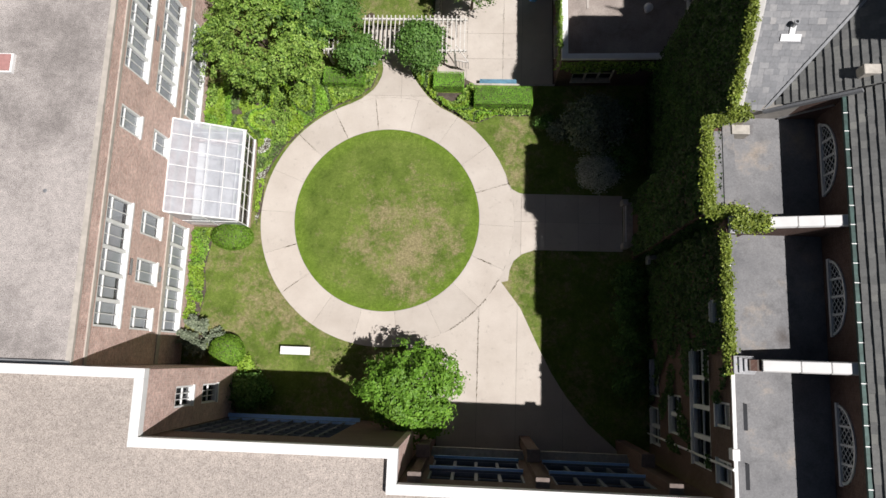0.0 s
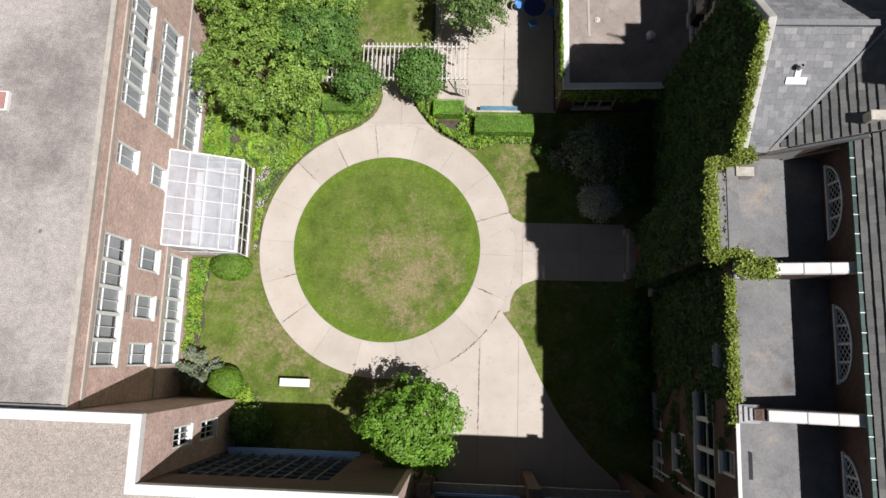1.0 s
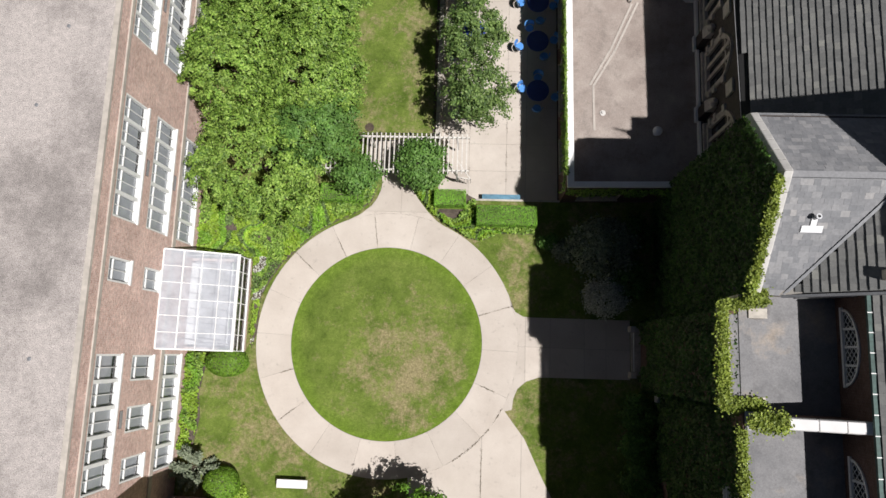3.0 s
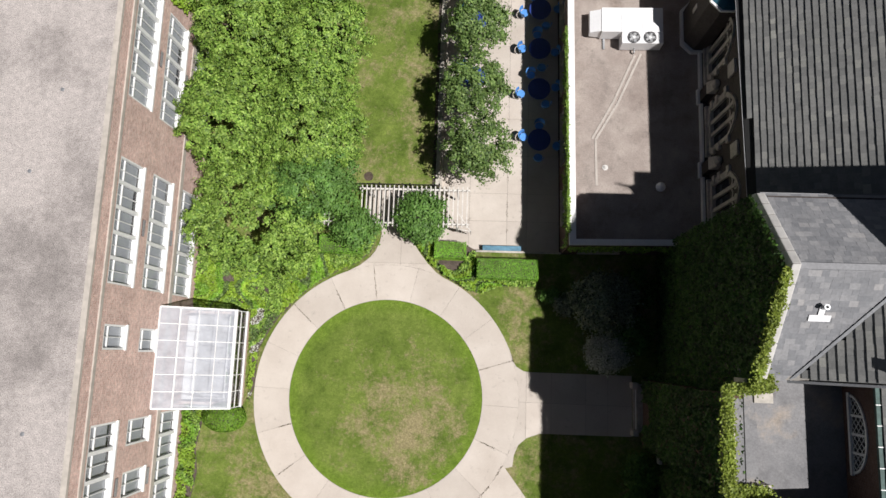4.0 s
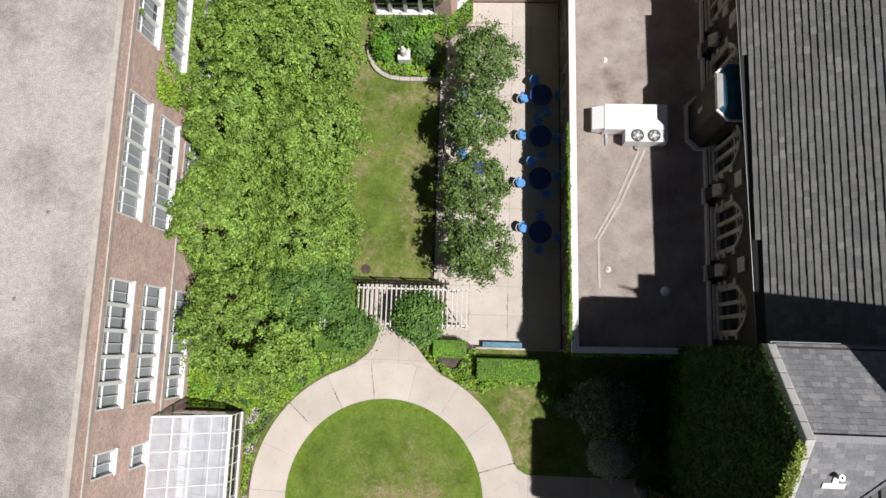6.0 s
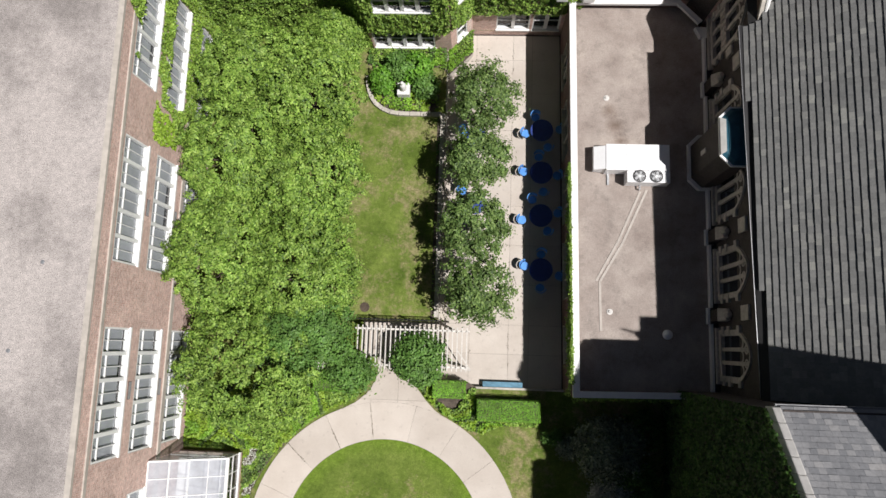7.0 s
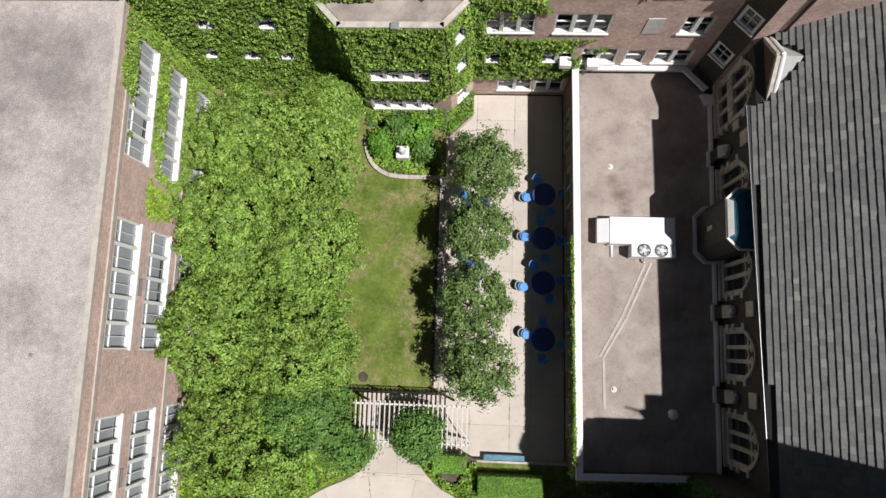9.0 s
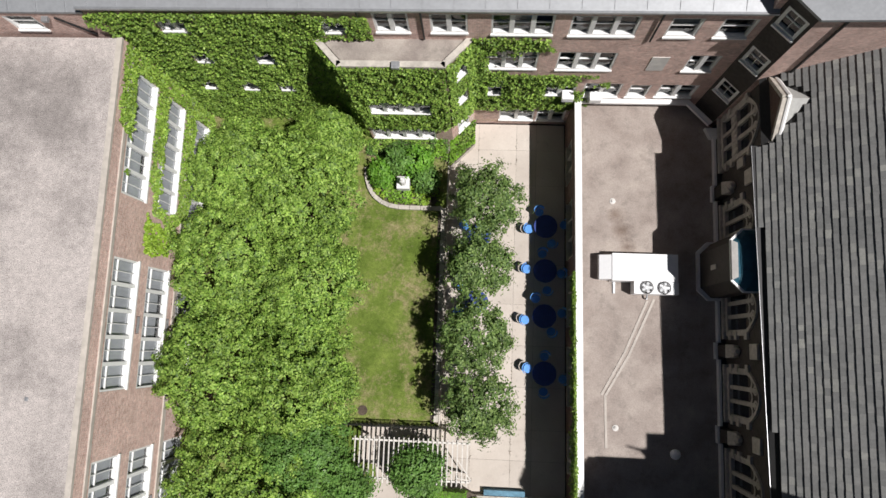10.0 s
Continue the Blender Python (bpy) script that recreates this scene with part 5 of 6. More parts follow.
# ---- slates ----
def slate_field(owner, origin, across, up, width, length, row_h, col_w, seed, material, near, keep=None, name="slate", thick=0.085):
    """Courses of slates on a plane; the nearest ones singly, the rest joined."""
    rng = random.Random(seed)
    o, a, b = Vector(origin), Vector(across).normalized(), Vector(up).normalized()
    nrm = a.cross(b).normalized()
    if nrm.z < 0:
        nrm = -nrm
    rest, single = Mesh(), []
    rows = int(length / row_h) + 1
    for r in range(rows):
        x = -col_w * rng.random()
        while x < width:
            w = col_w * rng.uniform(0.75, 1.3)
            x0, x1 = max(0, x), min(width, x + w)
            x += w
            if x1 - x0 < 0.05:
                continue
            y0, y1 = r * row_h - 0.004, min((r + 1) * row_h + 0.06, length)
            mid = o + a * ((x0 + x1) / 2) + b * ((y0 + y1) / 2)
            if keep and not keep(mid):
                continue
            d = rng.uniform(-0.005, 0.005)
            lift = thick + rng.uniform(0, 0.014)
            c = [o + a * (x0 + 0.002) + b * (y0 + d), o + a * (x1 - 0.002) + b * (y0 + d), o + a * (x1 - 0.002) + b * y1, o + a * (x0 + 0.002) + b * y1]
            low = [p + nrm * (lift - 0.02 if i < 2 else 0.0) for i, p in enumerate(c)]
            top = [p + nrm * (lift if i < 2 else 0.02) for i, p in enumerate(c)]
            if near(mid) and len(single) < 300:
                single.append((low, top))
            else:
                rest.hexa(low + top)
    for low, top in single:
        part(name, Mesh().hexa(low + top), material, owner)
    tagged(part("slate_covering", rest, material, owner), kind="stuff")


sx = math.sqrt(1 + SLOPE * SLOPE)
UPW = (1, 0, SLOPE)
slate_field(nave, (EX + 0.3 - 0.47, 7.05, EZ + SLOPE * (0.3 - 0.47)), (0, 1, 0), UPW, 21.6, 8.07 * sx, 0.235 * sx, 0.34, 3, SLATE, lambda p: 12 < p.y < 17.5 and p.x < 18.6,
            lambda p: p.x > eave_x(p.y) + 0.3 and not (25.2 < p.y < 28.6 and p.x < 16.72 + max(0, 1.1 - abs(p.y - 27.0) * 0.72)))
slate_field(nave, (18.22, -17.4, 15.12), (0, 1, 0), UPW, 17.3, 5.0 * sx, 0.235 * sx, 0.34, 5, SLATE, lambda p: -6 < p.y < -2 and p.x < 20, lambda p: True)
slate_field(nave, (VX + 0.05, -0.25, VZ + 0.05), (0, 1, 0), (1, 0, VS), 4.0, 5.0 * math.sqrt(1 + VS * VS), 0.24 * 1.33, 0.34, 7, SLATE, lambda p: False,
            lambda p: p.z > RS + (p.y + 0.3) * sl + 0.03)
slate_field(gable, (GX + 0.42, -0.3, RS + 0.01), (1, 0, 0), (0, 1, sl), 6.3, 4.15 * math.sqrt(1 + sl * sl), 0.25, 0.3, 9, SLATE_LIGHT, lambda p: p.x < 16.6,
            lambda p: p.z > VZ + VS * (p.x - VX) - 0.05, thick=0.04)
sn = (RZ - GE + 0.2) / (7.1 - GY)
slate_field(gable, (GX + 0.42, 7.1, GE - 0.18), (1, 0, 0), (0, -1, sn), 6.3, 3.24 * math.sqrt(1 + sn * sn), 0.25, 0.3, 11, SLATE_LIGHT, lambda p: False, None, thick=0.04)
solid("roof_parapet", Mesh().box(18.2, 20.8, 0.1, 0.5, 15.0, 16.3), LIMESTONE, "low pale stone parapet stub on the slate roof", "parapet", bevel=0.05)

# ---- ivy ----
NPR = np.random.default_rng(11)


def field(u, z, scale, seed):
    """Smooth noise for many places at once."""
    return np.array([noise.noise(Vector((a * scale, b * scale, seed))) for a, b in zip(u, z)])


def ivy(name, label, frames, density=110, size=0.2, material=None):
    """Leaves over walls: (frame, u0, u1, z0, z1, holes, mask) rows."""
    pts, nrm = [], []
    for fr_, u0, u1, z0, z1, hs, mask in frames:
        k = int((u1 - u0) * (z1 - z0) * density)
        u, z = NPR.uniform(u0, u1, k), NPR.uniform(z0, z1, k)
        lump = field(u, z, 1.9, 3.0) * 0.6 + field(u, z, 5.0, 7.0) * 0.6
        ok = np.ones(k, bool)
        for h in hs:
            ok &= ~((u > h[0] + 0.08) & (u < h[1] - 0.08) & (z > h[2] - 0.02) & (z < h[3] - 0.22))
        if mask is not None:
            ok &= mask(u, z, field(u, z, 0.7, 9.0))
        u, z, lump = u[ok], z[ok], lump[ok]
        d = 0.06 + np.clip(lump + 0.45, 0, 1) * 0.3 * NPR.uniform(0.2, 1.0, len(u))
        o, uu, nn = np.array(fr_.o), np.array(fr_.u), np.array(fr_.n)
        pts.append(o + uu * u[:, None] + nn * d[:, None] + np.array((0, 0, 1.0)) * z[:, None])
        nrm.append(np.tile(nn + np.array((0, 0, 0.55)), (len(u), 1)))
    ob = leaf_mesh(name, np.concatenate(pts), np.concatenate(nrm), size, material or LEAF_IVY, NPR, tilt=0.6, slim=0.85)
    return tagged(ob, label, "ivy", kind="stuff")


def strip(x0, y0, z0, x1, y1, z1, half, count, rng):
    count = int(count * 1.6)
    t = rng.uniform(0, 1, count)
    a, b = np.array((x0, y0, z0)), np.array((x1, y1, z1))
    p = a + (b - a) * t[:, None]
    w = half * (0.75 + 0.5 * np.array([noise.noise(Vector((v * 14, x0, y0))) for v in t]))
    return p + rng.normal(0, 1, (count, 3)) * np.stack([w * 0.6, w * 0.6, np.full(count, 0.08)], 1)


wing_holes = [q[:4] for q in hw]
fbay = Frame2((13.2, -0.95), (13.2, -4.75))
fbn = Frame2((14.2, -0.95), (13.2, -0.95))
fbs = Frame2((13.2, -4.75), (14.2, -4.75))
fgb = Frame2((GX, 7.0), (GX, -0.45))
# gable and aisle leaves carry the shade in their colour, the crest the sun
ivy("ivy_on_gable", "dense ivy on the tall gable wall, its green darkened for shade",
    [(fgb, 0, 7.45, 0.2, 16.7, [], lambda u, z, n: z < np.where(u < 3.14, 14.2 + u * 0.84, 16.85 - (u - 3.14) * 0.74))], 260, 0.12, LEAF_IVY_SHADED)
ivy("ivy_on_aisle", "ivy darkened for shade, thinning towards bare brick on the aisle wall",
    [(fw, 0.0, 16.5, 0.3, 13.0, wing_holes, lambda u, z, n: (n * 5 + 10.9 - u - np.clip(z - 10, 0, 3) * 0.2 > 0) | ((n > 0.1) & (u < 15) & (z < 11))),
     (fbay, 0, 3.8, 1.0, 13.1, [(1.2, 2.6, 0, 2.6)], None), (fbn, 0, 1, 0.3, 13.1, [], None), (fbs, 0, 1, 0.3, 13.1, [], None)], 230, 0.125, LEAF_IVY_SHADED)
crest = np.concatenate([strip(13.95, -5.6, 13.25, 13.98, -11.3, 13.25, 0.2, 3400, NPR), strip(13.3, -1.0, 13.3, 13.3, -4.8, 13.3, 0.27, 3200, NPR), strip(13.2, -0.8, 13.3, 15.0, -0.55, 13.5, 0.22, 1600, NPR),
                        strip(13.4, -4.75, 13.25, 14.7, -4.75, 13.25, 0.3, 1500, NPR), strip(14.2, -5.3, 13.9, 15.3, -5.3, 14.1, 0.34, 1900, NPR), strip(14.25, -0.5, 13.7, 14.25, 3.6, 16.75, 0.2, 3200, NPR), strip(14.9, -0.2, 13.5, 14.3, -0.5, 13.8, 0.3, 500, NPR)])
ob = leaf_mesh("ivy_crest", crest, np.tile((-0.3, 0, 1.0), (len(crest), 1)), 0.095, LEAF_IVY_SUNLIT, NPR, tilt=0.5, slim=0.8)
tagged(ob, "yellow-green ivy, sunlight put into its colour, tumbling over the parapet edge", "ivy", kind="stuff")
nh = [(ux(a), ux(b), c, d) for a, b, c, d, _ in NWIN]
ivy("ivy_on_north_wall", "thick ivy with small white windows showing through",
    [(fN, ux(-15.9), ux(-14.5), 11.3, 13.4, nh, lambda u, z, n: u - ux(-15.5) + n > 0), (fN, ux(-14.5), ux(-4.9), 0.2, 13.5, nh, None), (fN, ux(-5), ux(-2.4), 11.2, 13.25, nh, None),
     (fN, ux(2.2), ux(10.8), 2.3, 11.4, nh, lambda u, z, n: (u - 40.0) < n * 2.2 + np.where(z < 3.0, 8.3, np.where(z < 7.3, 8.6, np.where(z < 10.1, 4.0, 6.6))))], 300, 0.125)
ivy("ivy_on_bay", "bright green ivy wrapping the projecting window bay",
    [(fb1, 0, fb1.length, 1.0, 11.2, [], None), (fb2, 0, fb2.length, 2.45, 11.15, [q[:4] for q in hb], lambda u, z, n: ((z > 2.6 + n * 0.5))),
     (fb3, 0, fb3.length, 2.3, 11.15, h3, lambda u, z, n: z > 2.7 + n)], 300, 0.125)
sh = [(uy(a), uy(b), c, d) for a, b, c, d, _ in wins]
ivy("ivy_on_school", "light green creeper spreading from the corner of the school wing",
    [(fr, uy(20.4), uy(29.25), 0.3, 11.0, sh, lambda u, z, n: n * 5 + (u - uy(23.6)) * 1.4 + np.clip(8.4 - z, -3, 3) * 1.0 > 0)], 260, 0.13, LEAF_CREEPER)
ivy("lime_creeper", "lime-green creeper hanging on the brick wall",
    [(fr, uy(19.0), uy(21.6), 2.0, 7.6, sh, lambda u, z, n: np.abs(u - uy(20.3)) + n * 1.0 < 0.1 + (z - 2.0) * 0.15)], 190, 0.16, LEAF_LIME)
ivy("ivy_on_annex", "green ivy hanging under the white coping of the annex",
    [(fa, 10.2, 23.0, 2.1, 3.8, [], lambda u, z, n: z > 3.3 - n * 1.2 - (u - 10) * 0.04), (fs, 0.0, 5.9, 2.2, 3.75, hs_, lambda u, z, n: z > 2.6 + n)], 220, 0.12, LEAF_IVY)
rim_ivy = strip(8.06, 19.5, 3.98, 8.28, 7.2, 3.98, 0.09, 2600, NPR)
ob = leaf_mesh("ivy_on_coping", rim_ivy, np.tile((-0.4, 0, 1.0), (len(rim_ivy), 1)), 0.1, LEAF_IVY, NPR, tilt=0.5, slim=0.8)
tagged(ob, "thin fringe of ivy along the annex coping", "ivy", kind="stuff")


# ---- trees and shrubs ----
def ellipsoid_clumps(c, r, count, rng, low=-0.12, inner=0.5, lumps=0.0):
    """Places of leaf clumps over an uneven crown."""
    out = []
    while len(out) < count:
        d = rng.normal(0, 1, 3)
        d /= np.linalg.norm(d)
        if d[2] < low:
            continue
        s = rng.uniform(inner, 1.0) * (1 + 0.16 * noise.noise(Vector(d * 2.1) + Vector(c)) + lumps * noise.noise(Vector(d * 4.6) + Vector(c)))
        out.append((np.array(c) + d * np.array(r) * s, d))
    return out


def crown_leaves(clumps, per, spread, rng, flat=0.42, droop=0.0):
    """Leaves in sprays: each one longer along its own twig, tips hanging."""
    p, n = [], []
    for c, d in clumps:
        o = rng.normal(0, 1, (per, 3)) * spread * np.array((1, 1, flat))
        if droop:
            g = d[:2] + rng.normal(0, 0.7, 2)
            g = np.array((*g / (np.linalg.norm(g) + 1e-9), 0.0))
            along = o @ g
            o = o + g * (along * 0.7)[:, None]
            o[:, 2] -= droop * along * 1.7
            o *= rng.uniform(0.7, 1.3)
        p.append(c + o)
        n.append(d * 0.6 + np.array((0, 0, 0.9)) + o / spread * 0.35 + rng.normal(0, 0.3, 3))
    return np.concatenate(p), np.concatenate(n)


def tree(name, label, base, centre, radii, clumps, per, spread, size, material, group="", trunk=0.16, limbs=6, tilt=0.45, category="tree", seed=0, inner=0.62, lumps=0.2):
    rng = np.random.default_rng(seed + 100)
    t = thing(name, base, label, category, group)
    b, c = Vector(base), Vector(centre)
    cl = ellipsoid_clumps(centre, radii, clumps, rng, -0.12, inner, lumps)
    fork = b.lerp(c, 0.55)
    tm = Mesh().tube(b, fork, trunk, trunk * 0.7, 9)
    tm.tube(fork, c + Vector((0, 0, radii[2] * 0.3)), trunk * 0.7, trunk * 0.3, 8)
    part("trunk", tm, BARK, t)
    for i in range(limbs):
        tgt = Vector(cl[i * (len(cl) // limbs)][0])
        mid = fork.lerp(tgt, 0.5) + Vector((0, 0, -0.1))
        part("limb", Mesh().tube(fork, mid, trunk * 0.45, trunk * 0.3, 6).tube(mid, tgt, trunk * 0.3, trunk * 0.08, 6), BARK, t)
    p, n = crown_leaves(cl, per, spread, rng, 0.32, 0.4)
    p[:, 2] = np.maximum(p[:, 2], base[2] + 0.1)
    leaf_mesh("crown", p, n, size, material, rng, t, tilt=tilt)
    return t


BIG = [((-9.6, 7.6), (4.1, 3.7, 2.6), 4.0, LEAF_MID), ((-11.2, 13.6), (3.2, 3.7, 2.7), 4.3, LEAF_MID), ((-6.8, 13.0), (3.1, 3.2, 2.6), 4.3, LEAF_MID), ((-6.7, 18.2), (3.1, 3.5, 2.7), 4.4, LEAF_MID),
       ((-10.9, 19.6), (3.2, 3.6, 2.8), 4.4, LEAF_MID), ((-10.6, 24.6), (3.1, 3.2, 2.5), 4.2, LEAF_MID), ((-7.2, 23.4), (3.2, 3.6, 2.9), 4.4, LEAF_MID), ((-6.3, 26.6), (2.0, 1.9, 1.9), 3.4, LEAF_MID)]
for i, ((x, y), r, z, mt) in enumerate(BIG):
    tree("broadleaf_tree", "large spreading tree with dense mid-green drooping foliage", (x, y, 0), (x, y, z), r, 500, 50, 0.11, 0.16, mt, "garden trees", 0.2, 7, 0.4, seed=i, inner=0.74, lumps=0.22)
tree("small_tree", "small dark green tree beside the pergola", (-6.4, 9.5, 0), (-6.4, 9.5, 4.1), (2.9, 2.3, 2.1), 270, 48, 0.125, 0.16, LEAF_DARK, "", 0.11, 5, 0.5, seed=20)
tree("small_tree", "low dark green tree over the white pergola slats", (-4.0, 7.5, 0), (-4.0, 7.4, 2.6), (1.25, 1.1, 1.1), 90, 46, 0.16, 0.17, LEAF_DARK, "", 0.08, 4, 0.6, seed=21)
for i, (x, y) in enumerate([(3.1, 12.15), (2.7, 15.75), (2.8, 19.65), (3.15, 23.45)]):
    tree("terrace_tree", "grey-green round-crowned tree in the terrace row", (x - 0.3, y, TZ), (x, y, 3.7), (1.9 + 0.08 * (i % 2), 1.85, 1.55), 165, 44, 0.135, 0.165, LEAF_GREYGREEN, "row of terrace trees", 0.1, 6, 0.45, lumps=0.4, seed=30 + i)
tree("maple_tree", "bright green round maple on the lawn edge", (0.4, -13.0, 0), (0.35, -12.95, 3.7), (2.75, 2.6, 2.1), 210, 56, 0.14, 0.2, LEAF_MAPLE, "", 0.18, 7, 0.4, seed=40)


def shrub(name, label, centre, radii, clumps, per, spread, size, material, seed, tilt=0.6, group=""):
    rng = np.random.default_rng(seed + 500)
    t = thing(name, (centre[0], centre[1], 0), label, "shrub", group)
    st = Mesh()
    for k in range(5):
        a = 2 * math.pi * k / 5
        st.tube((centre[0], centre[1], -0.03), (centre[0] + radii[0] * 0.5 * math.cos(a), centre[1] + radii[1] * 0.5 * math.sin(a), centre[2]), 0.03, 0.012, 5)
    part("stem", st, BARK, t)
    p, n = crown_leaves(ellipsoid_clumps(centre, radii, clumps, rng, -0.5, 0.8), per, spread, rng, 0.8)
    p[:, 2] = np.maximum(p[:, 2], 0.03)
    leaf_mesh("foliage", p, n, size, material, rng, t, tilt=tilt)
    return t


shrub("pergola_shrub", "rounded glossy dark green shrub climbing over the pergola", (-0.25, 8.25, 1.9), (1.45, 1.4, 1.3), 150, 55, 0.2, 0.17, LEAF_DARK, 1)
def clipped_shrub(label, centre, radii, seed):
    """A tightly shorn round bush: woody core and small leaves on an even skin."""
    rng = np.random.default_rng(seed + 700)
    t = thing("clipped_shrub", (centre[0], centre[1], 0), label, "shrub")
    k = 14
    rings = [(radii[0] * 0.93 * math.sin(math.pi * (j + 0.5) / k), -radii[2] * 0.93 * math.cos(math.pi * (j + 0.5) / k)) for j in range(k)]
    core = Mesh().lathe((0, 0, 0), rings, 20)
    core.v = [(centre[0] + x, centre[1] + y * radii[1] / radii[0], max(-0.03, centre[2] + z)) for x, y, z in core.v]
    part("core", core, SOIL, t)
    d = rng.normal(0, 1, (9000, 3))
    d /= np.linalg.norm(d, axis=1, keepdims=True)
    d = d[d[:, 2] > -0.5]
    bulge = np.array([1 + 0.04 * noise.noise(Vector(v) * 3.0 + Vector((seed, 0, 0))) for v in d]) + rng.normal(0, 0.012, len(d))
    p = np.array(centre) + d * np.array(radii) * bulge[:, None]
    p[:, 2] = np.maximum(p[:, 2], 0.03)
    leaf_mesh("foliage", p, d, 0.1, LEAF_CLIPPED, rng, t, tilt=0.4)


def conifer_shrub(label, centre, reach, seed):
    """A loose juniper: pale feathery branches fanning out from one root."""
    rng = np.random.default_rng(seed + 900)
    t = thing("silver_shrub", (centre[0], centre[1], 0), label, "shrub")
    for i in range(34):
        a, e = rng.uniform(0, 2 * math.pi), rng.uniform(0.12, 1.0)
        long_ = reach * rng.uniform(0.7, 1.1)
        tip = np.array((centre[0] + long_ * math.cos(a) * math.cos(e), centre[1] + long_ * math.sin(a) * math.cos(e), 0.15 + long_ * math.sin(e)))
        root = np.array((centre[0], centre[1], 0.0))
        br = part("branch", Mesh().tube(root, tip, 0.025, 0.006, 5), BARK, t)
        f = np.sqrt(rng.uniform(0.12, 1.0, 130))[:, None]
        p = root + (tip - root) * f + rng.normal(0, 0.07, (130, 3))
        p[:, 2] = np.maximum(p[:, 2], 0.03)
        leaf_mesh("needles", p, np.tile((0, 0, 1.0), (130, 1)), 0.17, LEAF_SILVER, rng, br, tilt=0.45, slim=0.5)


clipped_shrub("clipped oval dark green shrub on the lawn", (-11.75, -4.1, 0.6), (1.3, 0.85, 0.75), 2)
clipped_shrub("clipped round dark green shrub by the school wall", (-11.45, -11.2, 0.65), (1.05, 1.0, 0.85), 3)
conifer_shrub("spiky silver-green conifer shrub", (-13.2, -10.35, 0.9), 1.5, 4)
shrub("lime_shrub", "low lime-green shrub beside the round bush", (-10.55, -11.95, 0.2), (0.55, 0.5, 0.3), 30, 40, 0.12, 0.13, LEAF_LIME, 5)
shrub("shade_shrub", "dark shrub in the building's shade", (-9.9, -13.5, 0.7), (1.1, 1.0, 0.9), 60, 40, 0.2, 0.17, LEAF_DARK, 6)
shrub("large_silver_shrub", "large grey-leaved shrub standing in deep shade", (10.75, 3.5, 1.2), (1.75, 1.6, 1.3), 140, 48, 0.24, 0.17, LEAF_SILVER, 7)
shrub("flowering_shrub", "white-flowered shrub at the path edge in shade", (11.0, 0.5, 0.8), (1.15, 1.0, 0.85), 110, 45, 0.18, 0.11, FLOWER_WHITE, 8)
shrub("small_shrub", "small pale shrub in shade", (8.55, 3.35, 0.5), (0.6, 0.55, 0.45), 50, 40, 0.12, 0.12, LEAF_SILVER, 9)
shrub("small_shrub", "small dark shrub in shade", (7.7, 3.9, 0.4), (0.5, 0.45, 0.4), 36, 40, 0.12, 0.12, LEAF_DARK, 10)
for i, (x, y, r) in enumerate([(13.0, -6.2, 0.9), (12.9, -8.1, 0.8), (13.1, -9.9, 0.9), (12.9, -12.2, 0.8), (12.6, 1.6, 1.0), (12.8, 4.4, 1.1)]):
    shrub("foundation_shrub", "dark evergreen shrub along the ivy wall", (x, y, 0.6), (r, r, 0.75), 46, 44, 0.2, 0.16, LEAF_DARK, 11 + i, group="shrubs along the ivy wall")
for i, (x, y, r, h) in enumerate([(-3.35, 25.7, 0.75, 0.8), (-2.2, 26.5, 0.8, 1.1), (-1.2, 26.4, 0.85, 1.0), (-0.55, 25.4, 0.7, 0.8)]):
    shrub("bed_shrub", "rounded dark green shrub round the garden statue", (x, y, h * 0.85), (r, r, h * 0.85), 40, 40, 0.15, 0.2, LEAF_DARK if i % 2 else LEAF_HEDGE, 30 + i, group="shrubs round the statue")


def hedge(label, x0, x1, y0, y1, h_, seed):
    rng = np.random.default_rng(seed)
    t = thing("hedge", ((x0 + x1) / 2, (y0 + y1) / 2, 0), label, "hedge", "clipped hedges")
    part("core", Mesh().box(x0 + 0.08, x1 - 0.08, y0 + 0.08, y1 - 0.08, -0.03, h_ - 0.08), SOIL, t)
    k1, k2 = int((x1 - x0) * (y1 - y0) * 900), int((x1 - x0 + y1 - y0) * 2 * h_ * 520)
    p = np.stack([rng.uniform(x0, x1, k1), rng.uniform(y0, y1, k1), h_ + rng.normal(0, 0.025, k1)], 1)
    n = np.tile((0, 0, 1.0), (k1, 1))
    side = rng.integers(0, 4, k2)
    a, z = rng.uniform(0, 1, k2), rng.uniform(0.03, h_, k2)
    q = np.stack([np.where(side < 2, x0 + (x1 - x0) * a, np.where(side == 2, x0, x1)), np.where(side >= 2, y0 + (y1 - y0) * a, np.where(side == 0, y0, y1)), z], 1) + rng.normal(0, 0.02, (k2, 3))
    m_ = np.stack([np.where(side == 2, -1.0, np.where(side == 3, 1.0, 0)), np.where(side == 0, -1.0, np.where(side == 1, 1.0, 0)), np.full(k2, 0.3)], 1)
    leaf_mesh("foliage", np.concatenate([p, q]), np.concatenate([n, m_]), 0.062, LEAF_BOX, rng, t, tilt=0.28)
    return t


hedge("boxy clipped green hedge beside the terrace", 3.2, 6.85, 4.75, 5.95, 1.15, 61)
hedge("short clipped hedge under the pergola shrub", 0.55, 2.45, 5.95, 6.95, 0.95, 62)
hedge("clipped hedge under the small dark tree", -6.6, -4.0, 6.1, 7.2, 0.95, 63)


# ---- flower beds ----
def inside(poly, x, y):
    ok = np.zeros(len(x), bool)
    for (xa, ya), (xb, yb) in zip(poly, poly[1:] + poly[:1]):
        cross = (ya > y) != (yb > y)
        ok ^= cross & (x < (xb - xa) * (y - ya) / (yb - ya + 1e-12) + xa)
    return ok


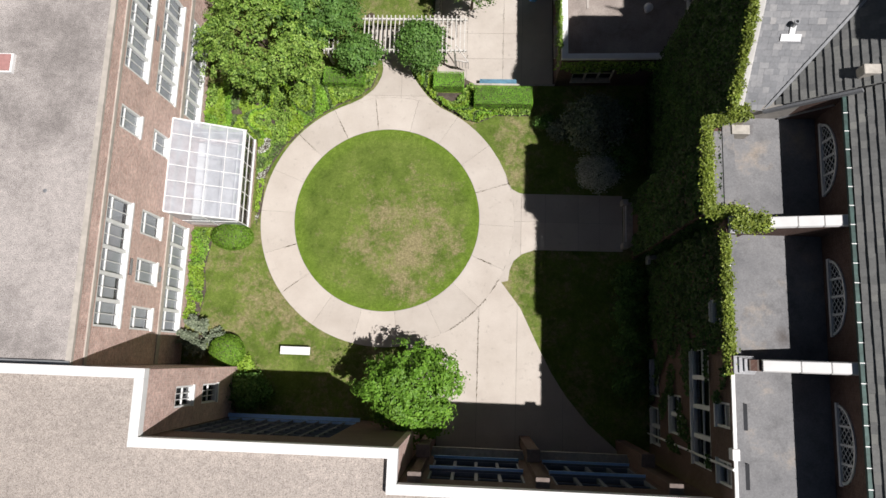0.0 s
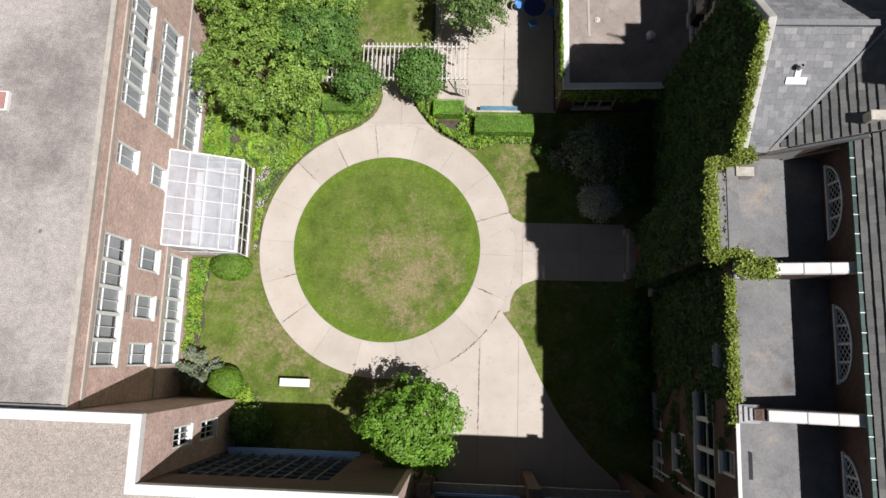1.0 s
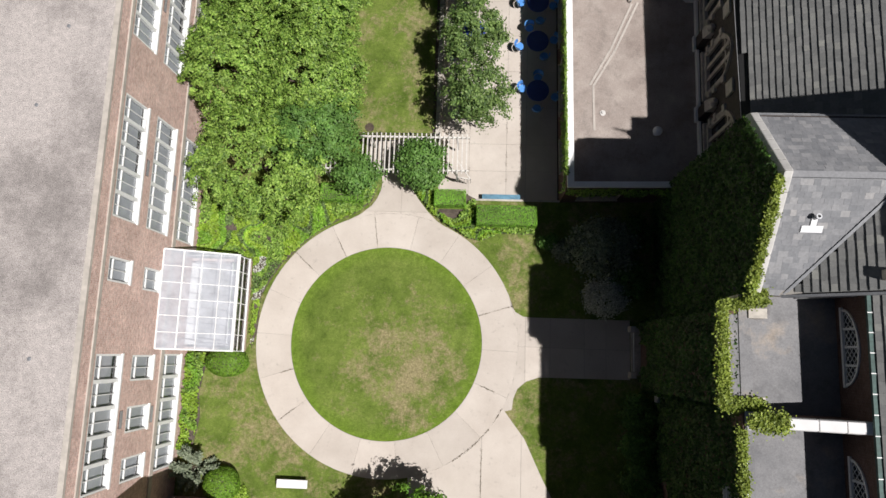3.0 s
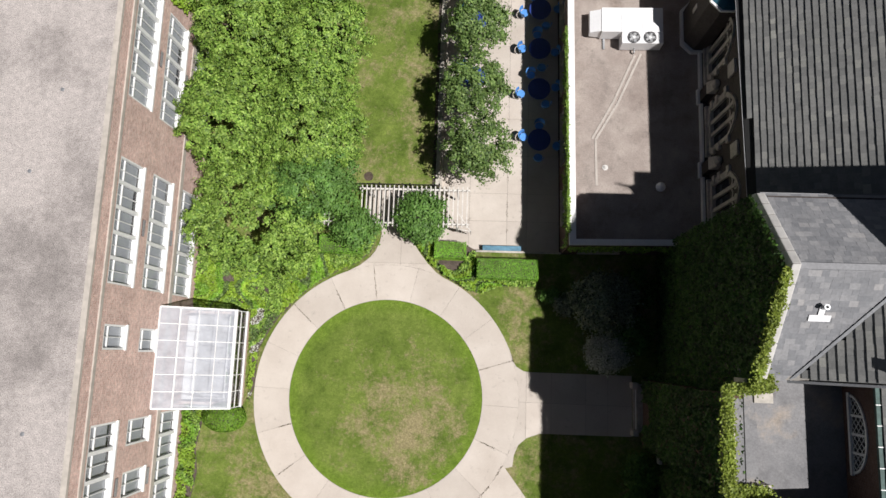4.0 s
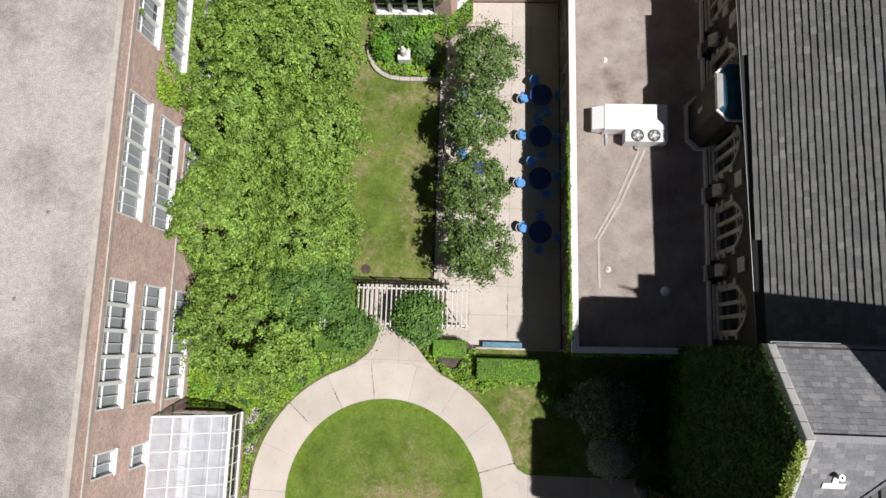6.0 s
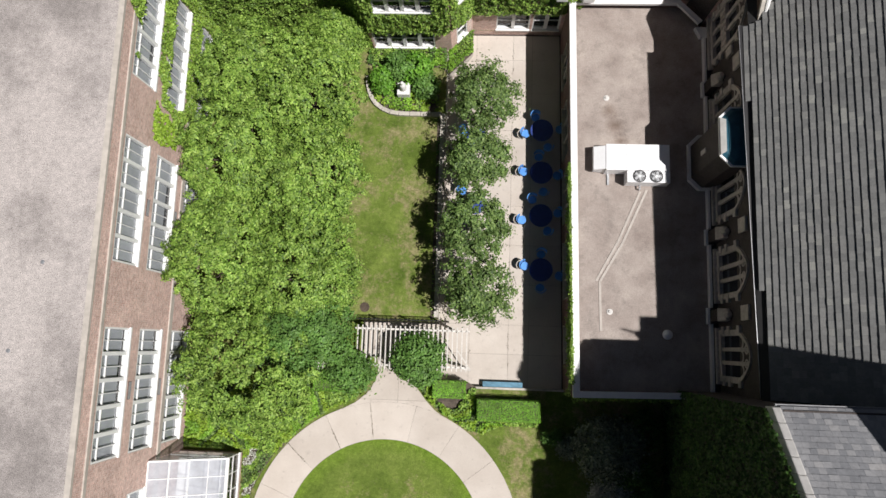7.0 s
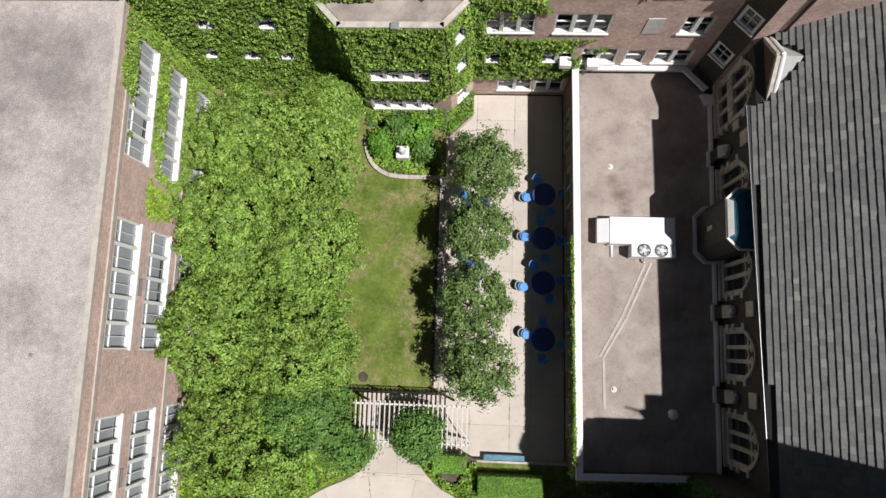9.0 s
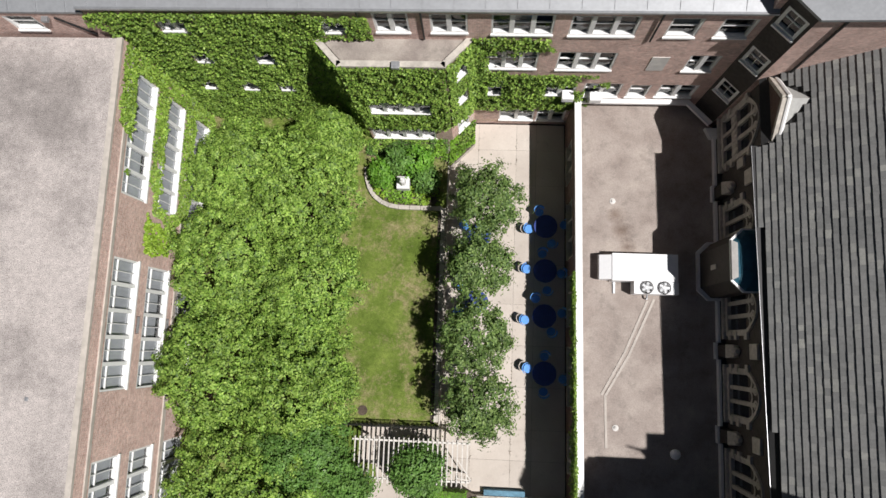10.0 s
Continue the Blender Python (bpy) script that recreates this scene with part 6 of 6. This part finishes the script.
def bed(name, label, poly, bands, density, seed, hmin=0.08, hmax=0.55, bare=-0.35, soil=True):
    """A planted bed: soil and perennials of several kinds in drifts."""
    rng = np.random.default_rng(seed)
    x0, x1 = min(p[0] for p in poly), max(p[0] for p in poly)
    y0, y1 = min(p[1] for p in poly), max(p[1] for p in poly)
    t = thing(name, ((x0 + x1) / 2, (y0 + y1) / 2, 0), label, "flower bed", kind="stuff")
    if soil:
        part("soil", Mesh().prism(poly if area(poly) > 0 else poly[::-1], -0.05, 0.004), SOIL, t)
    k = int((x1 - x0) * (y1 - y0) * density)
    x, y = rng.uniform(x0, x1, k), rng.uniform(y0, y1, k)
    ok = inside(poly, x, y) & (np.hypot(x - CX, y - CY) > R_OUT + 0.12)
    x, y = x[ok], y[ok]
    cover, kind_, lump = field(x, y, 0.9, seed + 0.5), field(x, y, 0.55, seed + 4.5), field(x, y, 2.6, seed + 8.5)
    h_ = (hmin + (hmax - hmin) * np.clip(0.5 + cover * 0.7 + lump * 0.6, 0, 1)) * np.sqrt(rng.uniform(0.1, 1, len(x)))
    keep = cover + lump * 0.4 > bare
    x, y, h_, kind_ = x[keep], y[keep], h_[keep], kind_[keep]
    edges = np.quantile(kind_, np.linspace(0, 1, len(bands) + 1))
    for i, (nm, mt, sz) in enumerate(bands):
        s_ = (kind_ >= edges[i]) & (kind_ <= edges[i + 1] + (1e-9 if i == len(bands) - 1 else -1e-9))
        if s_.sum():
            p = np.stack([x[s_], y[s_], h_[s_] + 0.03], 1)
            leaf_mesh(nm, p, np.tile((0, 0, 1.0), (len(p), 1)), sz, mt, rng, t, tilt=0.6)
    return t


KINDS = [("green_perennials", LEAF_MID, 0.16), ("lime_perennials", LEAF_LIME, 0.19), ("bright_perennials", LEAF_BRIGHT, 0.17), ("soft_perennials", LEAF_GREYGREEN, 0.14), ("lime_perennials", LEAF_LIME, 0.17), ("green_perennials", LEAF_MID, 0.19)]
bed("west_bed", "lush mixed flower bed between school wall and ring path", [(-14.45, 2.5), (-9.6, 2.5), (-8.75, 2.3), (-7.9, 3.3), (-6.9, 4.2), (-5.6, 5.0), (-4.4, 5.55), (-3.5, 6.3), (-3.2, 7.2), (-6.5, 7.4), (-9, 6.8), (-14.45, 6.2)], KINDS, 420, 71, bare=-0.7)
bed("greenhouse_bed", "narrow bed of pale flowers along the greenhouse", [(-10.55, -3.2), (-10.25, -2.2), (-10.2, 0), (-9.6, 1.2), (-8.9, 2.3), (-9.6, 2.6), (-10.8, 2.6)], [("soft_perennials", LEAF_GREYGREEN, 0.13), ("green_perennials", LEAF_MID, 0.16), ("white_flowers", FLOWER_WHITE, 0.09), ("lime_perennials", LEAF_LIME, 0.14)], 380, 72, 0.05, 0.4, -0.45)
bed("wall_bed", "bright green strip of plants along the school wall", [(-14.45, -9.4), (-13.7, -9.2), (-13.4, -7.5), (-13.6, -6), (-13.4, -4.9), (-13.2, -3.6), (-14.45, -3.6)], [("lime_perennials", LEAF_LIME, 0.16), ("green_perennials", LEAF_MID, 0.15), ("bright_perennials", LEAF_BRIGHT, 0.15), ("lime_perennials", LEAF_LIME, 0.14)], 400, 73, 0.1, 0.7, -0.6)
bed("path_bed", "mixed flower bed with mulch at the path bend", [(-0.75, 7.2), (-0.3, 6.4), (0.4, 5.6), (1.3, 4.85), (2.6, 4.1), (3.5, 3.9), (4.6, 4.4), (6.8, 4.4), (6.8, 4.75), (3.15, 4.75), (3.1, 6.6), (2.5, 6.9), (2.5, 5.9), (0.5, 5.9), (0.5, 7.2)], KINDS, 380, 74, 0.06, 0.5, -0.3)
bed("bay_bed", "dense ground cover below the ivy bay", [(-4.5, 27.0), (-3.0, 26.9), (0.2, 26.9), (0.68, 26.6), (0.68, 28.05), (0.6, 28.05), (-4.3, 28.05)], [("ground_cover", LEAF_MID, 0.15), ("ground_cover", LEAF_DARK, 0.14), ("bright_ground_cover", LEAF_BRIGHT, 0.16)], 300, 75, 0.1, 0.5, -0.8)
tri = [(0.8, 26.35), (2.35, 27.9), (2.35, 29.4), (0.8, 29.4)]
solid("raised_bed_edge", Mesh().prism(tri, -0.65, -0.02), LIMESTONE, "pale stone edge of the raised bed below the bay", "garden edging")
bed("corner_bed", "leafy ground cover in the raised corner bed", tri, [("ground_cover", LEAF_MID, 0.15), ("bright_ground_cover", LEAF_BRIGHT, 0.16)], 330, 79, 0.1, 0.45, -0.9)
bed("statue_bed", "hosta bed round the pale statue inside stone edging", [(-4.35, 26.1), (-4.2, 25.0), (-3.8, 24.5), (-3.0, 24.0), (-2.2, 23.85), (0.2, 23.85), (0.3, 25.8), (-1, 26.8), (-3.5, 26.8)], [("lime_perennials", LEAF_LIME, 0.22), ("green_perennials", LEAF_MID, 0.18), ("lime_perennials", LEAF_LIME, 0.2), ("bright_perennials", LEAF_BRIGHT, 0.18)], 170, 76, 0.06, 0.35, -0.35)
bed("tree_strip", "shaded earth strip with low plants under the terrace trees", [(0.2, 10.6), (0.7, 10.6), (0.7, 23.6), (0.2, 23.6)], [("ground_cover", LEAF_DARK, 0.14), ("ground_cover", LEAF_MID, 0.13)], 60, 77, 0.04, 0.2, 0.05)
bed("rusty_flowers", "rusty red flower drift below the trees", [(-11.5, 5.6), (-10.2, 5.4), (-10.0, 6.2), (-11.2, 6.5)], [("rusty_flowers", FLOWER_RED, 0.12), ("green_perennials", LEAF_MID, 0.14), ("green_perennials", LEAF_MID, 0.14)], 160, 78, 0.1, 0.5, -0.3, soil=False)

# stone edging of the statue bed and the terrace strip
edge_pts = [(-4.45, 26.2), (-4.35, 25.4), (-4.15, 24.8), (-3.85, 24.35), (-3.4, 24.0), (-2.9, 23.78), (-2.3, 23.68), (-1.6, 23.66), (-0.9, 23.66), (-0.2, 23.66), (0.45, 23.66)]
edging = thing("stone_edging", (-2, 23.7, 0), "curved pale stone edging round the statue bed", "garden edging")
for a, b in zip(edge_pts, edge_pts[1:]):
    d = (Vector(b) - Vector(a)) * 0.015
    part("stone", Mesh().bar((a[0] + d.x, a[1] + d.y, 0.1), (b[0] - d.x, b[1] - d.y, 0.1), 0.26, 0.24), LIMESTONE, edging, bevel=0.02)
kerb = thing("terrace_kerb", (0.6, 17, 0), "low rough stone kerb along the terrace trees", "garden edging")
for i in range(26):
    y = 10.7 + i * 0.5
    part("stone", Mesh().box(0.4 + random.uniform(-0.02, 0.02), 0.68, y + 0.01, y + 0.48, -0.05, 0.2 + random.uniform(-0.03, 0.03)), LIMESTONE, kerb, bevel=0.03)

# ---- greenhouse ----
gh = thing("greenhouse", (-12.6, -0.6, 0), "white-framed lean-to greenhouse with dusty glass", "greenhouse")
HX0, HX1, HY0, HY1, HZ0, HZ1 = -14.5, -10.9, -3.4, 2.25, 4.4, 2.45
part("base_wall", Mesh().box(HX0, HX1, HY0, HY0 + 0.15, 0, 0.6).box(HX1 - 0.15, HX1, HY0 + 0.15, HY1 - 0.15, 0, 0.6).box(HX0, HX1, HY1 - 0.15, HY1, 0, 0.6), BRICK, gh)


def hz(x):
    return HZ0 + (HZ1 - HZ0) * (x - HX0) / (HX1 - HX0)


cols_ = [HX0, HX0 + 0.95, HX0 + 1.85, HX0 + 2.75, HX1]
for x in cols_:
    part("purlin", Mesh().bar((x, HY0, hz(x)), (x, HY1, hz(x)), 0.08 if x in (HX0, HX1, cols_[1]) else 0.035, 0.06), WHITE, gh)
for i in range(7):
    y = HY0 + (HY1 - HY0) * i / 6
    wide = 0.08 if i in (0, 6) else 0.035
    part("rafter", Mesh().bar((HX0, y, HZ0 + 0.01), (HX1, y, HZ1 + 0.01), wide, 0.07), WHITE, gh)
    part("post", Mesh().bar((HX1, y, 0.6), (HX1, y, HZ1), 0.05, 0.05, (1, 0, 0)), WHITE, gh)
for xa, xb in zip(cols_, cols_[1:]):
    for i in range(6):
        ya, yb = HY0 + (HY1 - HY0) * i / 6 + 0.02, HY0 + (HY1 - HY0) * (i + 1) / 6 - 0.02
        pn = part("pane", Mesh().face((xa + 0.02, ya, hz(xa + 0.02)), (xb - 0.02, ya, hz(xb - 0.02)), (xb - 0.02, yb, hz(xb - 0.02)), (xa + 0.02, yb, hz(xa + 0.02))), MILKY, gh)
for i in range(6):
    ya, yb = HY0 + (HY1 - HY0) * i / 6 + 0.02, HY0 + (HY1 - HY0) * (i + 1) / 6 - 0.02
    part("pane", Mesh().face((HX1, ya, 0.6), (HX1, yb, 0.6), (HX1, yb, HZ1), (HX1, ya, HZ1)), GLASS, gh)
for y in (HY0, HY1):
    part("pane", Mesh().face((HX0, y, 0.6), (HX1, y, 0.6), (HX1, y, HZ1), (HX0, y, HZ0)), MILKY, gh)
    part("end_bar", Mesh().bar((HX0 + 1.8, y, 0.6), (HX0 + 1.8, y, hz(HX0 + 1.8)), 0.05, 0.05, (1, 0, 0)).bar((HX0, y, 1.9), (HX1, y, 1.9), 0.05, 0.05), WHITE, gh)
part("gutter", Mesh().box(HX1, HX1 + 0.12, HY0 - 0.05, HY1 + 0.05, HZ1 - 0.1, HZ1), WHITE, gh)
part("sill", Mesh().box(HX1 - 0.02, HX1 + 0.1, HY0 - 0.05, HY1 + 0.05, 0.5, 0.62), WHITE, gh)
part("mid_rail", Mesh().box(HX1 - 0.02, HX1 + 0.03, HY0, HY1, 1.45, 1.53), WHITE, gh)
part("floor", Mesh().box(HX0, HX1 - 0.15, HY0 + 0.15, HY1 - 0.15, 0, 0.02), plain("grey_greenhouse_floor", (0.42, 0.41, 0.4), 0.8, vary=0.25, scale=2.0), gh)
part("staging", Mesh().box(HX1 - 0.95, HX1 - 0.2, HY0 + 0.3, HY1 - 0.3, 0.8, 0.85).box(HX0 + 0.1, HX0 + 0.85, HY0 + 0.3, HY1 - 0.3, 0.8, 0.85), WHITE, gh)
for i in range(6):
    part("tray", Mesh().box(HX1 - 0.85, HX1 - 0.3, HY0 + 0.5 + i * 0.85, HY0 + 1.15 + i * 0.85, 0.85, 0.93), LEAF_DARK if i % 2 else STEEL_GREY, gh)

# ---- pergola, fence ----
pg = thing("pergola", (-1, 8.8, 0), "white timber pergola with narrow slats", "pergola")
TIMBER = plain("weathered_white_timber", (0.66, 0.63, 0.58), 0.8, vary=0.15, scale=9)
for y in (7.78, 9.85):
    part("beam", Mesh().box(-6.4 if y < 8 else -4.0, 2.65, y - 0.05, y + 0.05, 2.12, 2.26), TIMBER, pg)
for i in range(33):
    x = -6.3 + i * 0.275
    if x < -4.0:
        part("slat", Mesh().box(x - 0.03, x + 0.03, 7.45, 8.5, 2.26, 2.36), TIMBER, pg)
    else:
        part("slat", Mesh().box(x - 0.03, x + 0.03, 7.55, 10.05, 2.26, 2.36), TIMBER, pg)
for x in (-6.2, -3.45, -1.0, 1.9):
    for y in (7.78, 9.85):
        if x > -5 or y < 8:
            part("post", Mesh().box(x - 0.06, x + 0.06, y - 0.06, y + 0.06, 0, 2.12), TIMBER, pg)
rl = thing("low_rail", (2.3, 8, 0), "low white rail at the end of the pergola", "railing")
part("top_rail", Mesh().bar((1.9, 7.75, 0.95), (2.75, 7.6, 0.95), 0.06, 0.06).bar((1.9, 8.8, 0.95), (2.75, 7.6, 0.95), 0.06, 0.06), TIMBER, rl)
for i in range(5):
    part("baluster", Mesh().box(1.95 + i * 0.19, 1.99 + i * 0.19, 7.7 - i * 0.03, 7.74 - i * 0.03, 0, 0.95), TIMBER, rl)
fence = thing("iron_fence", (-2, 10.5, 0), "black iron fence across the lawn's edge", "fence")
part("rail", Mesh().box(-4.9, 0.72, 10.44, 10.48, 1.02, 1.07), BLACK, fence)
part("rail", Mesh().box(-4.9, 0.72, 10.44, 10.48, 0.15, 0.2), BLACK, fence)
for i in range(47):
    x = -4.85 + i * 0.12
    part("picket", Mesh().box(x - 0.01, x + 0.01, 10.45, 10.47, -0.03, 1.15), BLACK, fence)
for x in (-4.9, -3.0, -1.1, 0.72):
    part("post", Mesh().box(x - 0.04, x + 0.04, 10.42, 10.5, -0.03, 1.25), BLACK, fence)

# ---- furniture ----
bench = thing("stone_bench", (-7.29, -11.05, 0), "white stone bench on the lawn", "bench")
part("seat", Mesh().box(-8.2, -6.37, -11.28, -10.8, 0.42, 0.52), COPING, bench, bevel=0.015)
for x in (-7.9, -6.9):
    part("leg", Mesh().box(x, x + 0.22, -11.2, -10.88, -0.03, 0.42), COPING, bench, bevel=0.01)

tb = thing("round_table", (6.75, 22.7, TZ + 0.03), "round blue metal table on the terrace", "table", "blue terrace tables")
# table blue is darkened for the annex shade
part("tabletop", Mesh().lathe((6.75, 22.7, TZ + 0.03), [(0.7, 0.70), (0.72, 0.71), (0.72, 0.74), (0.7, 0.75)], 28), BLUE_SHADED, tb)
part("pedestal", Mesh().tube((6.75, 22.7, TZ + 0.05), (6.75, 22.7, TZ + 0.73), 0.05, 0.05, 10), BLUE_SHADED, tb)
part("foot", Mesh().lathe((6.75, 22.7, TZ + 0.03), [(0.3, 0), (0.3, 0.02), (0.08, 0.05)], 18), BLUE_SHADED, tb)
ch = thing("metal_chair", (5.75, 22.7, TZ + 0.03), "blue metal chair with slatted back", "chair", "blue terrace chairs")
seat = [(5.75 + 0.25 * math.cos(2 * math.pi * k / 16), 22.7 + 0.27 * math.sin(2 * math.pi * k / 16)) for k in range(16)]
# chair blue is lightened as if in full sun
part("seat", Mesh().prism(seat, TZ + 0.46, TZ + 0.49), BLUE_SUNLIT, ch)
bow = [(5.78 - 0.34 * math.cos(radians(v)), 22.7 + 0.34 * math.sin(radians(v))) for v in range(-75, 76, 15)]
rail_ = Mesh()
for (xa, ya), (xb, yb) in zip(bow, bow[1:]):
    rail_.bar((xa - 0.06, ya, TZ + 0.915), (xb - 0.06, yb, TZ + 0.915), 0.035, 0.03)
bk = part("backrest", rail_, BLUE_SUNLIT, ch)
for (xa, ya), (xb, yb) in zip(bow, bow[1:]):
    part("slat", Mesh().hexa([(xa, ya, TZ + 0.5), (xb, yb, TZ + 0.5), (xb + 0.02, yb, TZ + 0.5), (xa + 0.02, ya, TZ + 0.5), (xa - 0.07, ya, TZ + 0.9), (xb - 0.07, yb, TZ + 0.9), (xb - 0.045, yb, TZ + 0.9), (xa - 0.045, ya, TZ + 0.9)]), BLUE_SUNLIT, bk)
for x in (5.57, 5.95):
    for y in (22.5, 22.9):
        part("leg", Mesh().tube((x, y, TZ + 0.03), (x, y, TZ + 0.46), 0.014, 0.014, 6), STEEL_GREY, ch)
TABLES = [(6.85, 22.7), (6.85, 19.95), (6.85, 17.2), (6.9, 13.8), (2.8, 22.0), (2.75, 17.9)]
for i, (x, y) in enumerate(TABLES):
    if i == 0:
        tb.location.x = x
    else:
        copy_thing(tb, pose(x, y, TZ + 0.03))
    for k in range(4):
        a = 360 * k / 4 + 180 + [8, -6, 12, -15, 40, 30, 10][i] + (k % 2) * 14
        r = 1.0 + 0.08 * ((i + k) % 3)
        m_ = pose(x + r * math.cos(radians(a)), y + r * math.sin(radians(a)), TZ + 0.03, 0, 0, a + 180)
        if i > 3 and k in (1, 2):
            continue
        if i == 0 and k == 0:
            ch.matrix_basis = m_
        else:
            copy_thing(ch, m_)
solid("blue_step", Mesh().box(3.5, 5.9, 6.64, 6.95, -0.65, -0.1), PALE_BLUE, "faded blue painted step at the terrace end", "step", bevel=0.01)
# statue on its plinth
st_ = Mesh().lathe((-2.0, 25.1, 0.75), [(0.2, 0), (0.22, 0.1), (0.17, 0.35), (0.2, 0.6), (0.12, 0.75), (0.06, 0.78), (0.1, 0.85), (0.11, 0.95), (0.05, 1.05)], 14)
solid("statue", st_, STATUE, "weathered pale stone garden statue on a plinth", "statue", smooth=True)
solid("plinth", Mesh().box(-2.4, -1.6, 24.72, 25.5, -0.03, 0.75), STATUE, "square pale stone plinth in the hosta bed", "plinth", bevel=0.03)
# manhole on the lawn corner
solid("manhole_cover", Mesh().lathe((-3.9, 11.2, -0.03), [(0.3, 0), (0.3, 0.03), (0.25, 0.035)], 20), BARK, "round iron manhole cover in a bare lawn corner", "manhole")

# weeds in the joints
rngw = np.random.default_rng(90)
wp = []
for i, (lo, hi) in enumerate(((0.1, 0.9), (0.0, 0.6), (0.3, 1.0), (0.0, 0.35), (0.4, 0.9), (0.2, 0.6), (0.0, 1.0))):
    a = radians(97.7 + 20 * (0, 1, 2, 5, 6, 12, 14)[i])
    k = 60
    r = R_IN + (R_OUT - R_IN) * rngw.uniform(lo, hi, k)
    wp.append(np.stack([CX + r * math.cos(a) + rngw.normal(0, 0.02, k), CY + r * math.sin(a) + rngw.normal(0, 0.02, k), np.full(k, 0.045)], 1))
a = np.radians(rngw.uniform(-58, -27, 260))
a = a[np.array([noise.noise(Vector((v * 9, 1, 2))) for v in a]) > -0.1]
wp.append(np.stack([CX + R_OUT * np.cos(a) + rngw.normal(0, 0.025, len(a)), CY + R_OUT * np.sin(a) + rngw.normal(0, 0.025, len(a)), np.full(len(a), 0.045)], 1))
y_ = rngw.uniform(-13.4, -8.6, 220)
wp.append(np.stack([3.85 + rngw.normal(0, 0.025, len(y_)), y_, np.full(len(y_), 0.045)], 1))
for xj in (5.0, 2.6):
    y_ = rngw.uniform(7.0, 28.5, 420)
    y_ = y_[np.array([noise.noise(Vector((v * 0.9, xj, 2))) for v in y_]) > 0.05]
    wp.append(np.stack([xj + rngw.normal(0, 0.03, len(y_)), y_, np.full(len(y_), TZ + 0.045)], 1))
wp = np.concatenate(wp)
ob = leaf_mesh("joint_weeds", wp, np.tile((0, 0, 1.0), (len(wp), 1)), 0.055, plain("dry_weed", (0.12, 0.1, 0.06), 0.9), rngw)
tagged(ob, "dark dry weeds growing in the paving joints", "weeds", kind="stuff")
